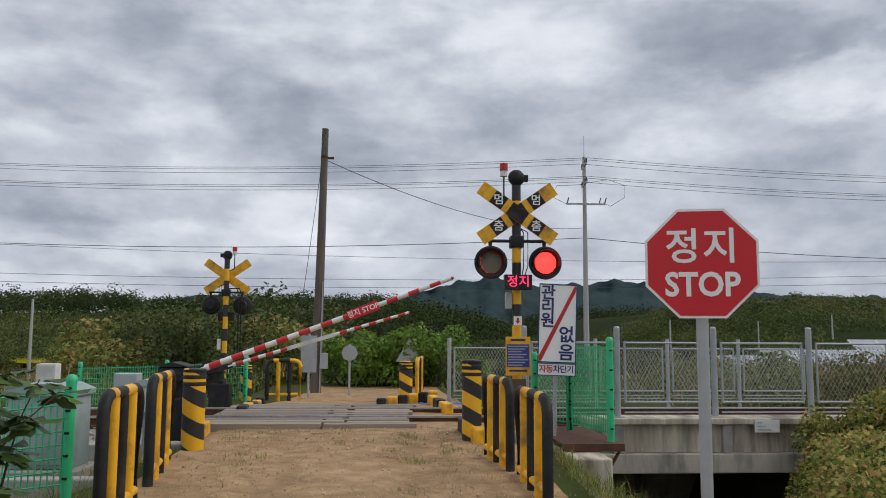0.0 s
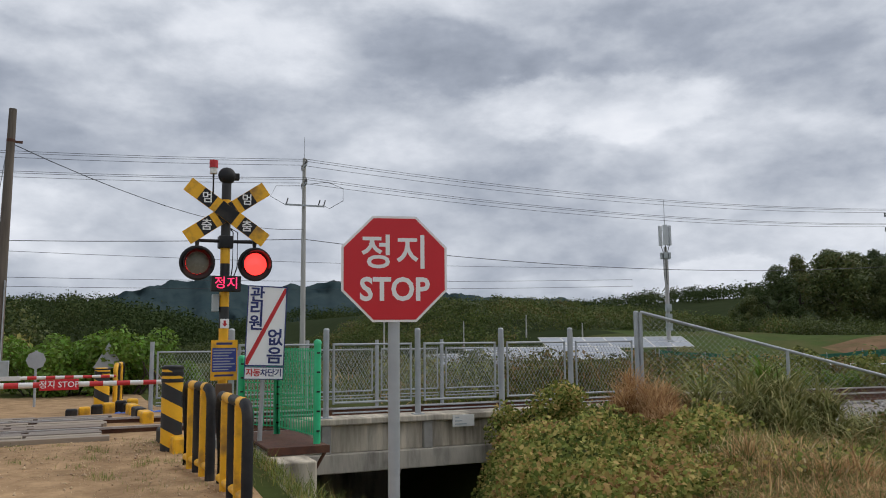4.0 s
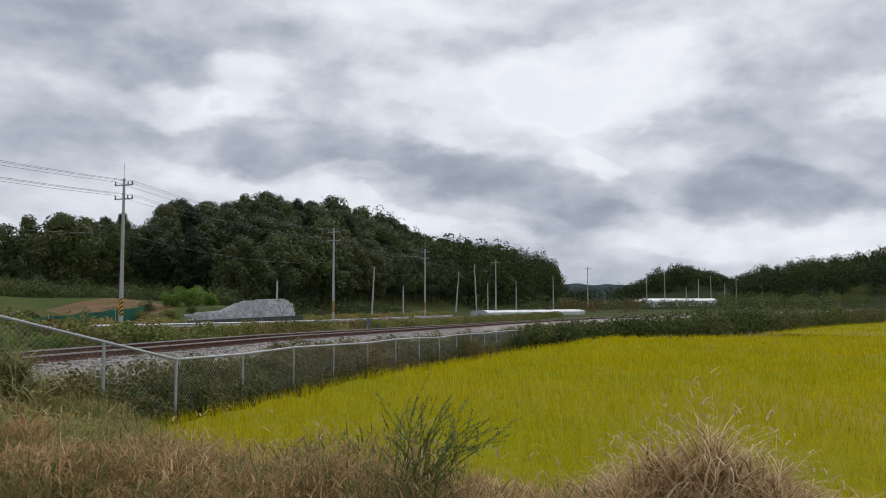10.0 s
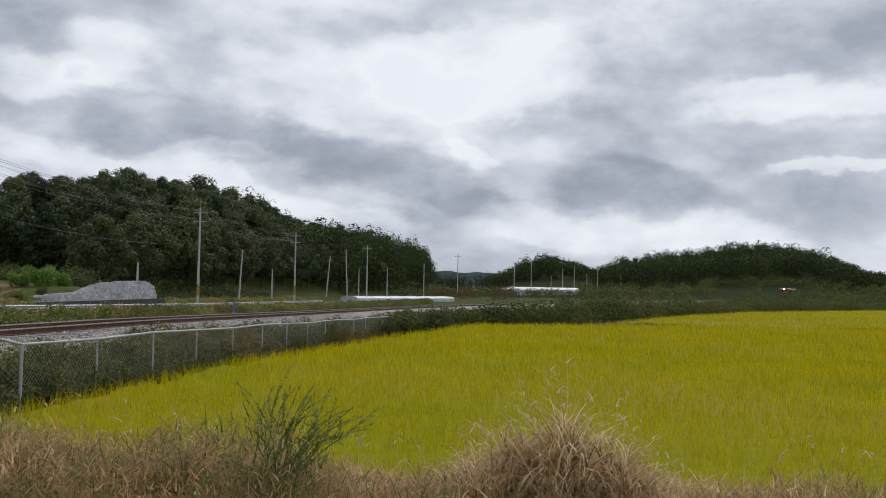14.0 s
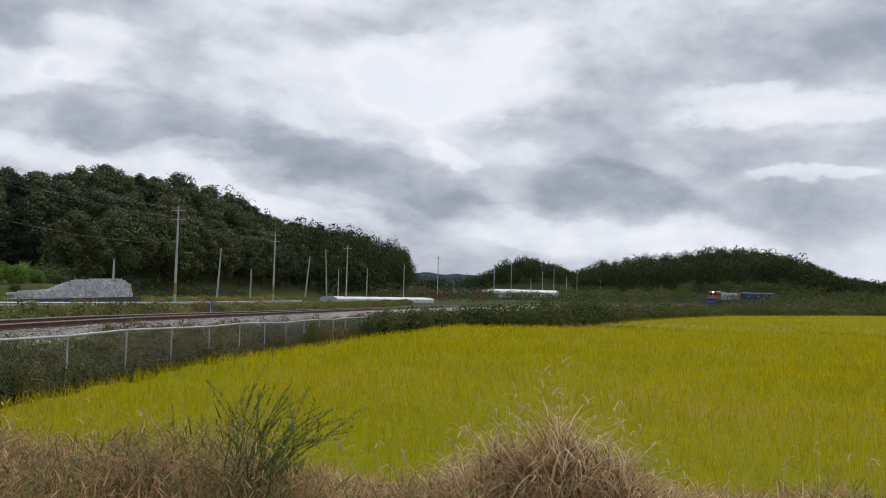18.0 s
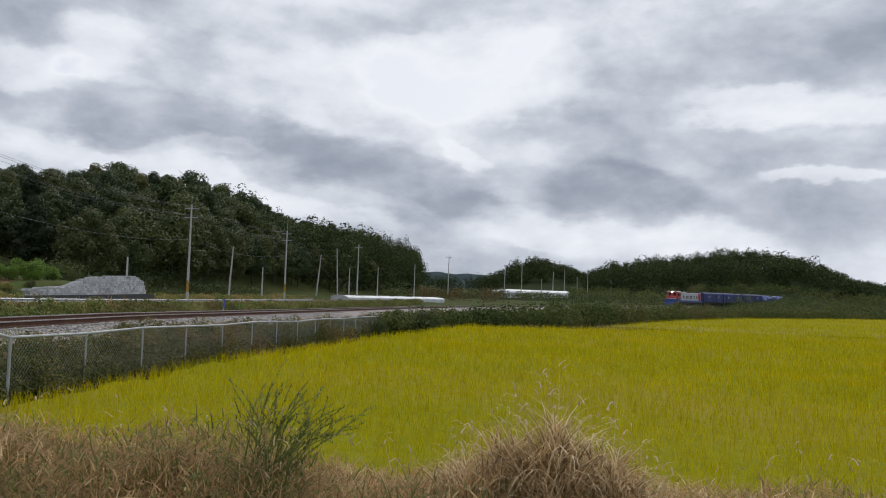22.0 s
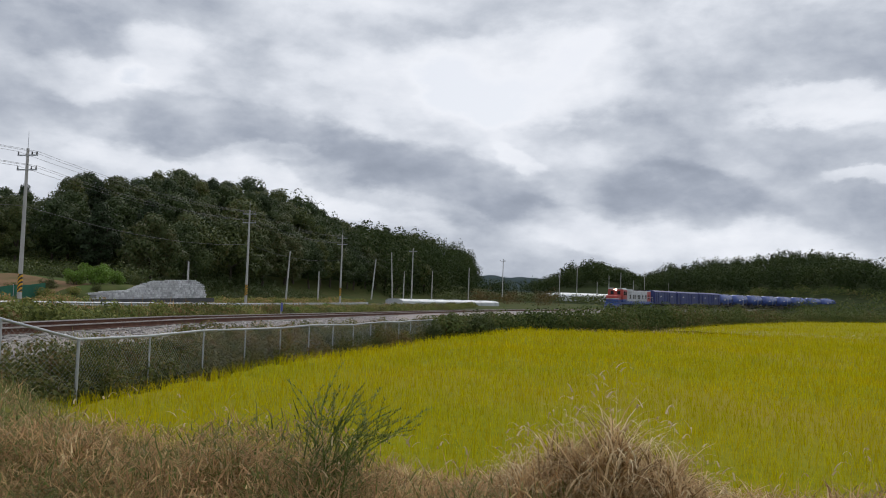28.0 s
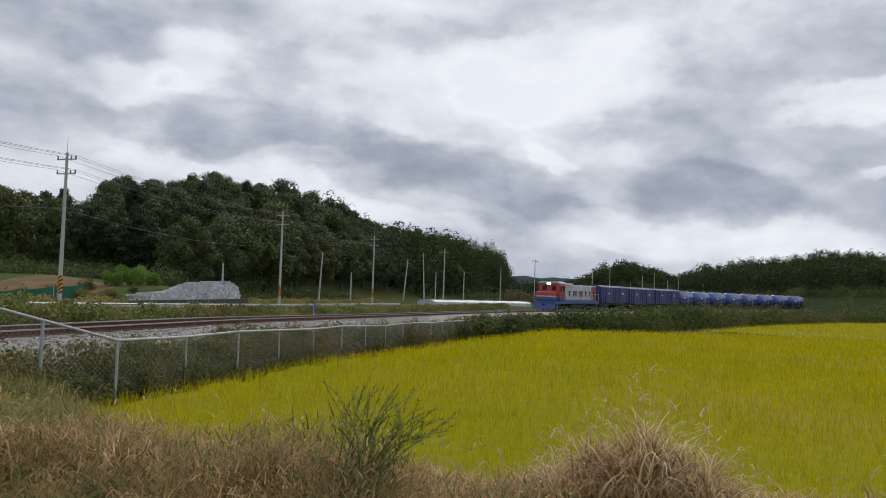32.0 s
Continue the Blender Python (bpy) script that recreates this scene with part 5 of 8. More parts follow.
def build_pebbles():
    r = np.random.default_rng(15)
    n = 6000
    x, y = r.uniform(-2.1, 1.5, n), 3.5 + 8.4 * r.random(n) ** 0.8
    base = np.array([(1, 0, 0), (0, 1, 0), (-1, 0, 0), (0, -1, 0), (0, 0, 1), (0, 0, -1)], float)
    v = base[None] * (r.gamma(1.2, 0.003, n) + 0.002)[:, None, None] * r.uniform(0.6, 1.3, (n, 6, 1))
    v = v + np.stack([x, y, land(x, y) + 0.004], -1)[:, None]
    tri = np.array([(0, 1, 4), (1, 2, 4), (2, 3, 4), (3, 0, 4), (1, 0, 5), (2, 1, 5), (3, 2, 5), (0, 3, 5)])
    f = (tri[None] + 6 * np.arange(n)[:, None, None]).reshape(-1, 3)
    ob = new("pebbles", grid_mesh("pebbles", v.reshape(-1, 3), f, False))
    ob.data.materials.append(M["pebble"])
    tagged(ob, "small loose stones on the dirt track", "pebbles", kind="stuff")


build_pebbles()


def build_bushes():
    R = np.random.default_rng(9)
    g = bush("bush", 1, 1.3, 1.7, "olive", "olive green shrub in the hedge by the railway", 4200, 0.046, m=pose(50, 5.6, h(50, 5.6)))
    d = bush("bush", 2, 1.4, 1.6, "hedge", "dark green shrub in the hedge by the railway", 2300, 0.06, m=pose(53.5, 4.8, h(53.5, 4.8)))
    b = bush("bush", 3, 1.3, 1.5, "weed", "brownish shrub in the hedge by the railway", 2300, 0.06, m=pose(57, 4.6, h(57, 4.6)))
    f = bush("bush", 4, 1.5, 2.2, "leaf3", "fresh green leafy shrub", 3600, 0.075, m=pose(1.5, 27, h(1.5, 27)))
    # shrubs standing out of the hedge
    for i in range(40):
        q = i / 39
        x, y = float(np.interp(q, (0, 0.25, 0.6, 1), (52, 58.5, 75, 100))), float(np.interp(q, (0, 0.25, 0.6, 1), (5.2, -2.5, -9.5, -23.5)))
        put((g, d, b, d)[int(R.integers(4))], x + R.uniform(0, 3), y + R.uniform(0, 2), R.uniform(0.75, 1.05), R.uniform(0, 6.28), -0.1)
    # low growth between the railway and the road
    for i in range(60):
        x = R.uniform(9, 110)
        y = R.uniform(17.8, 22) if i % 3 else R.uniform(24, 31)
        put((g, f, b, g, d)[int(R.integers(5))], x, y, R.uniform(0.28, 0.45) * (1 + x / 200), R.uniform(0, 6.28), -0.15)
    # bright bush above the retaining wall, dark ones at its ends
    for x, y, s, k in ((72, 46.2, 1.05, f), (74.5, 47, 0.85, f), (70, 46.8, 0.8, f), (77.5, 47.4, 0.8, f), (67, 47.5, 0.7, g), (63.5, 45.5, 0.8, b), (80.5, 46.5, 0.7, g), (86.2, 43, 1.1, d), (88.5, 44, 1.3, d), (66, 44.2, 0.6, b), (69, 44.0, 0.5, g), (62, 47, 1.1, d), (56, 51, 0.9, d)):
        put(k, x, y, s, R.uniform(0, 6.28), -0.15)
    # behind the crossing
    for x, y, s, k in ((-9, 33, 2.0, g), (-12, 36, 2.1, b), (-6, 34, 2.3, g), (-4, 31, 2.1, b), (-7.5, 30, 1.9, g), (-10, 29, 1.5, b), (-5.5, 29, 1.8, g), (-8.6, 36, 2.3, b), (-1.3, 28.5, 0.95, f), (-0.3, 27.5, 1.0, f), (1.9, 28, 0.8, f), (0.8, 28.5, 0.95, f), (3.2, 31, 0.7, f),
                       (-4.6, 27, 1.2, g), (-3.2, 36, 1.9, g), (-8, 40, 2.0, d), (-13, 42, 1.9, g), (-16, 34, 1.0, g), (-19, 38, 1.1, f), (-22, 36, 1.0, g), (5, 33, 0.8, g), (8, 34, 0.7, g), (11, 36, 0.8, g)):
        put(k, x, y, s, R.uniform(0, 6.28), -0.15)
    # trackside shrubs on the near bank
    for x, y, s, k in ((46, 8.2, 0.7, g), (41, 8.9, 0.6, b), (36, 9.2, 0.5, b), (49, 7.5, 0.9, g), (30, 9.9, 0.42, b), (25, 10.2, 0.4, g), (20.5, 10.4, 0.38, d), (17, 10.5, 0.4, d)):
        put(k, x, y, s, R.uniform(0, 6.28), -0.1)


build_bushes()

# ---- bridge, fences and crossing furniture ----


def link_wires(mb, a, b, zb, zt_a, zt_b, step=0.075, k=1.55, r=0.0028):
    """Diamond mesh between two upright edges; the top may slope."""
    a, b = Vector((a[0], a[1], 0)), Vector((b[0], b[1], 0))
    run = (b - a).length
    d = (b - a) / run
    za, zc = zt_a - zb, zt_b - zb
    top = max(za, zc)
    for sgn in (1, -1):
        u0 = -top / k if sgn > 0 else 0.0
        u1 = run if sgn > 0 else run + top / k
        u = u0
        while u < u1:
            pts = []
            for i in range(41):
                v = top * i / 40
                uu = u + sgn * v / k
                if 0 <= uu <= run and v <= za + (zc - za) * uu / run:
                    pts.append((uu, v))
            if len(pts) > 1:
                (ua, va), (ub, vb) = pts[0], pts[-1]
                off = Vector((-d.y, d.x, 0)) * r * sgn
                mb.cyl(a + d * ua + off + Vector((0, 0, zb + va)), a + d * ub + off + Vector((0, 0, zb + vb)), r, r, 3, caps=False)
            u += step
    return mb


def build_bridge():
    br = thing("bridge", pose(0, 0, 0), "small stained concrete railway bridge over a stream", "bridge", kind="structure")
    x0, x1, y, zt, zb = BRIDGE_X0, BRIDGE_X1, WALL_Y, 0.36, -0.42
    part("girder", MB().box(x0, x1, y + 0.02, y + 0.4, zb + 0.28, zt - 0.09, 0.01), M["streaked"], br, "streaked grey concrete side wall")
    part("lower_beam", MB().box(x0 - 0.1, x1, y - 0.1, y + 0.5, zb, zb + 0.277, 0.015), M["concrete"], br, "projecting concrete lower beam")
    part("coping", MB().box(x0 - 0.05, x1, y - 0.12, y + 0.45, zt - 0.087, zt, 0.012), M["streaked"], br, "stained concrete coping")
    for px in (3.35, 4.95, 6.5):
        part("pilaster", MB().box(px - 0.07, px + 0.07, y - 0.075, y + 0.02, zb + 0.28, zt - 0.09, 0.01), M["concrete_pale"], br)
    part("deck_slab", MB().box(x0, x1, y + 0.42, y + 3.9, -0.42, -0.14), M["concrete"], br)
    part("abutment", MB().box(2.0, x0 + 0.02, y - 0.55, y + 4.0, -2.2, 0.05, 0.02), M["concrete"], br, "mossy concrete abutment")
    part("abutment", MB().box(8.6, x1 + 0.4, y + 0.55, y + 4.0, -2.2, -0.43, 0.02), M["concrete"], br)
    # added wall, closes the far opening to keep the underside dark
    part("culvert_wall", MB().box(x0, x1, y + 3.92, y + 4.2, -2.2, 0.1), M["concrete"], br)
    part("wing_wall", MB().box(2.1, 2.55, 9.1, 11.1, -2.0, 0.16, 0.02), M["streaked"], br, "short cracked concrete wing wall")
    # number plate on the wall, plain bars for its writing
    pl = part("plate", MB().box(5.33, 5.7, y - 0.135, y - 0.122, 0.16, 0.34, 0.003), M["whitepaint"], br, "white enamel bridge plate")
    bars = MB()
    for i, w in enumerate((0.07, 0.12, 0.2)):
        bars.box(5.37, 5.37 + w, y - 0.14, y - 0.1345, 0.29 - i * 0.05, 0.31 - i * 0.05)
    part("plate_bars", bars, M["greybox"], pl)
    # water and dark stream bed
    wat = MB().add([(3.0, 7.5, -1.75), (9.0, 7.5, -1.75), (9.0, 22, -1.75), (3.0, 22, -1.75)], [(0, 1, 2, 3)])
    solo("stream", wat, M["glass"], pose(0, 0, 0), "dark shallow stream water under the bridge", "water", kind="structure")
    for i in range(7):
        solo("boulder", MB().lathe([(0, -0.2), (0.3, -0.12), (0.36, 0.05), (0.25, 0.2), (0.0, 0.26)], 7, (0, 0, 0)), M["concrete_pale"], Matrix.LocRotScale((4.2 + i * 0.6, 9.6 + 0.5 * math.sin(i * 2.3), -1.75), Euler((0, 0, i)), (1 + 0.3 * (i % 3), 0.8, 0.7)), "pale boulder in the stream bed", "rock", "stream boulders")


build_bridge()


def railing_panel(parent, xa, xb, y, z0, z1, gate=False):
    p = part("panel", link_wires(MB(), (xa + 0.05, y), (xb - 0.05, y), z0 + 0.04, z1 - 0.04, z1 - 0.04, 0.066, 1.75, 0.0032), M["wire"], parent, "galvanised diamond wire mesh")
    tagged(p, kind="stuff")
    fr = MB()
    for z in (z0 + 0.02, z1 - 0.02):
        fr.tube([(xa + 0.04, y, z), (xb - 0.04, y, z)], 0.019, 6)
    for x in (xa + 0.045, xb - 0.045):
        fr.tube([(x, y, z0), (x, y, z1)], 0.019, 6)
    part("panel_frame", fr, M["galv"], p)
    for zz in (z0 - 0.07, z0 - 0.13):
        part("lower_rail", MB().tube([(xa + 0.03, y, zz), (xb - 0.03, y, zz)], 0.013, 6), M["galv"], parent)


def build_railing():
    rl = thing("bridge_railing", pose(0, 0, 0), "galvanised steel railing with wire mesh panels on the bridge", "railing")
    posts = [2.0, 3.38, 4.84, 6.3, 7.62, 9.0]
    y, z0 = WALL_Y + 0.08, 0.36
    for x in posts:
        part("post", MB().cyl((x, y, z0), (x, y, 1.66 if x < 8.9 else 1.95), 0.045, 0.045, 12).lathe([(0.045, 0), (0.03, 0.02), (0, 0.025)], 12, (x, y, 1.66 if x < 8.9 else 1.95)), M["galv"], rl, smooth=True)
        part("base_plate", MB().box(x - 0.08, x + 0.08, y - 0.08, y + 0.08, z0, z0 + 0.015), M["galv"], rl)
    for xa, xb in zip(posts, posts[1:]):
        railing_panel(rl, xa + 0.07, xb - 0.07, y, z0 + 0.2, z0 + 1.1)
    # the same on the far side of the track
    fr = thing("bridge_railing", pose(0, 0, 0), "galvanised steel railing on the far side of the bridge", "railing")
    xs = [1.25, 2.75, 4.25, 5.75, 7.25, 8.75]
    y2 = 16.4
    for x in xs:
        part("post", MB().cyl((x, y2, 0.1), (x, y2, 1.5), 0.04, 0.04, 10), M["galv"], fr, smooth=True)
    for xa, xb in zip(xs, xs[1:]):
        railing_panel(fr, xa + 0.06, xb - 0.06, y2, 0.42, 1.32)


build_railing()


def build_link_fence():
    """The fence that slopes down from the bridge and then follows the track."""
    f = thing("chain_link_fence", pose(0, 0, 0), "galvanised chain-link fence sloping down from the bridge and along the track", "fence")
    a, c = Vector((9.05, WALL_Y + 0.02, 1.95)), Vector((14.38, 9.04, 0.30))
    cuts = [0.0, 0.42, 0.76, 1.0]
    pts = [a.lerp(c, t) for t in cuts]
    for p, nx in zip(pts, pts[1:]):
        zb = min(h(p.x, p.y), h(nx.x, nx.y)) + 0.05
        part("mesh_panel", link_wires(MB(), p, nx, max(zb, -0.7), p.z, nx.z, 0.1, 1.0, 0.0019), M["wire"], f)
        part("top_rail", MB().tube([p, nx], 0.027, 8), M["galv"], f, smooth=True)
    for p in pts:
        part("post", MB().cyl((p.x, p.y, h(p.x, p.y) - 0.3), p, 0.03, 0.03, 10), M["galv"], f, smooth=True)
    x, last = 14.38, Vector((14.38, 9.04, 0.30))
    while x < 66:
        nx = x + (2.55 if x < 40 else 4.2)
        y = 9.04 - 0.022 * max(0, nx - 22)
        z = float(np.interp(nx, (14, 22.6, 35, 63, 80), (0.3, 0.15, -0.14, -0.68, -0.95))) + 0.03 * math.sin(nx * 1.7)
        p = Vector((nx, y, z))
        g = -0.75 if nx < 20 else z - 1.0
        part("mesh_panel", link_wires(MB(), last, p, g, last.z, p.z, 0.1 if nx < 40 else 0.2, 1.0, 0.0019 if nx < 40 else 0.0035), M["wire"], f)
        part("top_rail", MB().tube([last, p], 0.027, 8), M["galv"], f, smooth=True)
        part("post", MB().cyl((nx, y, g - 0.4), (nx, y, z + 0.03), 0.021, 0.021, 8), M["galv"], f, smooth=True)
        x, last = nx, p


build_link_fence()


def green_fence(name, pts, hgt, label):
    f = thing(name, pose(0, 0, 0), label, "fence")
    for i, (x, y, z) in enumerate(pts):
        part("post", MB().cyl((x, y, z - 0.03 if x > 0 else z - 0.25), (x, y, z + hgt), 0.045, 0.045, 10).lathe([(0.05, 0), (0.05, 0.03), (0.03, 0.055), (0, 0.06)], 10, (x, y, z + hgt)), M["greenwire"], f, smooth=True)
        for k in range(5):
            part("clip", MB().box(x - 0.02, x + 0.02, y - 0.055, y - 0.043, z + 0.12 + k * hgt * 0.2, z + 0.14 + k * hgt * 0.2), M["black"], f)
    for (xa, ya, za), (xb, yb, zb) in zip(pts, pts[1:]):
        A, B = Vector((xa, ya, za)), Vector((xb, yb, zb))
        mb = MB()
        n = max(int((B - A).length / 0.05), 2)
        for i in range(n + 1):
            p = A.lerp(B, i / n)
            mb.cyl(p + Vector((0, 0, 0.06)), p + Vector((0, 0, hgt - 0.05)), 0.0075, 0.0075, 3, caps=False)
        for k in range(8):
            z = 0.08 + (hgt - 0.16) * k / 7
            mb.cyl(A + Vector((0, 0, z)), B + Vector((0, 0, z)), 0.008, 0.008, 3, caps=False)
        part("mesh_panel", mb, M["greenwire"], f, "green coated welded wire mesh")
    return f


green_fence("green_fence", [(2.52, 11.12, 0.28), (2.74, 9.85, 0.28)], 1.18, "bright green welded mesh fence beside the bridge")
green_fence("green_fence", [(2.1, 11.5, 0.3), (2.52, 11.12, 0.28)], 0.95, "short green mesh panel behind the warning board")
green_fence("green_fence", [(-2.62, 7.05, 0.2), (-4.1, 7.0, 0.05), (-5.8, 6.9, -0.05)], 0.92, "green welded mesh fence round the equipment cabinet")
green_fence("green_fence", [(-2.95, 17.3, 0.15), (-4.6, 17.4, 0.05), (-6.4, 17.5, 0.0)], 0.9, "green mesh fence beyond the rails")


def build_platform():
    p = thing("steel_platform", pose(0, 0, 0), "rusty steel walkway plate on brackets beside the bridge", "platform")
    part("plate", MB().box(2.1, 2.84, 9.65, 11.5, 0.215, 0.255, 0.006), M["rust"], p)
    part("edge_angle", MB().box(2.1, 2.84, 9.62, 9.66, 0.17, 0.26), M["rust"], p)
    part("strut", MB().tube([(2.85, 9.75, 0.22), (2.45, 9.85, -0.5)], 0.022, 6), M["rust"], p)
    part("strut", MB().tube([(2.85, 11.3, 0.22), (2.5, 11.3, -0.5)], 0.022, 6), M["rust"], p)


build_platform()


def guard_rail(m, run, hgt, bars, first):
    g = thing("guard_rail", m, "yellow and black painted steel pipe guard rail on the track edge", "guard rail", "guard rails at the crossing")
    r = 0.048
    for i in range(bars):
        y = run * i / (bars - 1)
        mt = M["yellow"] if (i + first) % 2 else M["black"]
        if i in (0, bars - 1):
            s = 1 if i == 0 else -1
            pts = [(0, y, -0.3), (0, y, hgt - 0.14), (0, y + s * 0.02, hgt - 0.07), (0, y + s * 0.07, hgt - 0.02), (0, y + s * 0.14, hgt)]
            part("post", MB().tube(pts, r, 12), mt, g, smooth=True)
        else:
            part("post", MB().cyl((0, y, -0.3), (0, y, hgt - r * 0.6), r, r, 12), mt, g, smooth=True)
    n = bars - 1
    for i in range(n):
        a = run * i / n + (0.13 if i == 0 else 0.0)
        b = run * (i + 1) / n - (0.13 if i == n - 1 else 0.0)
        part("top_rail", MB().cyl((0, a, hgt), (0, b, hgt), r, r, 12), M["yellow"] if (i + first) % 2 == 0 else M["black"], g, smooth=True)
    part("lower_rail", MB().cyl((0, 0.05, 0.09), (0, run - 0.05, 0.09), r * 0.8, r * 0.8, 10), M["yellow"], g, smooth=True)
    return g


def aim(xa, ya, xb, yb):
    return math.degrees(math.atan2(-(xb - xa), yb - ya))


for (xa, ya), (xb, yb), z, hh, nb, fst in (((-2.06, 6.2), (-2.12, 7.25), 0.11, 0.95, 5, 0), ((-2.15, 7.72), (-2.32, 9.06), 0.18, 0.92, 5, 0), ((1.37, 6.85), (1.33, 8.14), 0.13, 0.86, 5, 0), ((1.27, 8.3), (1.14, 9.3), 0.19, 0.86, 5, 0),
                                           ((-2.73, 18.8), (-2.0, 19.0), 0.1, 0.86, 4, 0), ((0.68, 18.6), (0.86, 19.6), 0.12, 0.9, 4, 1)):
    guard_rail(pose(xa, ya, z, 0, 0, aim(xa, ya, xb, yb)), math.hypot(xb - xa, yb - ya), hh, nb, fst)


def bollard(m, hgt, r=0.125):
    b = thing("striped_bollard", m, "thick round bollard with slanting yellow and black bands", "bollard", "bollards at the crossing")
    part("body", MB().cyl((0, 0, -0.3), (0, 0, hgt - 0.02), r, r, 20).lathe([(r, hgt - 0.02), (r * 0.9, hgt), (0, hgt + 0.005)], 20), M["yb_post"], b, smooth=True)
    part("collar", MB().lathe([(r + 0.003, hgt - 0.045), (r + 0.006, hgt - 0.03), (r + 0.003, hgt - 0.012)], 20), M["black"], b, smooth=True)
    for k in (0.12, 0.2):
        part("band", MB().lathe([(r + 0.002, hgt - k), (r + 0.005, hgt - k + 0.01), (r + 0.005, hgt - k + 0.035), (r + 0.002, hgt - k + 0.045)], 20), M["black"], b, "black reflective band", smooth=True)
    return b


bollard(pose(1.09, 10.37, 0.24), 0.98)
bollard(pose(-2.23, 9.72, 0.2), 0.93, 0.13)
bollard(pose(-3.1, 18.2, 0.08), 0.8, 0.13)
bollard(pose(0.42, 18.4, 0.12), 0.85, 0.15)


def build_deck():
    d = thing("level_crossing_deck", pose(0, 0, 0), "worn grey timber planks laid between and beside the rails", "crossing deck", kind="structure")
    k = 0
    for ya, yb in ((11.75, 12.6), (12.8, 14.1), (14.3, 15.1)):
        n = round((yb - ya) / 0.215)
        for i in range(n):
            y0, y1 = ya + (yb - ya) * i / n + 0.006, ya + (yb - ya) * (i + 1) / n - 0.006
            edge = float(np.interp(y0, (11.7, 12.6, 15.3), (0.45, 0.35, 0.6)))
            for xa, xb in ((-2.75, -0.9 + 0.3 * (k % 2)), (-0.89 + 0.3 * (k % 2), edge)):
                dz = RNG.uniform(-0.012, 0.006)
                part("plank", MB().box(xa + RNG.uniform(0, 0.08), xb - RNG.uniform(0, 0.08), y0, y1, 0.16, 0.285 + dz, 0.008), M["deck"], d)
            k += 1
    # painted edge stones
    for i in range(7):
        y = 10.3 + i * 0.62 if i < 2 else 14.2 + (i - 2) * 0.8
        for x, first in ((-2.35 - 0.05 * i, 0), (1.15 - 0.06 * i, 1)):
            solo("edge_stone", MB().box(-0.09, 0.09, -0.26, 0.26, -0.15, 0.1, 0.03), M["yellow"] if (i + first) % 2 else M["black"], pose(x, y, h(x, y) + 0.08, 0, 0, 6), "painted concrete edge stone at the crossing", "edge stone", "edge stones")
    for i in range(6):
        x = -0.1 + i * 0.21
        solo("edge_stone", MB().box(-0.1, 0.1, -0.1, 0.1, -0.15, 0.12 + 0.02 * i, 0.03), M["yellow"] if i % 2 else M["black"], pose(x, 16.1 + 0.14 * i, 0.2), "painted concrete edge stone at the crossing", "edge stone", "edge stones")


build_deck()


def octagon(r):
    return [(r * math.cos(math.radians(22.5 + 45 * i)), r * math.sin(math.radians(22.5 + 45 * i))) for i in range(8)]


def upright(me, x, y, z, turn=0.0):
    """Lettering that stands in the x-z plane and faces -y."""
    return pose(x, y, z, 90, 0, 0) @ pose(0, 0, 0, 0, 0, turn)


def build_stop_sign():
    s = thing("stop_sign", pose(1.602, 3.981, 0, 0, 0, -13), "red octagonal stop sign with white letters on a steel post", "road sign")
    part("post", MB().cyl((0, 0.035, -0.5), (0, 0.035, 2.12), 0.0305, 0.0305, 16), M["galv"], s, "galvanised steel post", smooth=True)
    k = 0.2775 / math.cos(math.radians(22.5))
    pl = part("plate", MB().prism([(x, z + 1.881) for x, z in octagon(k)], -0.004, 0.0), M["white"], s, "white-edged sign plate")
    part("red_face", MB().prism([(x, z + 1.881) for x, z in octagon(k * 0.955)], -0.0062, -0.0042), M["red"], pl)
    part("back", MB().prism([(x, z + 1.881) for x, z in octagon(k * 0.99)], 0.0002, 0.002), M["galv"], pl)
    t = text_mesh("정지", 0.19, 0.003, 0.0008, space=1.1)
    part("lettering", t, M["white"], s, "white lettering", m=upright(t, 0, -0.0075, 1.957))
    t = text_mesh("STOP", 0.168, 0.0045, 0.0008, space=1.0)
    part("lettering", t, M["white"], s, "white lettering", m=upright(t, 0, -0.0075, 1.768) @ Matrix.Diagonal((0.91, 1.0, 1.0, 1.0)))
    for z in (1.72, 2.05):
        part("clamp", MB().box(-0.05, 0.05, 0.002, 0.07, z - 0.02, z + 0.02, 0.004), M["galv"], s)


build_stop_sign()
LENSES = []


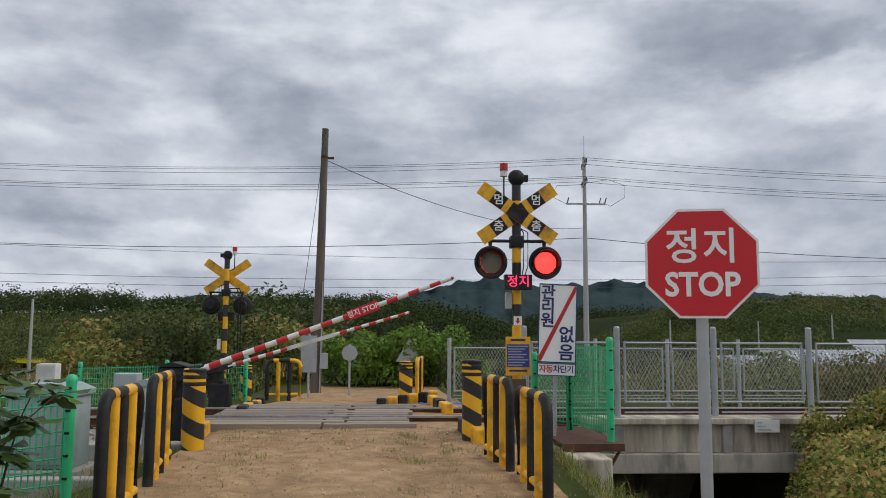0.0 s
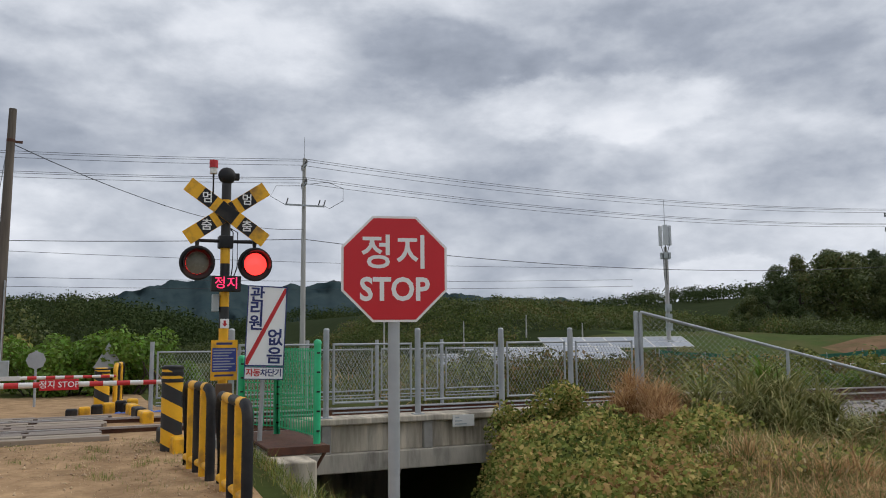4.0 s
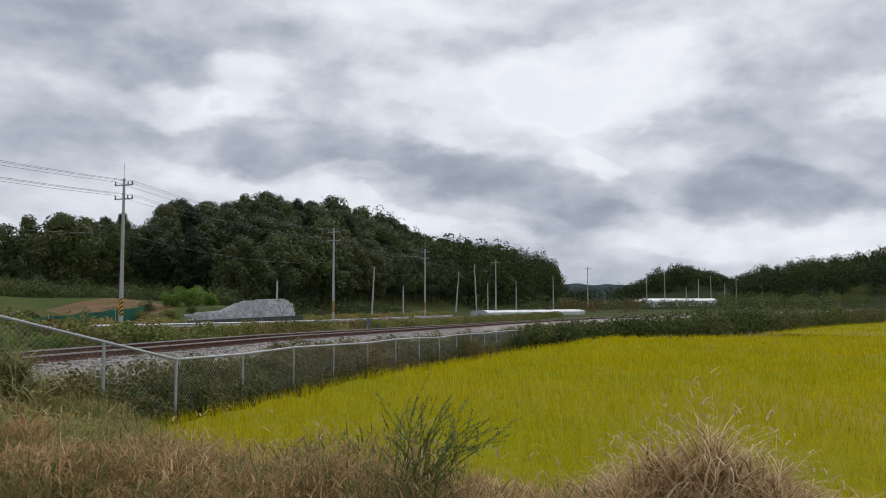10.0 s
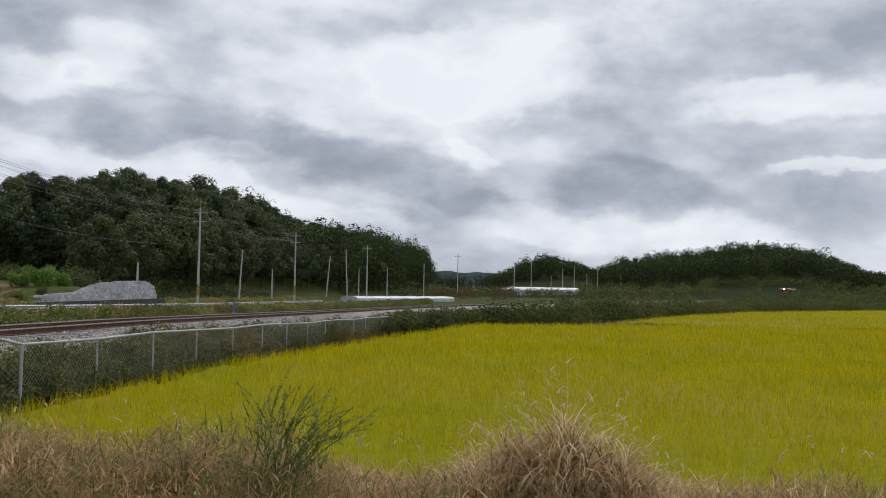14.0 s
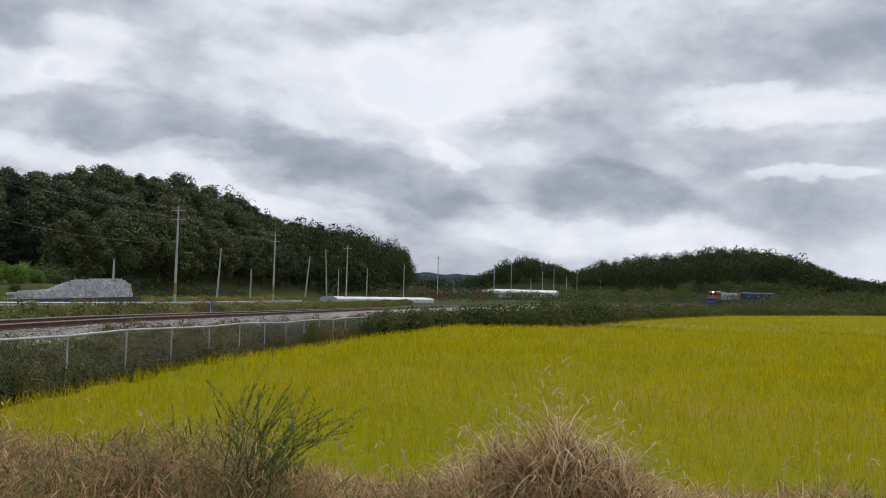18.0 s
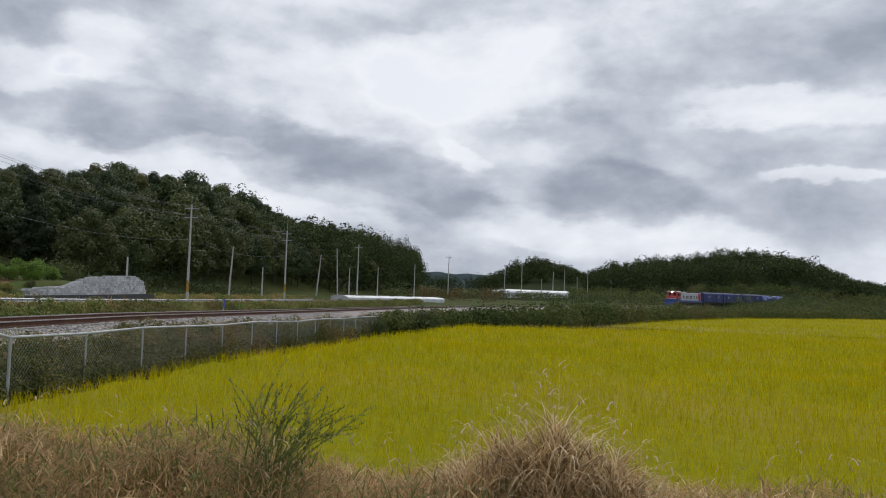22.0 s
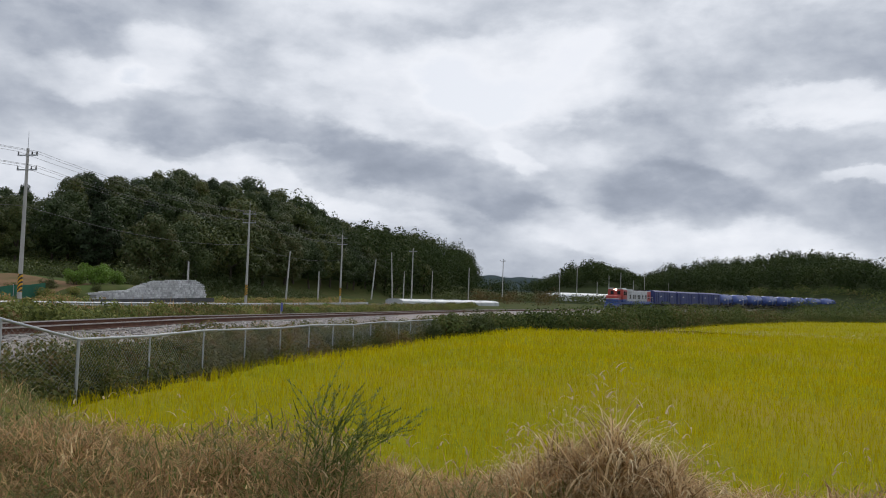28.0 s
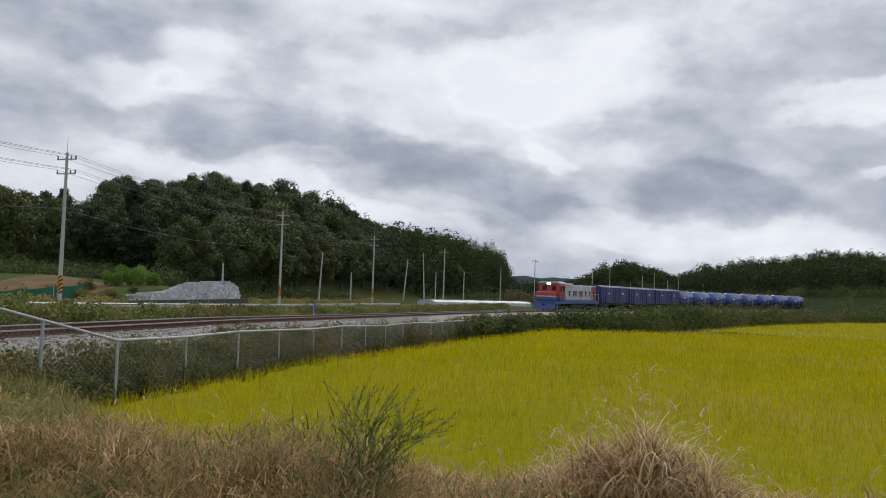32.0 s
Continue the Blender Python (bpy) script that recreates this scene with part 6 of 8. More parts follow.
def flasher(parent, x, z):
    """One warning lamp: dish, hood and a lens that turns its lit or its dark face forward."""
    lamp = part("lamp", MB().lathe([(0.0, 0.10), (0.09, 0.10), (0.12, 0.05), (0.2, 0.03), (0.222, 0.0), (0.222, -0.02), (0.2, -0.03), (0.155, -0.012)], 32, (x, -0.12, z), "y"), M["black"], parent, "black signal lamp dish", smooth=True)
    hood = MB()
    n, v, f = 18, [], []
    for i in range(n + 1):
        a = math.radians(-20 + 220 * i / n)
        for yy, rr in ((-0.13, 0.165), (-0.30, 0.172)):
            v.append((x + rr * math.cos(a), yy, z + rr * math.sin(a)))
            v.append((x + (rr + 0.006) * math.cos(a), yy, z + (rr + 0.006) * math.sin(a)))
    for i in range(n):
        o = i * 4
        f += [(o, o + 2, o + 6, o + 4), (o + 1, o + 5, o + 7, o + 3), (o + 2, o + 3, o + 7, o + 6), (o, o + 4, o + 5, o + 1)]
    part("hood", hood.add(v, f), M["black"], lamp)
    lens = MB().lathe([(0.0, -0.035), (0.08, -0.028), (0.145, -0.004)], 28, (0, 0, 0), "y", 0)
    lens.lathe([(0.145, 0.004), (0.08, 0.028), (0.0, 0.035)], 28, (0, 0, 0), "y", 1)
    le = part("lens", lens, [M["lens_red"], M["lens_dark"]], lamp, "red warning lens", smooth=True, m=pose(x, -0.145, z))
    return le


def crossing_signal(m, label, lit):
    s = thing("crossing_signal", m, label, "railway signal", "crossing signals")
    part("footing", MB().box(-0.22, 0.22, -0.22, 0.22, -0.4, 0.03, 0.02), M["concrete_pale"], s)
    part("mast", MB().cyl((0, 0, 0), (0, 0, 3.3), 0.062, 0.062, 16), M["yb_pole"], s, "yellow and black ringed mast", smooth=True)
    bell = part("bell", MB().lathe([(0.0, -0.09), (0.06, -0.085), (0.1, -0.05), (0.115, 0.0), (0.1, 0.05), (0.05, 0.07), (0.0, 0.075)], 20, (0, -0.02, 3.4), "y"), M["black"], s, "black alarm bell", smooth=True)
    part("bell_arm", MB().box(0.08, 0.16, -0.05, 0.03, 3.35, 3.44, 0.01), M["black"], bell)
    part("bell_neck", MB().cyl((0, 0, 3.28), (0, 0, 3.34), 0.05, 0.045, 12), M["black"], bell)
    part("beacon_stem", MB().tube([(-0.02, 0, 3.02), (-0.17, 0, 3.08), (-0.17, 0, 3.42)], 0.012, 8), M["black"], s)
    be = part("beacon", MB().cyl((-0.17, 0, 3.42), (-0.17, 0, 3.5), 0.05, 0.045, 14), M["whitepaint"], s, "white beacon base", smooth=True)
    part("beacon_glass", MB().cyl((-0.17, 0, 3.5), (-0.17, 0, 3.6), 0.055, 0.055, 14), M["redpaint"], be, "red beacon glass", smooth=True)
    # crossbuck: two slanting boards
    for sgn in (1, -1):
        a = 35 * sgn
        y = -0.085 if sgn > 0 else -0.1
        bd = part("crossbuck_board", MB().box(-0.61, 0.61, -0.005, 0.005, -0.098, 0.098, 0.002), M["yellow"], s, "yellow crossbuck board", m=pose(0, y, 2.9, 0, -a, 0))
        part("dark_middle", MB().box(-0.13, 0.13, -0.0085, -0.0055, -0.096, 0.096), M["black"], bd)
        for e, word in ((-0.31, "멈"), (0.31, "춤")) if lit else ():
            up = (e > 0) == (sgn > 0)
            part("dark_square", MB().box(e - 0.095, e + 0.095, -0.0085, -0.0055, -0.094, 0.094), M["black"], bd)
            t = text_mesh("멈" if up else "춤", 0.155, 0.002, 0.0006)
            part("lettering", t, M["white"], bd, "pale lettering", m=pose(e, -0.0095, 0, 0, a, 0) @ pose(0, 0, 0, 90, 0, 0) @ pose(0, 0, 0, 0, 0, 0))
    arm = part("lamp_arm", MB().cyl((-0.4, -0.03, 2.53), (0.4, -0.03, 2.53), 0.022, 0.022, 10).box(-0.09, 0.09, -0.09, 0.09, 2.44, 2.6, 0.01), M["black"], s, "black lamp bracket", smooth=True)
    for x in (-0.365, 0.365):
        part("hanger", MB().cyl((x, -0.06, 2.53), (x, -0.06, 2.43), 0.03, 0.02, 10), M["black"], arm, smooth=True)
        LENSES.append((flasher(s, x, 2.23), x, lit))
    for x in (0.1, 0.16):
        part("conduit", MB().tube([(0.05, 0.03, 2.72), (x, 0.03, 2.66), (x, 0.03, 2.2), (0.06, 0.03, 1.9), (0.07, 0.03, 0.6)], 0.008, 6), M["rubber"], s)
    pn = part("text_panel", MB().box(-0.185, 0.185, -0.16, -0.05, 1.87, 2.07, 0.008), M["black"], s, "black light-emitting text panel")
    if lit:
        t = text_mesh("정지", 0.165, 0.0, 0.0006, space=1.05)
        part("lettering", t, M["led"], pn, "glowing red lettering", m=upright(t, 0, -0.162, 1.97))
        ar = part("arrow_plate", MB().box(-0.055, 0.055, -0.085, -0.075, 1.4, 1.52, 0.002), M["white"], s, "small white plate with a red arrow")
        part("arrow", MB().prism([(-0.015, 1.50), (0.015, 1.50), (0.015, 1.46), (0.035, 1.46), (0.0, 1.42), (-0.035, 1.46), (-0.015, 1.46)], -0.088, -0.0852), M["redpaint"], ar)
        nt = part("notice_board", MB().box(-0.165, 0.165, -0.1, -0.085, 0.74, 1.25, 0.003), M["yellow"], s, "yellow and blue notice board")
        part("blue_field", MB().box(-0.15, 0.15, -0.103, -0.1005, 0.85, 1.15), M["bluesign"], nt)
        for i in range(8):
            part("writing_bar", MB().box(-0.135, 0.135 - 0.02 * (i * 7 % 5), -0.105, -0.1032, 1.115 - i * 0.035, 1.128 - i * 0.035), M["greybox"], nt)
        for i, w in enumerate((0.1, 0.12)):
            part("writing_bar", MB().box(-w, w, -0.1025, -0.1005, (1.19, 0.79)[i], (1.22, 0.815)[i]), M["navy"], nt)
        part("control_box", MB().box(-0.1, 0.1, -0.14, -0.06, 0.45, 0.7, 0.01), M["brown"], s, "brown control box")
        part("side_box", MB().box(-0.15, -0.07, -0.05, 0.08, 1.62, 1.84, 0.008), M["greybox"], s)
    else:
        part("junction_box", MB().box(0.08, 0.16, -0.05, 0.08, 1.2, 1.45, 0.008), M["whitepaint"], s)
        for x in (-0.3, -0.36):
            part("cable_loop", MB().tube([(-0.05, 0.02, 2.62), (x + 0.06, 0.02, 2.62), (x, 0.02, 2.5), (x, 0.02, 0.5)], 0.014, 8), M["black"], s)
    return s


crossing_signal(pose(1.735, 10.76, 0.27, 0, 0, 0), "yellow and black crossing signal with crossbuck, red lamps and text panel", True)
crossing_signal(pose(-3.78, 19.15, 0.0, 0, 0, 180), "yellow and black crossing signal with crossbuck seen from behind", False)


def build_board():
    b = thing("warning_board", pose(2.16, 10.42, 0.25, 0, 2.0, 0), "white warning board with blue letters and red stripe on a post", "sign board")
    part("post", MB().cyl((0, 0.03, -0.4), (0, 0.03, 1.8), 0.03, 0.03, 12), M["galv"], b, smooth=True)
    pl = part("board", MB().box(-0.245, 0.245, -0.02, 0.0, 0.94, 1.95, 0.004), M["white"], b, "white board")
    fr = MB()
    for x0, x1, z0, z1 in ((-0.245, 0.245, 1.94, 1.955), (-0.245, 0.245, 0.935, 0.95), (-0.25, -0.238, 0.935, 1.955), (0.238, 0.25, 0.935, 1.955)):
        fr.box(x0, x1, -0.025, -0.0195, z0, z1)
    part("rim", fr, M["navy"], pl)
    part("red_stripe", MB().prism([(-0.235, 0.955), (-0.235, 1.02), (0.215, 1.935), (0.235, 1.935), (0.235, 1.87), (-0.205, 0.955)], -0.0235, -0.0205), M["redpaint"], pl)
    for ch, x, z in (("관", -0.13, 1.83), ("리", -0.13, 1.65), ("원", -0.13, 1.47), ("없", 0.12, 1.29), ("음", 0.12, 1.06)):
        t = text_mesh(ch, 0.205 if x < 0 else 0.225, 0.005, 0.0006)
        part("lettering", t, M["navy"], pl, "bold blue lettering", m=upright(t, x, -0.0255, z))
    lo = part("lower_board", MB().box(-0.245, 0.245, -0.02, 0.0, 0.775, 0.925, 0.004), M["white"], b, "white lower board")
    fr = MB()
    for x0, x1, z0, z1 in ((-0.245, 0.245, 0.92, 0.93), (-0.245, 0.245, 0.77, 0.78), (-0.25, -0.24, 0.77, 0.93), (0.24, 0.25, 0.77, 0.93)):
        fr.box(x0, x1, -0.025, -0.0195, z0, z1)
    part("rim", fr, M["navy"], lo)
    for i, ch in enumerate("자동차단기"):
        t = text_mesh(ch, 0.105, 0.002, 0.0006)
        part("lettering", t, M["redpaint"] if i in (0, 1) else M["navy"], lo, m=upright(t, -0.18 + i * 0.09, -0.0255, 0.85))


build_board()
ARMS = []


def barrier(m, length, label, scale, plaque):
    """A barrier machine with its arm; the arm turns on the machine's shaft."""
    g = thing("barrier_gate", m, label, "barrier", "crossing barriers")
    part("pedestal", MB().box(-0.2, 0.2, -0.14, 0.22, -0.9, -0.3, 0.02), M["black"], g, "black steel pedestal")
    hs = part("housing", MB().box(-0.42, -0.02, 0.08, 0.5, -0.45, 0.1, 0.05), M["black"], g, "black machine housing", smooth=True)
    part("housing_lid", MB().prism([(-0.45, 0.1), (-0.22, 0.16), (0.01, 0.1)], 0.06, 0.52), M["rubber"], hs)
    for z in (-0.3, -0.1):
        part("bracket", MB().box(-0.02, 0.06, -0.04, 0.2, z, z + 0.05, 0.005), M["black"], g)
    arm = part("arm", MB().cyl((0.15, 0, 0), (length, 0, 0), 0.042 * scale, 0.028 * scale, 12), M["rw_arm"], g, "red and white banded barrier arm", smooth=True)
    part("arm_root", MB().box(-0.35, 0.25, -0.035, 0.035, -0.05, 0.05, 0.01), M["black"], arm)
    part("counterweight", MB().box(-0.55, -0.28, -0.07, 0.07, -0.12, 0.12, 0.015), M["black"], arm)
    if plaque:
        c = length * 0.66
        pl = part("plaque", MB().box(c - 0.215, c + 0.215, -0.05, -0.042, -0.065, 0.065, 0.003), M["red"], arm, "red stop plaque")
        t = text_mesh("정지 STOP", 0.098, 0.001, 0.0006)
        part("lettering", t, M["white"], pl, m=upright(t, c, -0.0515, 0.0))
    else:
        c = length * 0.5
        part("plaque", MB().box(c - 0.6, c + 0.4, -0.045, -0.037, -0.04, 0.04, 0.003), M["whitepaint"], arm, "white plaque")
    part("tip", MB().cyl((length, 0, 0), (length + 0.04, 0, 0), 0.028 * scale, 0.015 * scale, 10), M["redpaint"], arm)
    ARMS.append(arm)
    return g


barrier(pose(-2.62, 10.95, 1.0), 3.72, "lowering red and white barrier arm with a stop plaque", 1.0, True)
barrier(pose(-3.35, 16.72, 0.86), 3.95, "lowering red and white barrier arm beyond the rails", 0.95, False)


def build_left_side():
    c = thing("equipment_cabinet", pose(-3.5, 8.85, 0.15), "pale grey-green steel equipment cabinet with a rounded lid", "cabinet")
    part("body", MB().box(-0.33, 0.33, -0.25, 0.25, 0.0, 0.74, 0.025), M["cabinet"], c, smooth=True)
    part("lid", MB().prism([(-0.36, 0.74), (-0.36, 0.79), (-0.2, 0.86), (0.2, 0.86), (0.36, 0.79), (0.36, 0.74)], -0.28, 0.28), M["cabinet"], c, "curved overhanging lid")
    part("door", MB().box(-0.29, 0.29, -0.262, -0.252, 0.05, 0.7, 0.004), M["cabinet"], c)
    part("latch", MB().box(0.2, 0.24, -0.275, -0.262, 0.35, 0.45, 0.004), M["galv"], c)
    part("plinth", MB().box(-0.42, 0.42, -0.35, 0.35, -0.45, 0.0, 0.02), M["concrete_pale"], c)
    b = thing("relay_box", pose(-2.62, 9.25, 0.12), "white relay box with a sloping lid on a stand", "relay box")
    part("body", MB().box(-0.17, 0.17, -0.14, 0.14, 0.55, 0.84, 0.012), M["whitepaint"], b)
    part("lid", MB().prism([(-0.2, 0.84), (-0.2, 0.87), (0.0, 0.915), (0.2, 0.87), (0.2, 0.84)], -0.17, 0.17), M["greybox"], b)
    part("stand", MB().cyl((0, 0, -0.4), (0, 0, 0.55), 0.05, 0.05, 10), M["galv"], b)
    s = thing("switch_box", pose(-3.0, 9.75, 0.05), "small pale grey switch box on a post", "switch box")
    part("body", MB().box(-0.13, 0.13, -0.1, 0.1, 0.75, 1.02, 0.01), M["greybox"], s)
    part("post", MB().cyl((0, 0, -0.4), (0, 0, 0.75), 0.035, 0.035, 10), M["galv"], s)
    k = thing("meter_box", pose(-4.25, 10.6, -0.1), "small beige meter box on a short post", "meter box")
    part("body", MB().box(-0.12, 0.12, -0.09, 0.09, 0.95, 1.25, 0.01), M["whitepaint"], k)
    part("post", MB().cyl((0, 0, -0.4), (0, 0, 0.95), 0.03, 0.03, 8), M["rust"], k)
    solo("cable_trough", MB().box(-1.0, 0.4, -0.16, 0.16, -0.1, 0.12, 0.02), M["concrete_pale"], pose(-2.9, 10.6, 0.05), "pale concrete cable trough beside the ballast", "cable trough")
    solo("kerb", MB().box(-2.5, 0.3, -0.09, 0.09, -0.2, 0.08, 0.02), M["concrete_pale"], pose(-2.75, 8.1, 0.08), "pale concrete kerb under the fence", "kerb", kind="structure")


build_left_side()


def build_far_side():
    # blue sheet heap beside the rails
    rng = np.random.default_rng(3)
    mb = MB()
    for i in range(7):
        w = rng.uniform(0.1, 0.18)
        mb.lathe([(0, 0.1 + rng.uniform(0, 0.06)), (w * 0.5, 0.1), (w, 0.04), (w * 1.15, 0.0)], 9, (-0.42 + i * 0.14, rng.normal() * 0.05, 0))
    solo("tarpaulin", mb, M["tarp"], pose(1.1, 16.15, 0.12), "crumpled blue plastic tarpaulin on the ground", "tarpaulin", smooth=True)
    s = thing("road_sign_back", pose(-2.0, 20.9, h(-2.0, 20.9)), "back of a rectangular grey road sign", "road sign")
    part("post", MB().cyl((0, 0, -0.3), (0, 0, 1.6), 0.03, 0.03, 10), M["galv"], s)
    part("plate", MB().box(-0.2, 0.2, -0.03, -0.02, 0.62, 1.55, 0.003), M["galv"], s)
    s = thing("road_sign_back", pose(-1.02, 22, h(-1, 22)), "back of a round grey road sign", "road sign")
    part("post", MB().cyl((0, 0, -0.3), (0, 0, 1.35), 0.03, 0.03, 10), M["galv"], s)
    part("plate", MB().cyl((0, -0.03, 1.12), (0, -0.02, 1.12), 0.22, 0.22, 8), M["galv"], s)
    for x, y, z in ((0.68, 26, 0.0), (1.74, 30, 0.0)):
        s = thing("triangle_sign_back", pose(x, y, h(x, y)), "back of a triangular grey warning sign", "road sign", "triangular sign backs")
        part("post", MB().cyl((0, 0, -0.3), (0, 0, 1.3), 0.03, 0.03, 8), M["galv"], s)
        part("plate", MB().prism([(-0.42, 0.85), (0.42, 0.85), (0.0, 1.6)], -0.03, -0.02), M["galv"], s)


build_far_side()

# ---- poles and wires ----
WIRES = []


def sag(a, b, drop, n=14):
    a, b = Vector(a), Vector(b)
    return [a.lerp(b, i / n) - Vector((0, 0, 4 * drop * (i / n) * (1 - i / n))) for i in range(n + 1)]


def wire(a, b, drop=0.6, r=0.011, label="thin dark overhead wire between utility poles"):
    solo("overhead_wire", MB().tube(sag(a, b, drop), r, 4), M["cable"], pose(0, 0, 0), label, "wire", "overhead wires")


def utility_pole(x, y, z, hgt, label, arms=((0, 0), ), turn=0.0, lean=(0.0, 0.0), sleeve=True, spike=0.9, r=0.17):
    p = thing("utility_pole", pose(x, y, z, lean[0], lean[1], turn), label, "utility pole", "utility poles")
    part("shaft", MB().cyl((0, 0, -0.5), (0, 0, hgt), r, r * 0.55, 12), M["pole"], p, "tapered concrete shaft", smooth=True)
    if spike:
        part("lightning_rod", MB().cyl((0, 0, hgt), (0, 0, hgt + spike), 0.02, 0.012, 6), M["galv"], p)
    for dz, half in arms:
        if not half:
            continue
        a = part("crossarm", MB().box(-half, half, -0.04, 0.04, hgt - dz - 0.045, hgt - dz + 0.045), M["galv"], p, "steel crossarm")
        for q in (-half + 0.06, -half * 0.45, half - 0.06):
            part("insulator", MB().lathe([(0.0, 0.0), (0.05, 0.0), (0.06, 0.08), (0.035, 0.1), (0.055, 0.18), (0.03, 0.22), (0, 0.23)], 8, (q, 0, hgt - dz + 0.045)), M["insul"], a)
    if sleeve:
        part("marker_sleeve", MB().cyl((0, 0, 0.6), (0, 0, 1.9), r * 1.02, r * 0.96, 12, caps=False), M["yb_fine"], p, "yellow and black marker sleeve", smooth=True)
    return p


def build_poles():
    # the line along the road
    line = [(10.8, 43.7, -0.4, 12.0), (52.2, 39.1, -0.43, 10.9), (92.15, 39.25, -0.8, 10.9), (126.9, 38.05, -0.95, 10.5)]
    ar = ((0.5, 0.85), (1.55, 0.85))
    for i, (x, y, z, hh) in enumerate(line):
        utility_pole(x, y, z, hh, "tall grey concrete utility pole with two crossarms beside the road", ar, turn=85, sleeve=i > 0, spike=1.2)
    west = (-42.0, 52.0, 0.0, 13.2)
    utility_pole(*west, "tall grey concrete utility pole with two crossarms beside the road", ar, turn=85)
    chain = [west] + line
    for (xa, ya, za, ha), (xb, yb, zb, hb) in zip(chain, chain[1:]):
        for dz in (0.32, 1.35):
            for o in (-0.8, -0.3, 0.8):
                wire((xa, ya + o, za + ha - dz + 0.1), (xb, yb + o, zb + hb - dz + 0.1), 0.7 if xa > 0 else 0.9)
        wire((xa, ya, za + ha * 0.62), (xb, yb, zb + hb * 0.62), 0.9, 0.018, "thick dark communication cable between utility poles")
    # transformer arm and slack loops on the pole nearest the crossing
    x, y, z, hh = line[0]
    t = thing("pole_bracket", pose(x, y, z), "long steel side arm and drooping jumper cables on the utility pole", "bracket")
    part("side_arm", MB().box(-1.1, 1.1, -0.3, -0.22, hh - 2.75, hh - 2.66), M["galv"], t)
    for q in (-1.05, 0.75, 1.05):
        part("fuse_holder", MB().cyl((q, -0.26, hh - 2.7), (q + 0.1, -0.26, hh - 2.35), 0.035, 0.035, 6), M["insul"], t)
    part("jumper_cable", MB().tube([(0.1, -0.2, hh - 1.5), (1.3, -0.2, hh - 1.3), (2.2, -0.2, hh - 1.6), (2.2, -0.2, hh - 2.3), (1.4, -0.2, hh - 2.8), (1.0, -0.2, hh - 2.6)], 0.014, 5), M["cable"], t)
    part("jumper_cable", MB().tube([(-0.1, -0.2, hh - 1.6), (-1.6, -0.2, hh - 1.7), (-1.9, -0.2, hh - 2.3), (-1.1, -0.2, hh - 2.7)], 0.014, 5), M["cable"], t)
    # weathered wooden pole behind the crossing
    w = thing("wooden_pole", pose(-2.05, 23.6, -0.1, 0, 0.9, 0), "old grey weathered wooden pole with a meter box", "wooden pole")
    part("shaft", MB().cyl((0, 0, -0.4), (0, 0, 7.75), 0.16, 0.095, 14), M["oldwood"], w, "cracked wooden shaft", smooth=True)
    part("band", MB().cyl((0, 0, 6.85), (0, 0, 6.93), 0.108, 0.106, 12), M["rust"], w)
    part("hook", MB().box(-0.05, 0.28, -0.03, 0.03, 6.84, 6.9), M["rust"], w)
    part("meter_box", MB().box(0.1, 0.32, -0.2, -0.02, 0.7, 1.15, 0.015), M["greybox"], w, "pale grey meter box")
    part("conduit", MB().cyl((0.12, -0.14, -0.2), (0.1, -0.12, 3.2), 0.018, 0.018, 6), M["galv"], w)
    wire((-2.0, 23.6, 6.75), (10.8, 43.7, 7.6), 0.7, 0.012)
    wire((-2.0, 23.6, 6.75), (-2.75, 23.3, 0.1), 0.05, 0.008, "steel stay wire of the wooden pole")
    # telecommunication mast
    a = thing("antenna_mast", pose(44.3, 54.35, -0.6), "slender telecom mast with white panel antennas", "antenna mast")
    part("shaft", MB().cyl((0, 0, -0.5), (0, 0, 9.6), 0.2, 0.13, 12), M["pole"], a, smooth=True)
    part("rod", MB().cyl((0, 0, 9.6), (0, 0, 13.6), 0.04, 0.02, 6), M["galv"], a)
    for i in range(3):
        g = math.radians(-125 + 120 * i)
        x, y = 0.42 * math.cos(g), 0.42 * math.sin(g)
        pn = part("panel_antenna", MB().box(-0.2, 0.2, -0.09, 0.09, -0.85, 0.85, 0.03), M["film"], a, "white panel antenna", m=pose(x, y, 10.6, 0, 0, math.degrees(g) + 90))
        part("bracket", MB().cyl((0, 0.08, 0.4), (0, 0.4, 0.4), 0.03, 0.03, 6), M["galv"], pn)
        part("radio_unit", MB().box(-0.16, 0.16, -0.1, 0.1, 0, 0.55, 0.02), M["greybox"], a, m=pose(x * 0.75, y * 0.75, 8.6, 0, 0, math.degrees(g) + 90))
        part("feeder", MB().tube([(x * 0.9, y * 0.9, 9.7), (x * 0.5, y * 0.5, 9.2), (x * 0.45, y * 0.45, 7.2), (0.2, 0, 4)], 0.03, 5), M["cable"], a)
    for z in (1.2, 2.6, 3.4, 4.2):
        part("equipment_box", MB().box(-0.4, 0.1, -0.45, -0.15, z, z + 0.6, 0.02), M["greybox"], a)
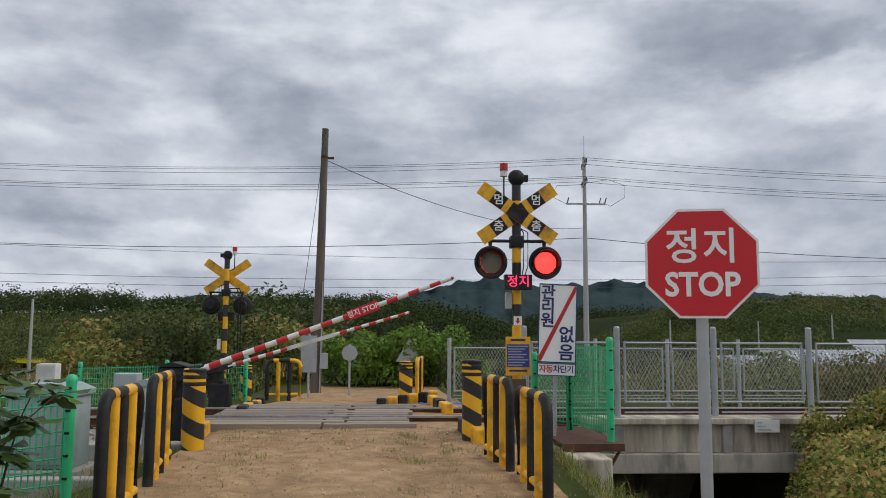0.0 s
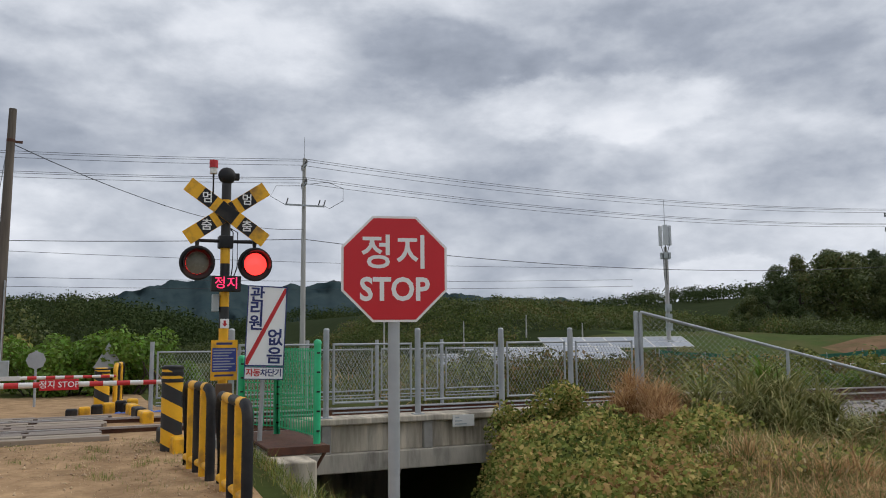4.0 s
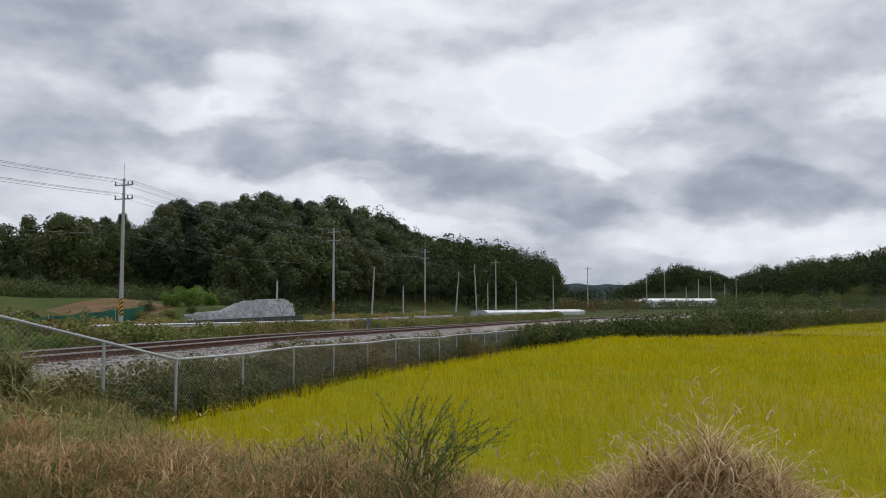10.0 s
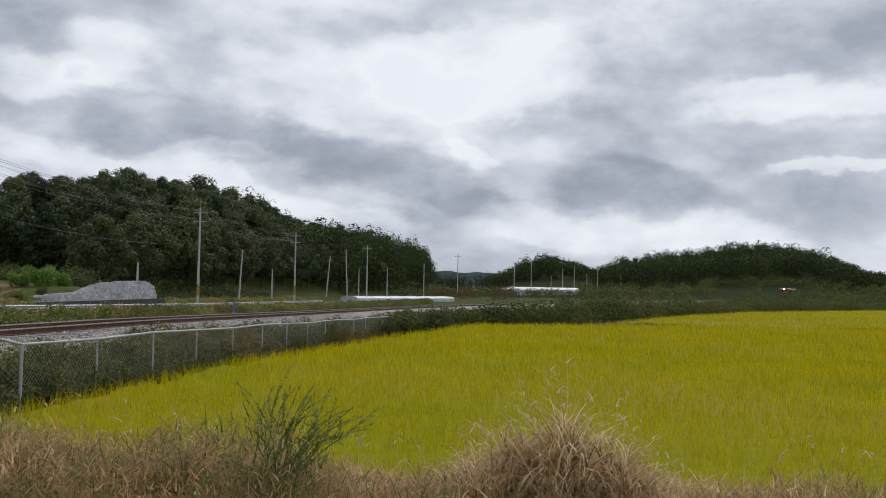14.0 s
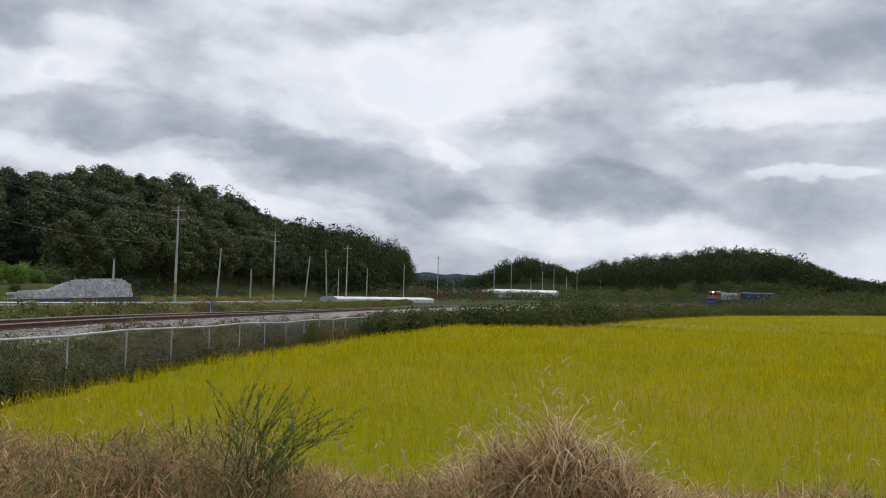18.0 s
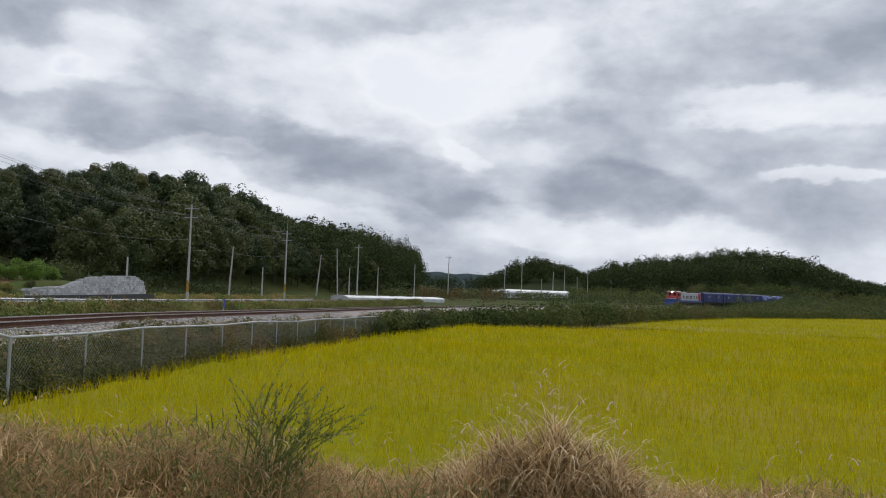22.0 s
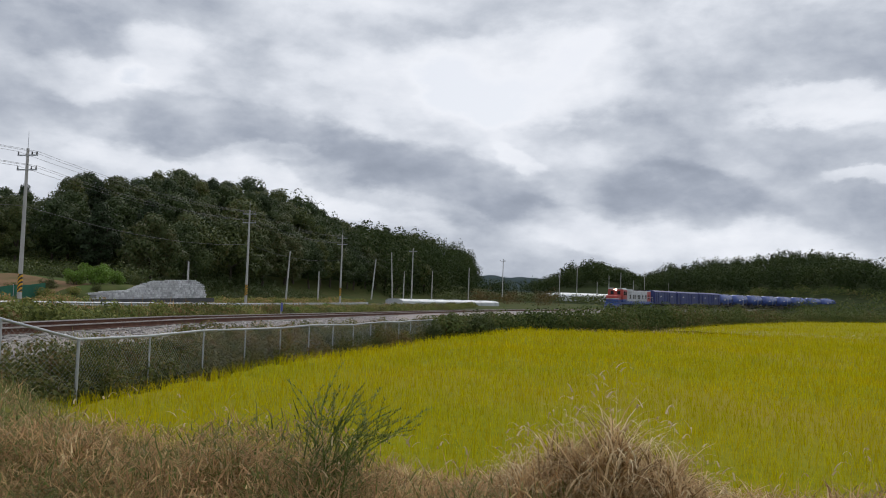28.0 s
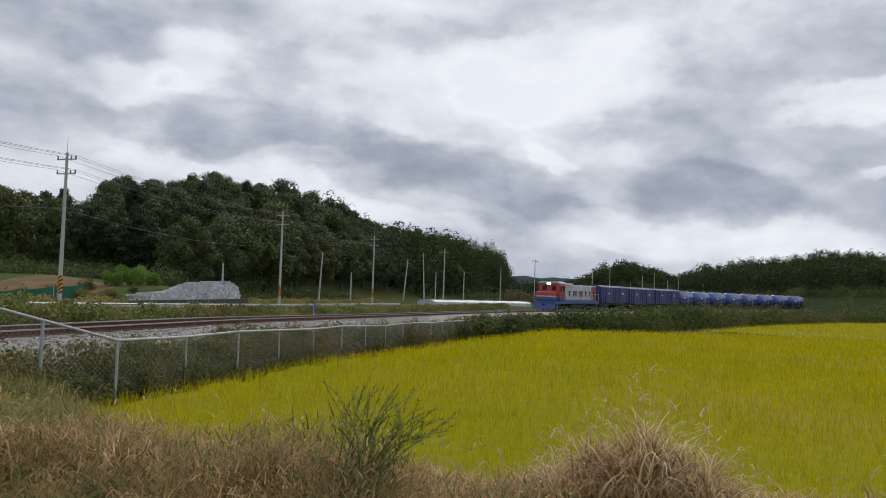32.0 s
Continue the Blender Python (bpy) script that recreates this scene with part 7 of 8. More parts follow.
    # bare and lamp poles along the road further on
    for az, d, top, base, lx in ((21.4, 120, 2.23, -0.92, -3.2), (15.45, 150, 1.91, -0.78, -5.0), (14.0, 165, 2.42, -0.69, 3.0), (12.63, 150, 2.76, -0.95, 0.0), (8.6, 190, 1.5, -0.71, 0.0), (6.2, 215, 2.21, -0.48, 0.0), (2.2, 260, 1.7, -0.4, 0.0), (1.0, 270, 1.9, -0.4, 0.0), (-1.2, 300, 1.3, -0.4, 0.0), (-2.0, 300, 1.5, -0.4, 0.0), (-2.9, 290, 1.0, -0.4, 1.5), (-3.6, 310, 1.25, -0.4, 0.0), (-5.2, 320, 0.9, -0.4, 0.0), (-0.4, 280, 0.8, -0.5, 0.0), (13.2, 175, 1.1, -0.7, 0.0), (11.2, 180, 1.2, -0.7, 0.0), (19.2, 130, 0.9, -0.9, 0.0), (28.0, 92, 1.2, -1.1, 0.0)):
        a = math.radians(az - 0.82)
        zb, zt = 1.5 + d * math.tan(math.radians(base)), 1.5 + d * math.tan(math.radians(top))
        two = top > 1.8 and lx == 0
        utility_pole(0.68 + d * math.cos(a), -0.15 + d * math.sin(a), zb, zt - zb, "slim grey concrete pole standing far along the road" if not two else "grey concrete pole with a crossarm far along the road", ((0.6, 0.8),) if two else ((0, 0),), turn=80, lean=(0, lx), sleeve=False, spike=0.0, r=0.15)
    for az, d, top, base in ((113.1, 41, 2.3, -2.0), (78.6, 60, 2.4, -0.2), (70.5, 62, 1.3, -0.2), (64.9, 75, 1.2, -0.2), (60.5, 80, 1.6, -0.2), (56.6, 70, 1.0, -0.4)):
        a = math.radians(az)
        zb, zt = 1.5 + d * math.tan(math.radians(base)), 1.5 + d * math.tan(math.radians(top))
        x, y = d * math.cos(a), d * math.sin(a)
        zb = min(zb, h(x, y))
        utility_pole(x, y, zb, zt - zb, "thin pale pole standing in the fields", ((0, 0),), sleeve=False, spike=0.0, r=0.09)
    # far wires
    for z, o in ((8.0, 0), (7.2, 1)):
        wire((125.6, 40, 9.2 - o), (146, 33, 5.5 - o), 0.5)
        wire((-60, 80, z), (60, 80, z + 0.4), 1.0, 0.02, "thin dark wire across the valley")
    wire((-60, 85, 11.6), (60, 85, 10.2), 1.0, 0.02, "thin dark wire across the valley")


build_poles()


def build_roadside():
    road = MB()
    xs = np.linspace(24, 240, 55)
    v = []
    for x in xs:
        z = float(rail_height(x)) - 0.45 - 0.3
        for y in (33.4, 38.6):
            v.append((x, y - 0.02 * max(0, x - 120), z + 0.06))
    road.add(v, [(2 * i, 2 * i + 2, 2 * i + 3, 2 * i + 1) for i in range(len(xs) - 1)])
    solo("road", road, M["asphalt"], pose(0, 0, 0), "grey asphalt road running beside the railway", "road", kind="structure")
    g = thing("road_guardrail", pose(0, 0, 0), "pale steel crash barrier along the road", "guardrail")
    xs = np.arange(30, 130, 4.0)
    for xa, xb in zip(xs, xs[1:]):
        za, zb = float(rail_height(xa)) - 0.72, float(rail_height(xb)) - 0.72
        part("post", MB().cyl((xa, 33.2, za - 0.2), (xa, 33.2, za + 0.72), 0.06, 0.06, 8), M["galv"], g)
        A, B = Vector((xa, 33.1, za)), Vector((xb, 33.1, zb))
        mb = MB()
        prof = [(0.0, 0.4), (-0.06, 0.46), (0.0, 0.53), (0.0, 0.56), (-0.06, 0.63), (0.0, 0.7)]
        mb.add([A + Vector((0, o, zz)) for o, zz in prof] + [B + Vector((0, o, zz)) for o, zz in prof], [(i, i + 1, i + 7, i + 6) for i in range(5)])
        part("beam", mb, M["galv"], g)
    # block retaining wall, low at one end
    w = thing("retaining_wall", pose(0, 0, 0), "grey stone-block retaining wall under the wooded bank", "retaining wall", kind="structure")
    xs, tops = (64.6, 70.5, 73.5, 76.5, 84, 85.4), (0.7, 0.85, 1.5, 1.85, 1.9, 1.3)
    core = MB()
    core.add([(x, 41.75 + q, -1.0 if k == 0 else -0.62 + 0.006 * (x - 64) + t - 0.12) for q in (0, 0.5) for k in (0, 1) for x, t in zip(xs, tops)],
             [(i, i + 1, i + 7, i + 6) for i in range(5)] + [(6 + i, 7 + i, 19 + i, 18 + i) for i in range(5)])
    part("core", core, M["block"], w)
    blocks = MB()
    for row in range(10):
        for i in range(46):
            x = 64.6 + i * 0.455 + 0.22 * (row % 2)
            top = float(np.interp(x, xs, tops))
            z0 = row * 0.225
            if z0 + 0.06 > top:
                continue
            z1 = min(z0 + 0.205, top + 0.02)
            q, b = 41.0 + row * 0.07 + RNG.uniform(-0.03, 0.03), -0.62 + 0.006 * (x - 64)
            blocks.box(x - 0.215, x + 0.215, q, q + 0.6, b + z0, b + z1)
    tagged(part("block_courses", blocks, M["blocks"], w, "rough grey blocks in courses"), kind="stuff")
    part("drain_kerb", MB().box(63.5, 86.5, 40.6, 40.85, -1.0, -0.5), M["asphalt"], w)
    # green windbreak net
    n = thing("windbreak_net", pose(0, 0, 0), "green mesh windbreak net on thin stakes", "net fence")
    pts = [(36, 45.2), (40, 45.2), (44, 45.3), (48, 45.2), (52, 45.4), (56, 45.5), (60, 45.6), (64, 45.6)]
    for (xa, ya), (xb, yb) in zip(pts, pts[1:]):
        za, zb = (float(np.interp(q, (36, 41, 49, 56, 64), (0.1, -0.2, -0.55, -0.2, 0.25))) for q in (xa, xb))
        part("net_panel", MB().add([(xa, ya, za - 0.7), (xb, yb, zb - 0.7), (xb, yb, zb + 0.5), ((xa + xb) / 2, ya, (za + zb) / 2 + 0.43), (xa, ya, za + 0.5)], [(0, 1, 2, 3, 4)]).add([(xa, ya + 0.02, za - 0.7), (xb, yb + 0.02, zb - 0.7), (xb, yb + 0.02, zb + 0.5), ((xa + xb) / 2, ya + 0.02, (za + zb) / 2 + 0.43), (xa, ya + 0.02, za + 0.5)], [(4, 3, 2, 1, 0)]), M["net"], n)
        part("stake", MB().cyl((xa, ya, za - 0.9), (xa, ya, za + 0.6), 0.03, 0.03, 6), M["galv"], n)
    # solar array and greenhouses beyond the bridge
    for k, (x, y, n) in enumerate(((29.4, 47.0, 6), (40.0, 54.0, 7), (22.5, 44.0, 3))):
        s = thing("solar_array", pose(x, y, (-0.85, -0.22, -1.15)[k]), "long row of tilted solar panels on steel legs", "solar panels", "solar panel rows")
        for i in range(n):
            pn = part("panel", MB().box(-0.97, 0.97, -0.85, 0.85, -0.02, 0.02), M["solar"], s, m=pose(-n + i * 2.0, 0, 1.3, 28, 0, 0))
            part("panel_frame", MB().box(-0.99, -0.93, -0.87, 0.87, -0.03, 0.03).box(0.93, 0.99, -0.87, 0.87, -0.03, 0.03).box(-0.99, 0.99, -0.89, -0.83, -0.03, 0.03).box(-0.99, 0.99, 0.83, 0.89, -0.03, 0.03).box(-0.99, 0.99, -0.02, 0.02, -0.03, 0.03), M["whitepaint"], pn)
            part("leg", MB().cyl((-n + i * 2.0, 0.5, -0.8), (-n + i * 2.0, 0.5, 1.5), 0.04, 0.04, 6), M["galv"], s)
    # the two far tunnels stand in for a blue-roofed shed
    for x, y, z, run, turn, wd, hgt in ((146, 33.5, -1.4, 25, -39, 5, 0.65), (285, 8, -1.6, 24, -78, 7, 3.0), (292, 11, -1.6, 26, -78, 7, 2.6)):
        gr = thing("greenhouse", pose(x, y, z, 0, 0, turn), "long white plastic tunnel in greenhouse shape", "greenhouse", "greenhouses")
        prof = [(wd / 2 * math.cos(math.pi * i / 10), 0.4 * hgt + 0.6 * hgt * math.sin(math.pi * i / 10)) for i in range(11)]
        prof = [(wd / 2, -1.6)] + prof + [(-wd / 2, -1.6)]
        mb = MB()
        mb.add([(0, a, b) for a, b in prof] + [(run, a, b) for a, b in prof], [(i, i + 13, i + 14, i + 1) for i in range(12)] + [tuple(range(12, -1, -1)), tuple(range(13, 26))])
        part("film_cover", mb, M["film"], gr, smooth=True)
        for i in range(0, int(run), 4):
            part("hoop", MB().tube([(i, a * 1.01, b * 1.01) for a, b in prof], 0.04, 4), M["galv"], gr)
    k = thing("track_marker", pose(44.5, 16.6, -0.6), "small blue and white trackside marker post", "marker post")
    part("post", MB().cyl((0, 0, -0.2), (0, 0, 0.9), 0.04, 0.04, 8), M["galv"], k)
    part("plate", MB().box(-0.14, 0.14, -0.05, -0.04, 0.45, 0.95), M["bluesign"], k)


build_roadside()


def build_near_plants():
    # vine-covered bank right of the bridge
    rng = np.random.default_rng(70)
    for i in range(10):
        x, y = 6.6 + 0.6 * (i % 3) + rng.uniform(-0.2, 0.2), 8.6 + 0.8 * (i // 3) + rng.uniform(-0.2, 0.2)
        bush("vine_clump", 200 + i, rng.uniform(0.45, 0.6), rng.uniform(0.4, 0.6), "creeper", "trailing vines and creepers over the stream bank", 1300, 0.034, "vine", pose(x, y, h(x, y) - 0.1), "vines on the bank")
    for i in range(3):
        bush("vine_clump", 240 + i, 0.5, 0.85, "creeper", "trailing vines hanging over the bridge end", 1700, 0.034, "vine", pose(6.2 + 0.5 * i, 11.15 - 0.15 * (i % 2), 0.0 - 0.3 * (i == 0)), "vines on the bank")
    # creeper carpet down the bank
    n = 85000
    x, y = rng.uniform(3.8, 9.6, n), rng.uniform(5.6, 11.5, n)
    dep = 0.42 + 0.34 * wob(x, y, 2.6) + 0.14 * wob(x, y, 6.0, 2.0)
    c = np.stack([x, y, land(x, y) + dep * rng.random(n) ** 0.4], -1)
    keep = (y > 1.06 * x + 0.5 * wob(x, y, 2.0)) & (x > 0.49 * y - 0.15 + 0.15 * wob(x, y, 4.0))
    keep |= rng.random(n) < 0.12
    keep &= x > 0.49 * y - 0.2
    c = c[keep]
    n = len(c)
    nrm = rng.normal(size=(n, 3)) * 0.6 + np.array([-0.25, -0.4, 0.6])
    nrm /= np.linalg.norm(nrm, axis=1)[:, None]
    t = np.cross(nrm, rng.normal(size=(n, 3)))
    t /= np.linalg.norm(t, axis=1)[:, None]
    b2 = np.cross(nrm, t)
    sz = 0.029 * rng.uniform(0.5, 1.4, n)[:, None]
    v = np.stack([c - t * sz, c - b2 * sz * 0.75 + nrm * sz * 0.2, c + t * sz, c + b2 * sz * 0.75 + nrm * sz * 0.2], 1)
    ob = new("creeper_carpet", quads("creeper_carpet", v.reshape(-1, 3)))
    ob.data.materials.append(M["creeper"])
    tagged(ob, "yellow-green creeper leaves covering the stream bank", "vines", kind="stuff")
    # russet dried bush, maize-like reed stand and long-leaved grass
    def stand(name, x, y, n, hgt, width, material, label, spread, lean, curl, seed, category="grass tussock", segs=5):
        r = np.random.default_rng(seed)
        p = np.stack([r.normal(0, spread, n), r.normal(0, spread, n), np.full(n, -0.05)], -1)
        hh = hgt * r.uniform(0.55, 1.1, n)
        q = ribbons(p, hh, width * r.uniform(0.6, 1.3, n), np.abs(r.normal(0, lean, n)), r.uniform(0.2, 1.0, n) * curl, r, segs)
        t = thing(name, pose(x, y, h(x, y)), label, category)
        tagged(part("foliage", ribbon_mesh(name, q, segs), M[material], t), kind="stuff")
        return t

        # straw tussock and feathery weed in front of the rice
    def tussock(x, y, n, hgt, wide, seed, name="straw_tussock", label="large straw-coloured tussock of seeding grass", material="straw", leaf=0.007, long=(0.2, 0.48), droop=2.0, z=None, plumes=True, wild=1.0):
        """A domed mop of stalks that rise, spread and droop."""
        r = np.random.default_rng(seed)
        t = thing(name, pose(x, y, h(x, y) if z is None else z), label, "grass tussock")
        az = r.uniform(0, 6.283, n)
        rad = r.random(n) ** 0.6
        p = np.stack([np.cos(az) * rad * wide * 0.72, np.sin(az) * rad * wide * 0.72, hgt * np.sqrt(np.maximum(1 - rad ** 2, 0)) * r.random(n) ** 0.5 * 0.75], -1)
        L = hgt * r.uniform(*long, n)
        q = ribbons(p, L, leaf * r.uniform(0.6, 1.4, n), 0.3 + rad * r.uniform(0.2, 1.4, n), r.uniform(0.2, 1.0, n) * droop, r, 4, az + r.normal(0, wild, n))
        tagged(part("foliage", ribbon_mesh("foliage", q, 4), M[material], t), kind="stuff")
        if not plumes:
            return t
        k = n // 22
        a2, r2 = r.uniform(0, 6.283, k), r.random(k)
        p = np.stack([np.cos(a2) * r2 * wide * 0.9, np.sin(a2) * r2 * wide * 0.9, hgt * np.sqrt(1.05 - r2 ** 2) * r.uniform(0.85, 1.15, k)], -1)
        q = ribbons(p, r.uniform(0.09, 0.14, k), np.full(k, 0.014), r.uniform(0.6, 1.2, k), r.uniform(1.5, 2.4, k), r, 4)
        tagged(part("seed_plume", ribbon_mesh("seed_plume", q, 4), M["husk"], t, "nodding pale seed heads"), kind="stuff")
        p2 = p.copy()
        p2[:, :2] *= 0.8
        p2[:, 2] = 0.05
        q = ribbons(p2, p[:, 2], np.full(k, 0.004), np.abs(r.normal(0, 0.05, k)), r.uniform(0, 0.1, k), r, 2)
        tagged(part("stalk_tuft", ribbon_mesh("stalk_tuft", q, 2), M["straw"], t), kind="stuff")
        return t

    for i, (x, y, hh, ww) in enumerate(((7.75, 10.3, 1.35, 0.6), (7.75, 9.7, 1.15, 0.55), (7.4, 10.0, 1.0, 0.5), (7.45, 9.2, 1.0, 0.5), (7.15, 8.7, 0.85, 0.45), (8.1, 9.9, 1.1, 0.5))):
        tussock(x, y, 1500, hh, ww, 110 + 2 * i, "russet_bush", "orange-brown dried weed bush on the bank", "rufous", 0.013, (0.18, 0.42), 3.0, -0.12, False, 1.9)
    for i, (x, y, hh, ww) in enumerate(((8.5, 9.6, 1.05, 0.55), (9.0, 9.2, 1.15, 0.6), (9.5, 9.0, 1.15, 0.6), (10.0, 8.8, 1.05, 0.6), (9.0, 8.5, 0.8, 0.55), (8.3, 8.9, 0.85, 0.55), (9.8, 9.6, 1.2, 0.6))):
        tussock(x, y, 420, hh, ww, 130 + 2 * i, "reed_clump", "drooping long-leaved reed grass on the bank", "reedleaf", 0.034, (0.4, 0.75), 3.8, -0.12, False, 1.3)
    rb = np.random.default_rng(91)
    for i in range(18):
        x = rb.uniform(5.4, 9.4)
        y = rb.uniform(4.6, 6.4) + 0.42 * (x - 5.4)
        tussock(x, y, 500, rb.uniform(0.4, 0.66), rb.uniform(0.35, 0.55), 400 + i, "bank_tussock", "clump of brown and green grass on the railway bank", ("tangle", "undergrass", "rufous")[i % 3], 0.013, (0.35, 0.7), 2.6, None, False)
    tussock(10.3, 10.2, 900, 1.75, 0.42, 150, "maize_stand", "tall fresh green reed leaves by the fence", "leaf3", 0.04, (0.15, 0.32), 2.4, -0.35, False)
    rt = np.random.default_rng(51)
    for i in range(11):
        y = -1.05 + 0.13 * i + rt.uniform(-0.06, 0.06)
        hh = 1.14 - 0.72 * abs(y + 0.33) + rt.uniform(-0.12, 0.06)
        tussock(5.9 + rt.uniform(-0.22, 0.25), y, 680, hh, rt.uniform(0.32, 0.46), 300 + 2 * i, leaf=0.014, long=(0.22, 0.46), droop=3.2, wild=1.7)
    for i, (x, y, hh) in enumerate(((5.9, 2.2, 0.62), (6.1, 3.5, 0.6), (6.0, -1.7, 0.45), (6.2, -2.8, 0.4), (6.4, 4.6, 0.6), (6.1, -4.0, 0.4))):
        tussock(x, y, 800, hh, 0.5, 60 + 2 * i, material="tangle", leaf=0.013, long=(0.3, 0.6), droop=2.6)
    w = thing("feathery_weed", pose(5.75, 1.5, h(5.75, 1.5)), "wispy dark green weed with fine leaves", "weed")
    r = np.random.default_rng(77)
    pts, ways = [], []

    def spray(mb, p, d, step, k, rad):
        """A twig that arches over, with pairs of narrow leaves and side twigs."""
        for i in range(k):
            q = p + d * step
            mb.cyl(p, q, rad, rad * 0.88, 4, caps=False)
            rad *= 0.88
            for _ in range(9):
                pts.append(p.lerp(q, r.random()))
                ways.append(math.atan2(d.y, d.x) + r.choice((-1, 1)) * r.uniform(0.5, 1.2))
            if rad > 0.0022 and i > 0:
                spray(mb, q, (d + Vector(r.normal(size=3) * 0.55)).normalized(), step * 0.7, max(k - 3, 2), rad * 0.6)
            d = (d + Vector(r.normal(size=3) * 0.1) + Vector((0, -0.04, -0.03 * i))).normalized()
            p = q

    for i in range(13):
        mb = MB()
        spray(mb, Vector((r.normal() * 0.1, r.normal() * 0.1, 0.25)), Vector((r.normal() * 0.2, r.normal() * 0.2 - 0.14, 1)).normalized(), 0.104, 8, 0.005)
        part("stem", mb, M["grass"], w)
    P, W = np.array([tuple(p) for p in pts]), np.array(ways)
    q = ribbons(P, r.uniform(0.022, 0.045, len(P)), np.full(len(P), 0.009), r.uniform(0.6, 1.5, len(P)), r.uniform(0, 0.9, len(P)), r, 2, W)
    tagged(part("leaf_mass", ribbon_mesh("leaf_mass", q, 2), M["featherweed"], w), kind="stuff")
    # mulberry shoot beside the cabinet fence
    s = thing("mulberry_shrub", Matrix.LocRotScale((-2.74, 5.2, 0.0), None, (1.05, 1.05, 1.0)), "leafy mulberry shrub with large dark green leaves", "shrub")
    mb, r = MB(), np.random.default_rng(81)
    cs = []
    for i in range(26):
        p, d = Vector((r.normal() * 0.1, r.normal() * 0.15, -0.1)), Vector((r.normal() * 0.13, r.normal() * 0.2, 1)).normalized()
        for k in range(6):
            q = p + d * 0.235
            mb.cyl(p, q, 0.012 - 0.0015 * k, 0.011 - 0.0015 * k, 5, caps=False)
            cs += [(q, d) for _ in range(8)]
            d = (d + Vector(r.normal(size=3) * 0.13)).normalized()
            p = q
    tagged(part("stem", mb, M["bark"], s), kind="stuff")
    lf = MB()
    for p, d in cs:
        a, tilt = r.uniform(0, 6.28), r.uniform(-0.9, 0.1)
        L, Wd = r.uniform(0.11, 0.19), r.uniform(0.05, 0.075)
        o = Vector((math.cos(a) * math.cos(tilt), math.sin(a) * math.cos(tilt), math.sin(tilt)))
        sd = Vector((-math.sin(a), math.cos(a), 0))
        up = o.cross(sd) * -1
        b = p + o * 0.05
        mid = b + o * L * 0.5 - up * 0.01
        lf.add([b, b + o * L * 0.3 + sd * Wd + up * 0.012, b + o * L * 0.7 + sd * Wd * 0.75 + up * 0.008, b + o * L - up * 0.02, b + o * L * 0.7 - sd * Wd * 0.75 + up * 0.008, b + o * L * 0.3 - sd * Wd + up * 0.012, mid], [(0, 1, 6), (1, 2, 6), (2, 3, 6), (3, 4, 6), (4, 5, 6), (5, 0, 6)])
    tagged(part("leaf_mass", lf, M["mulberry"], s, "broad green leaves"), kind="stuff")


build_near_plants()

# ---- the goods train ----
TRAIN = []


def bogie(parent, x, axles=2, gap=1.8):
    b = part("bogie", MB().box(x - gap * (axles - 1) / 2 - 0.7, x + gap * (axles - 1) / 2 + 0.7, -1.12, -0.98, 0.35, 0.68, 0.05).box(x - gap * (axles - 1) / 2 - 0.7, x + gap * (axles - 1) / 2 + 0.7, 0.98, 1.12, 0.35, 0.68, 0.05).box(x - 0.3, x + 0.3, -1.05, 1.05, 0.4, 0.75), M["under"], parent, "grimy bogie frame")
    for i in range(axles):
        wx = x + gap * (i - (axles - 1) / 2)
        mb = MB()
        for s in (-1, 1):
            mb.cyl((wx, s * 0.72, 0.45), (wx, s * 0.86, 0.45), 0.45, 0.45, 18)
        mb.cyl((wx, -0.9, 0.45), (wx, 0.9, 0.45), 0.08, 0.08, 8)
        part("wheelset", mb, M["under"], b)


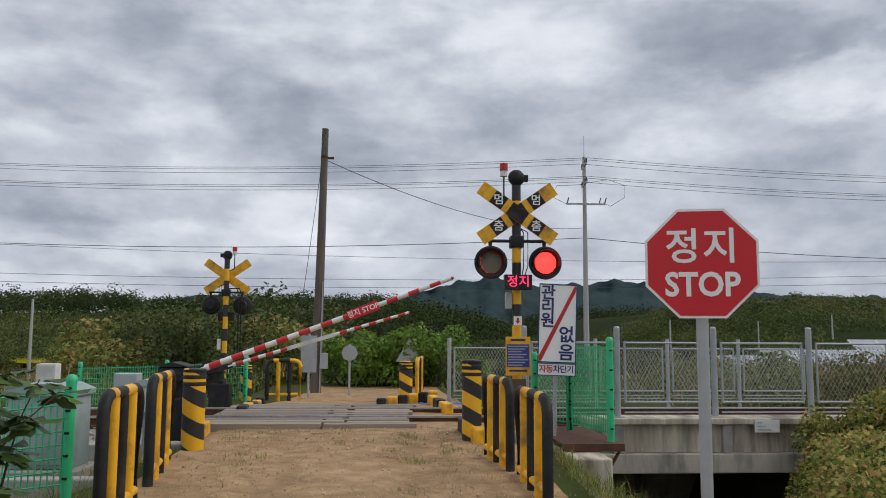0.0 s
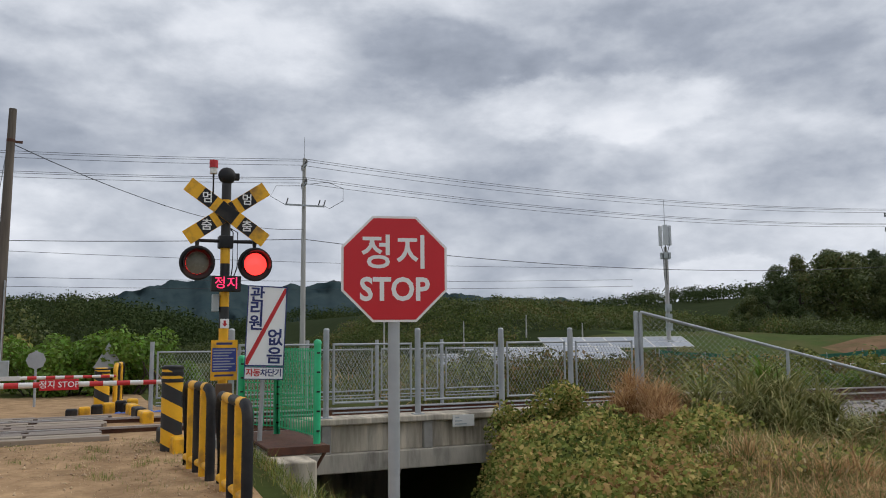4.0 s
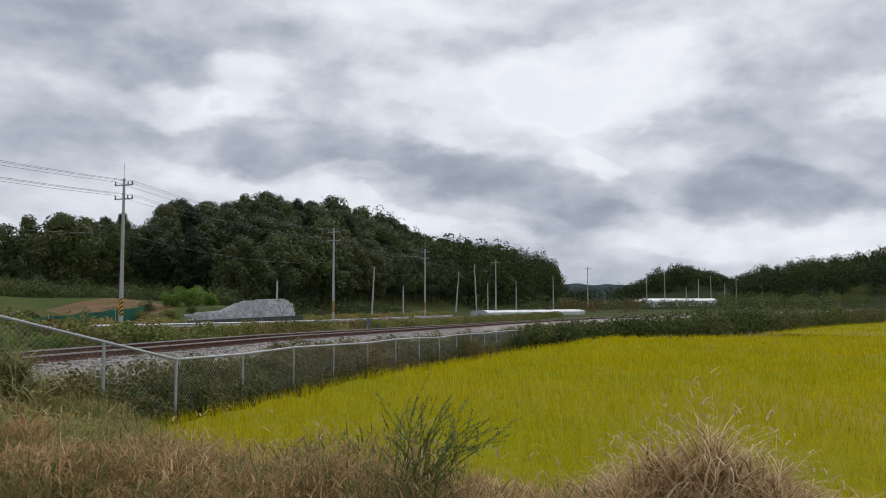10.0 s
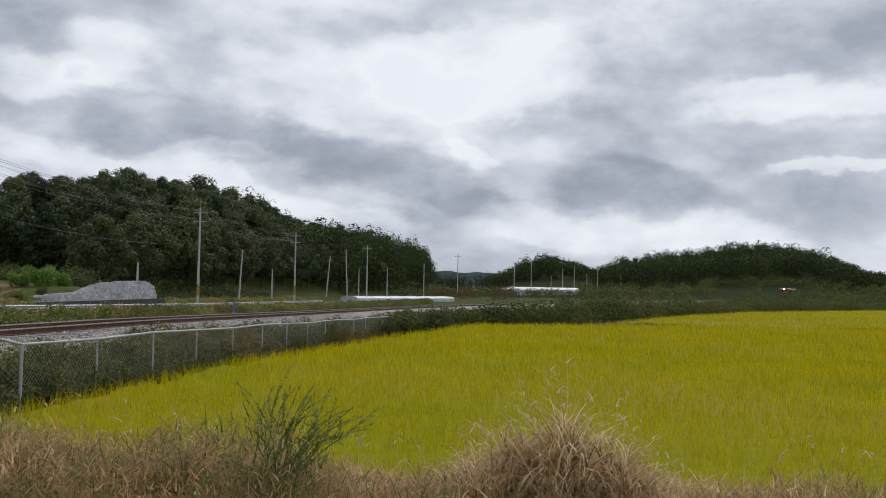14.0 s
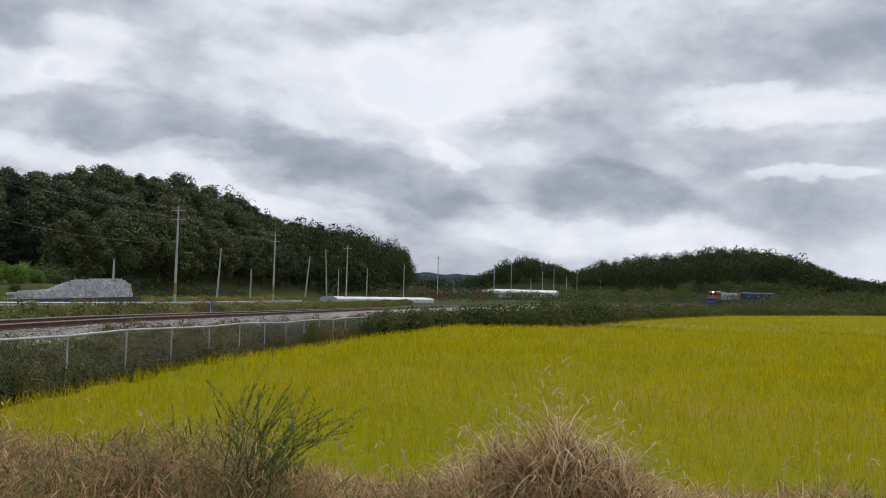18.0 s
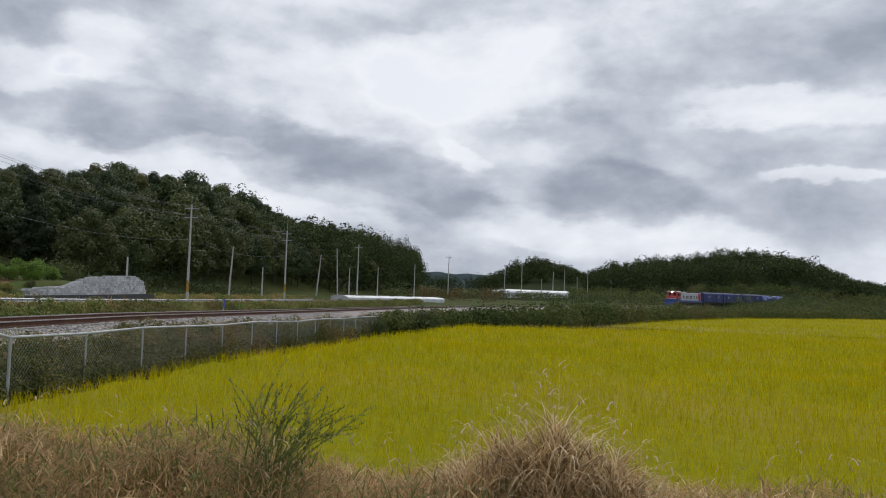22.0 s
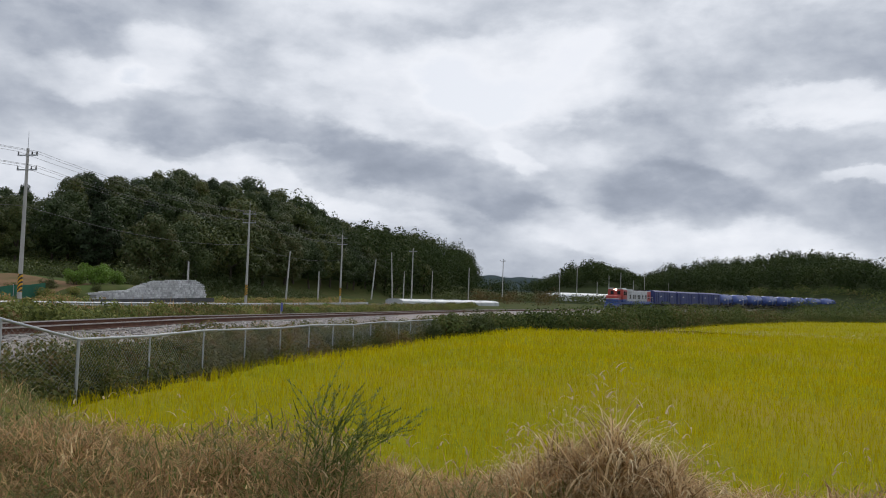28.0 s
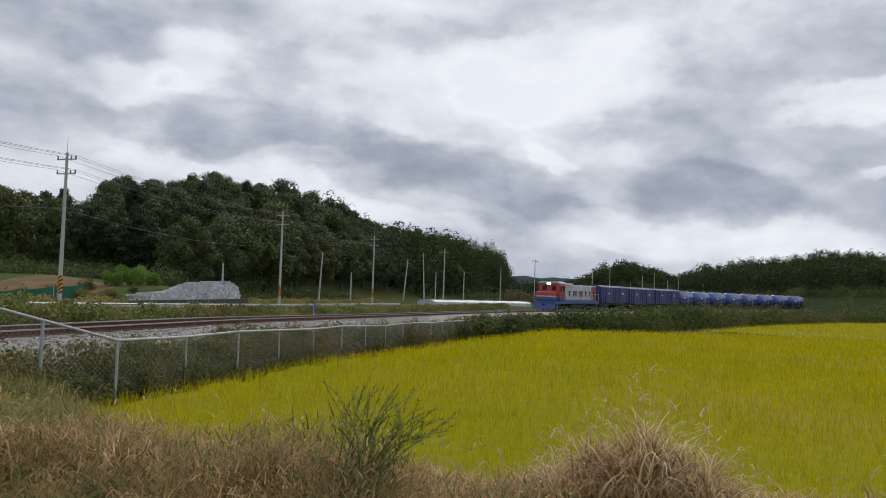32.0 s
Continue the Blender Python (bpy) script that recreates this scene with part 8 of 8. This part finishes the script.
def locomotive():
    t = thing("locomotive", pose(0, 0, 0), "diesel locomotive in red, pale grey and blue with a lit headlight", "locomotive")
    part("underframe", MB().box(-10.2, 10.2, -1.45, 1.45, 0.95, 1.35, 0.04), M["loco_blue"], t, "blue frame")
    part("fuel_tank", MB().box(-3.0, 3.0, -1.3, 1.3, 0.35, 0.95, 0.15), M["under"], t)
    for x in (-6.3, 6.3):
        bogie(t, x, 3, 1.9)
    part("snow_plough", MB().prism([(-0.4, 0.25), (0.35, 0.25), (0.1, 1.0), (-0.4, 1.0)], -1.4, 1.4), M["loco_blue"], t, m=pose(10.2, 0, 0))
    # short nose, cab, long hood
    nose = part("nose", MB().box(8.3, 10.15, -1.2, 1.2, 1.35, 2.55, 0.1), M["loco_red"], t, "red nose", smooth=True)
    part("nose_band", MB().box(8.25, 10.2, -1.22, 1.22, 1.36, 1.85, 0.1), M["loco_blue"], nose, "blue lower band", smooth=True)
    part("nose_stripe", MB().box(8.28, 10.18, -1.21, 1.21, 1.86, 2.05, 0.09), M["loco_grey"], nose, "white stripe", smooth=True)
    cab = part("cab", MB().box(6.0, 8.35, -1.5, 1.5, 1.35, 3.75, 0.12), M["loco_red"], t, "red driver's cab", smooth=True)
    part("cab_roof", MB().prism([(-1.55, 3.7), (-1.2, 3.95), (1.2, 3.95), (1.55, 3.7)], -1.25, 1.25), M["loco_grey"], cab, m=pose(7.2, 0, 0, 0, 0, 90))
    part("cab_band", MB().box(5.98, 8.37, -1.52, 1.52, 1.36, 1.9, 0.08), M["loco_blue"], cab, smooth=True)
    for y in (-0.95, 0.35):
        part("windscreen", MB().box(8.34, 8.38, y, y + 0.6, 2.75, 3.4, 0.01), M["glass"], cab, "dark cab window")
    for s in (-1, 1):
        for x in (6.4, 7.4):
            part("side_window", MB().box(x, x + 0.75, s * 1.5 - 0.02, s * 1.5 + 0.02, 2.65, 3.35, 0.01), M["glass"], cab, "dark cab window")
    hl = part("headlight_box", MB().box(8.3, 8.5, -0.32, 0.32, 3.45, 3.85, 0.05), M["loco_red"], cab)
    for y in (-0.15, 0.15):
        part("headlight", MB().cyl((8.5, y, 3.65), (8.53, y, 3.65), 0.13, 0.13, 14), M["lamp_white"], hl, "lit white headlight")
    hood = part("long_hood", MB().box(-9.9, 6.0, -0.98, 0.98, 1.35, 3.6, 0.1), M["loco_grey"], t, "pale grey engine hood", smooth=True)
    for x in np.arange(-9.0, 5.6, 0.95):
        for s in (-1, 1):
            part("hood_door", MB().box(x, x + 0.85, s * 0.98 - 0.015, s * 0.98 + 0.015, 1.5, 2.9, 0.01), M["loco_grey"], hood)
            if int(x * 3) % 2:
                part("louvre", MB().box(x + 0.1, x + 0.75, s * 1.0 - 0.012, s * 1.0 + 0.012, 2.0, 2.75), M["under"], hood)
    for s in (-1, 1):
        part("red_stripe", MB().box(-9.8, -7.6, s * 0.985 - 0.02, s * 0.985 + 0.02, 1.5, 3.5), M["loco_red"], hood, "red end panel")
        part("hood_band", MB().box(-9.9, 6.0, s * 1.0 - 0.02, s * 1.0 + 0.02, 1.36, 1.52), M["loco_blue"], hood)
    for x in (-8.2, -6.2, -4.2):
        part("roof_fan", MB().cyl((x, 0, 3.58), (x, 0, 3.82), 0.72, 0.68, 20), M["under"], hood)
    part("exhaust", MB().box(-0.9, 0.3, -0.3, 0.3, 3.58, 3.9, 0.03), M["under"], hood)
    part("dynamic_brake", MB().box(1.4, 4.8, -1.05, 1.05, 3.1, 3.78, 0.1), M["loco_grey"], hood, smooth=True)
    for s in (-1, 1):
        r = MB().tube([(-10, s * 1.4, 2.35), (6, s * 1.4, 2.35)], 0.022, 6)
        part("handrail", r, M["whitepaint"], t, "pale handrail")
        for x in np.arange(-10, 6.2, 1.6):
            part("stanchion", MB().cyl((x, s * 1.4, 1.35), (x, s * 1.4, 2.35), 0.02, 0.02, 5), M["whitepaint"], t)
        part("steps", MB().box(8.6, 9.3, s * 1.3 - 0.12, s * 1.3 + 0.12, 0.4, 0.95).box(-9.3, -8.6, s * 1.3 - 0.12, s * 1.3 + 0.12, 0.4, 0.95), M["loco_blue"], t)
    for x in (10.2, -10.2):
        part("coupler", MB().box(x - 0.3, x + 0.4, -0.12, 0.12, 0.75, 1.0, 0.03), M["under"], t)
    return t, 20.8


def boxcar():
    t = thing("box_wagon", pose(0, 0, 0), "dark blue covered goods wagon with ribbed sides", "goods wagon", "covered wagons")
    L = 6.95
    part("underframe", MB().box(-L, L, -1.2, 1.2, 0.85, 1.15), M["under"], t)
    for x in (-4.8, 4.8):
        bogie(t, x)
    body = part("body", MB().box(-L, L, -1.42, 1.42, 1.1, 3.62, 0.03), M["wagon_blue"], t, "dark blue body")
    part("roof", MB().prism([(-1.46, 3.6), (-1.0, 3.83), (0, 3.9), (1.0, 3.83), (1.46, 3.6)], -L, L), M["wagon_blue"], t, "dark blue curved roof", m=pose(0, 0, 0, 0, 0, 90))
    for s in (-1, 1):
        for x in np.arange(-L + 0.1, L, 0.98):
            part("rib", MB().box(x - 0.05, x + 0.05, s * 1.42 - 0.05, s * 1.42 + 0.05, 1.15, 3.55), M["wagon_blue"], body)
        for x in (-3.5, 3.5):
            part("sliding_door", MB().box(x - 1.4, x + 1.4, s * 1.5 - 0.03, s * 1.5 + 0.03, 1.2, 3.5, 0.01), M["wagon_blue"], body)
            part("white_mark", MB().box(x - 0.35, x + 0.35, s * 1.54 - 0.012, s * 1.54 + 0.012, 2.55, 2.8), M["whitepaint"], body, "white stencilled mark")
    return t, 14.5


def tanker():
    t = thing("tank_wagon", pose(0, 0, 0), "shiny blue bogie tank wagon with a top walkway", "tank wagon", "tank wagons")
    L = 4.75
    part("underframe", MB().box(-L, L, -0.5, 0.5, 0.85, 1.1).box(-L, -L + 0.4, -1.3, 1.3, 0.8, 1.12).box(L - 0.4, L, -1.3, 1.3, 0.8, 1.12), M["under"], t)
    for x in (-3.1, 3.1):
        bogie(t, x)
    r = 1.4
    e = L - 0.55
    prof = [(0.0, -e), (r * 0.5, -e + 0.09), (r * 0.8, -e + 0.33), (r * 0.95, -e + 0.6), (r, -e + 0.9), (r, e - 0.9), (r * 0.95, e - 0.6), (r * 0.8, e - 0.33), (r * 0.5, e - 0.09), (0.0, e)]
    tk = part("tank", MB().lathe(prof, 28, (0, 0, 2.35), "x"), M["tank_blue"], t, "glossy blue barrel", smooth=True)
    for x in (-2.7, -0.9, 0.9, 2.7):
        part("strap", MB().lathe([(r + 0.005, x - 0.05), (r + 0.02, x - 0.04), (r + 0.02, x + 0.04), (r + 0.005, x + 0.05)], 28, (0, 0, 2.35), "x"), M["wagon_blue"], tk, smooth=True)
    part("dome", MB().cyl((0, 0, 3.6), (0, 0, 3.85), 0.4, 0.38, 16), M["tank_blue"], tk)
    wk = part("walkway", MB().box(-1.7, 1.7, -0.45, 0.45, 3.72, 3.76), M["loco_grey"], t, "pale steel walkway")
    for s in (-1, 1):
        part("walkway_rail", MB().tube([(-1.7, s * 0.75, 3.75), (1.7, s * 0.75, 3.75)], 0.03, 5), M["galv"], wk)
        part("ladder", MB().tube([(0.25, s * 1.44, 1.0), (0.25, s * 1.48, 2.4), (0.25, s * 0.8, 3.7)], 0.03, 5).tube([(-0.25, s * 1.44, 1.0), (-0.25, s * 1.48, 2.4), (-0.25, s * 0.8, 3.7)], 0.03, 5), M["loco_grey"], t)
        part("saddle", MB().box(-3.5, -2.6, s * 0.9 - 0.2, s * 0.9 + 0.2, 1.05, 1.6).box(2.6, 3.5, s * 0.9 - 0.2, s * 0.9 + 0.2, 1.05, 1.6), M["under"], t)
        part("white_mark", MB().box(1.5, 2.6, s * 1.405 - 0.01, s * 1.405 + 0.01, 2.25, 2.45), M["whitepaint"], tk)
    return t, 10.3


def build_train():
    at = 0.0
    lo, L = locomotive()
    TRAIN.append((lo, at + L / 2))
    at += L + 0.3
    bx, L = boxcar()
    for i in range(3):
        TRAIN.append((bx if i == 0 else copy_thing(bx, pose(0, 0, 0)), at + L / 2))
        at += L
    tk, L = tanker()
    for i in range(8):
        TRAIN.append((tk if i == 0 else copy_thing(tk, pose(0, 0, 0)), at + L / 2))
        at += L


build_train()

# ---- what moves ----
FRONT = ((0, 400), (10, 333), (14, 304), (16, 286), (18, 268.2), (20, 250.0), (22, 230.2), (24, 207.4), (25, 194.1), (27.5, 162), (28.5, 149.5), (30, 131.3), (31, 119.6), (32, 106.9))


def motions():
    for ob, back in TRAIN:
        rows = []
        for k in range(33):
            s = float(np.interp(k, [a for a, _ in FRONT], [b for _, b in FRONT])) + back
            x, y, z, a = track_at(s)
            rows.append((float(k), pose(x, y, z, 0, 0, math.degrees(a) + 180)))
        walk(ob, rows)
    for arm, top in zip(ARMS, (20.5, 17.0)):
        walk(arm, [(t, pose(0, 0, 0, 0, -top * f, 0)) for t, f in ((0, 1.0), (0.25, 0.82), (0.5, 0.61), (0.75, 0.40), (1.0, 0.20), (1.2, 0.07), (1.4, 0.0), (1.55, -0.02), (1.75, 0.01), (2.0, 0.0), (32, 0.0))])
    # the lamps flash in turn: each lens swings its lit face forward for 0.6 s
    for lens, x, lit in LENSES:
        base = lens.matrix_basis.copy()
        on = (x > 0)
        rows, ang, t = [(0.0, base @ pose(0, 0, 0, 0, 0, 0 if on else 180))], 0 if on else 180, 0.4
        while t < 31.9:
            for k in range(1, 4):
                rows.append((t + (k - 1) / 30, base @ pose(0, 0, 0, 0, 0, ang + 60 * (k - 1))))
            rows.append((t + 3 / 30, base @ pose(0, 0, 0, 0, 0, ang + 180)))
            ang += 180
            t += 0.6
        rows.append((32.0, base @ pose(0, 0, 0, 0, 0, ang)))
        walk(lens, rows)


motions()
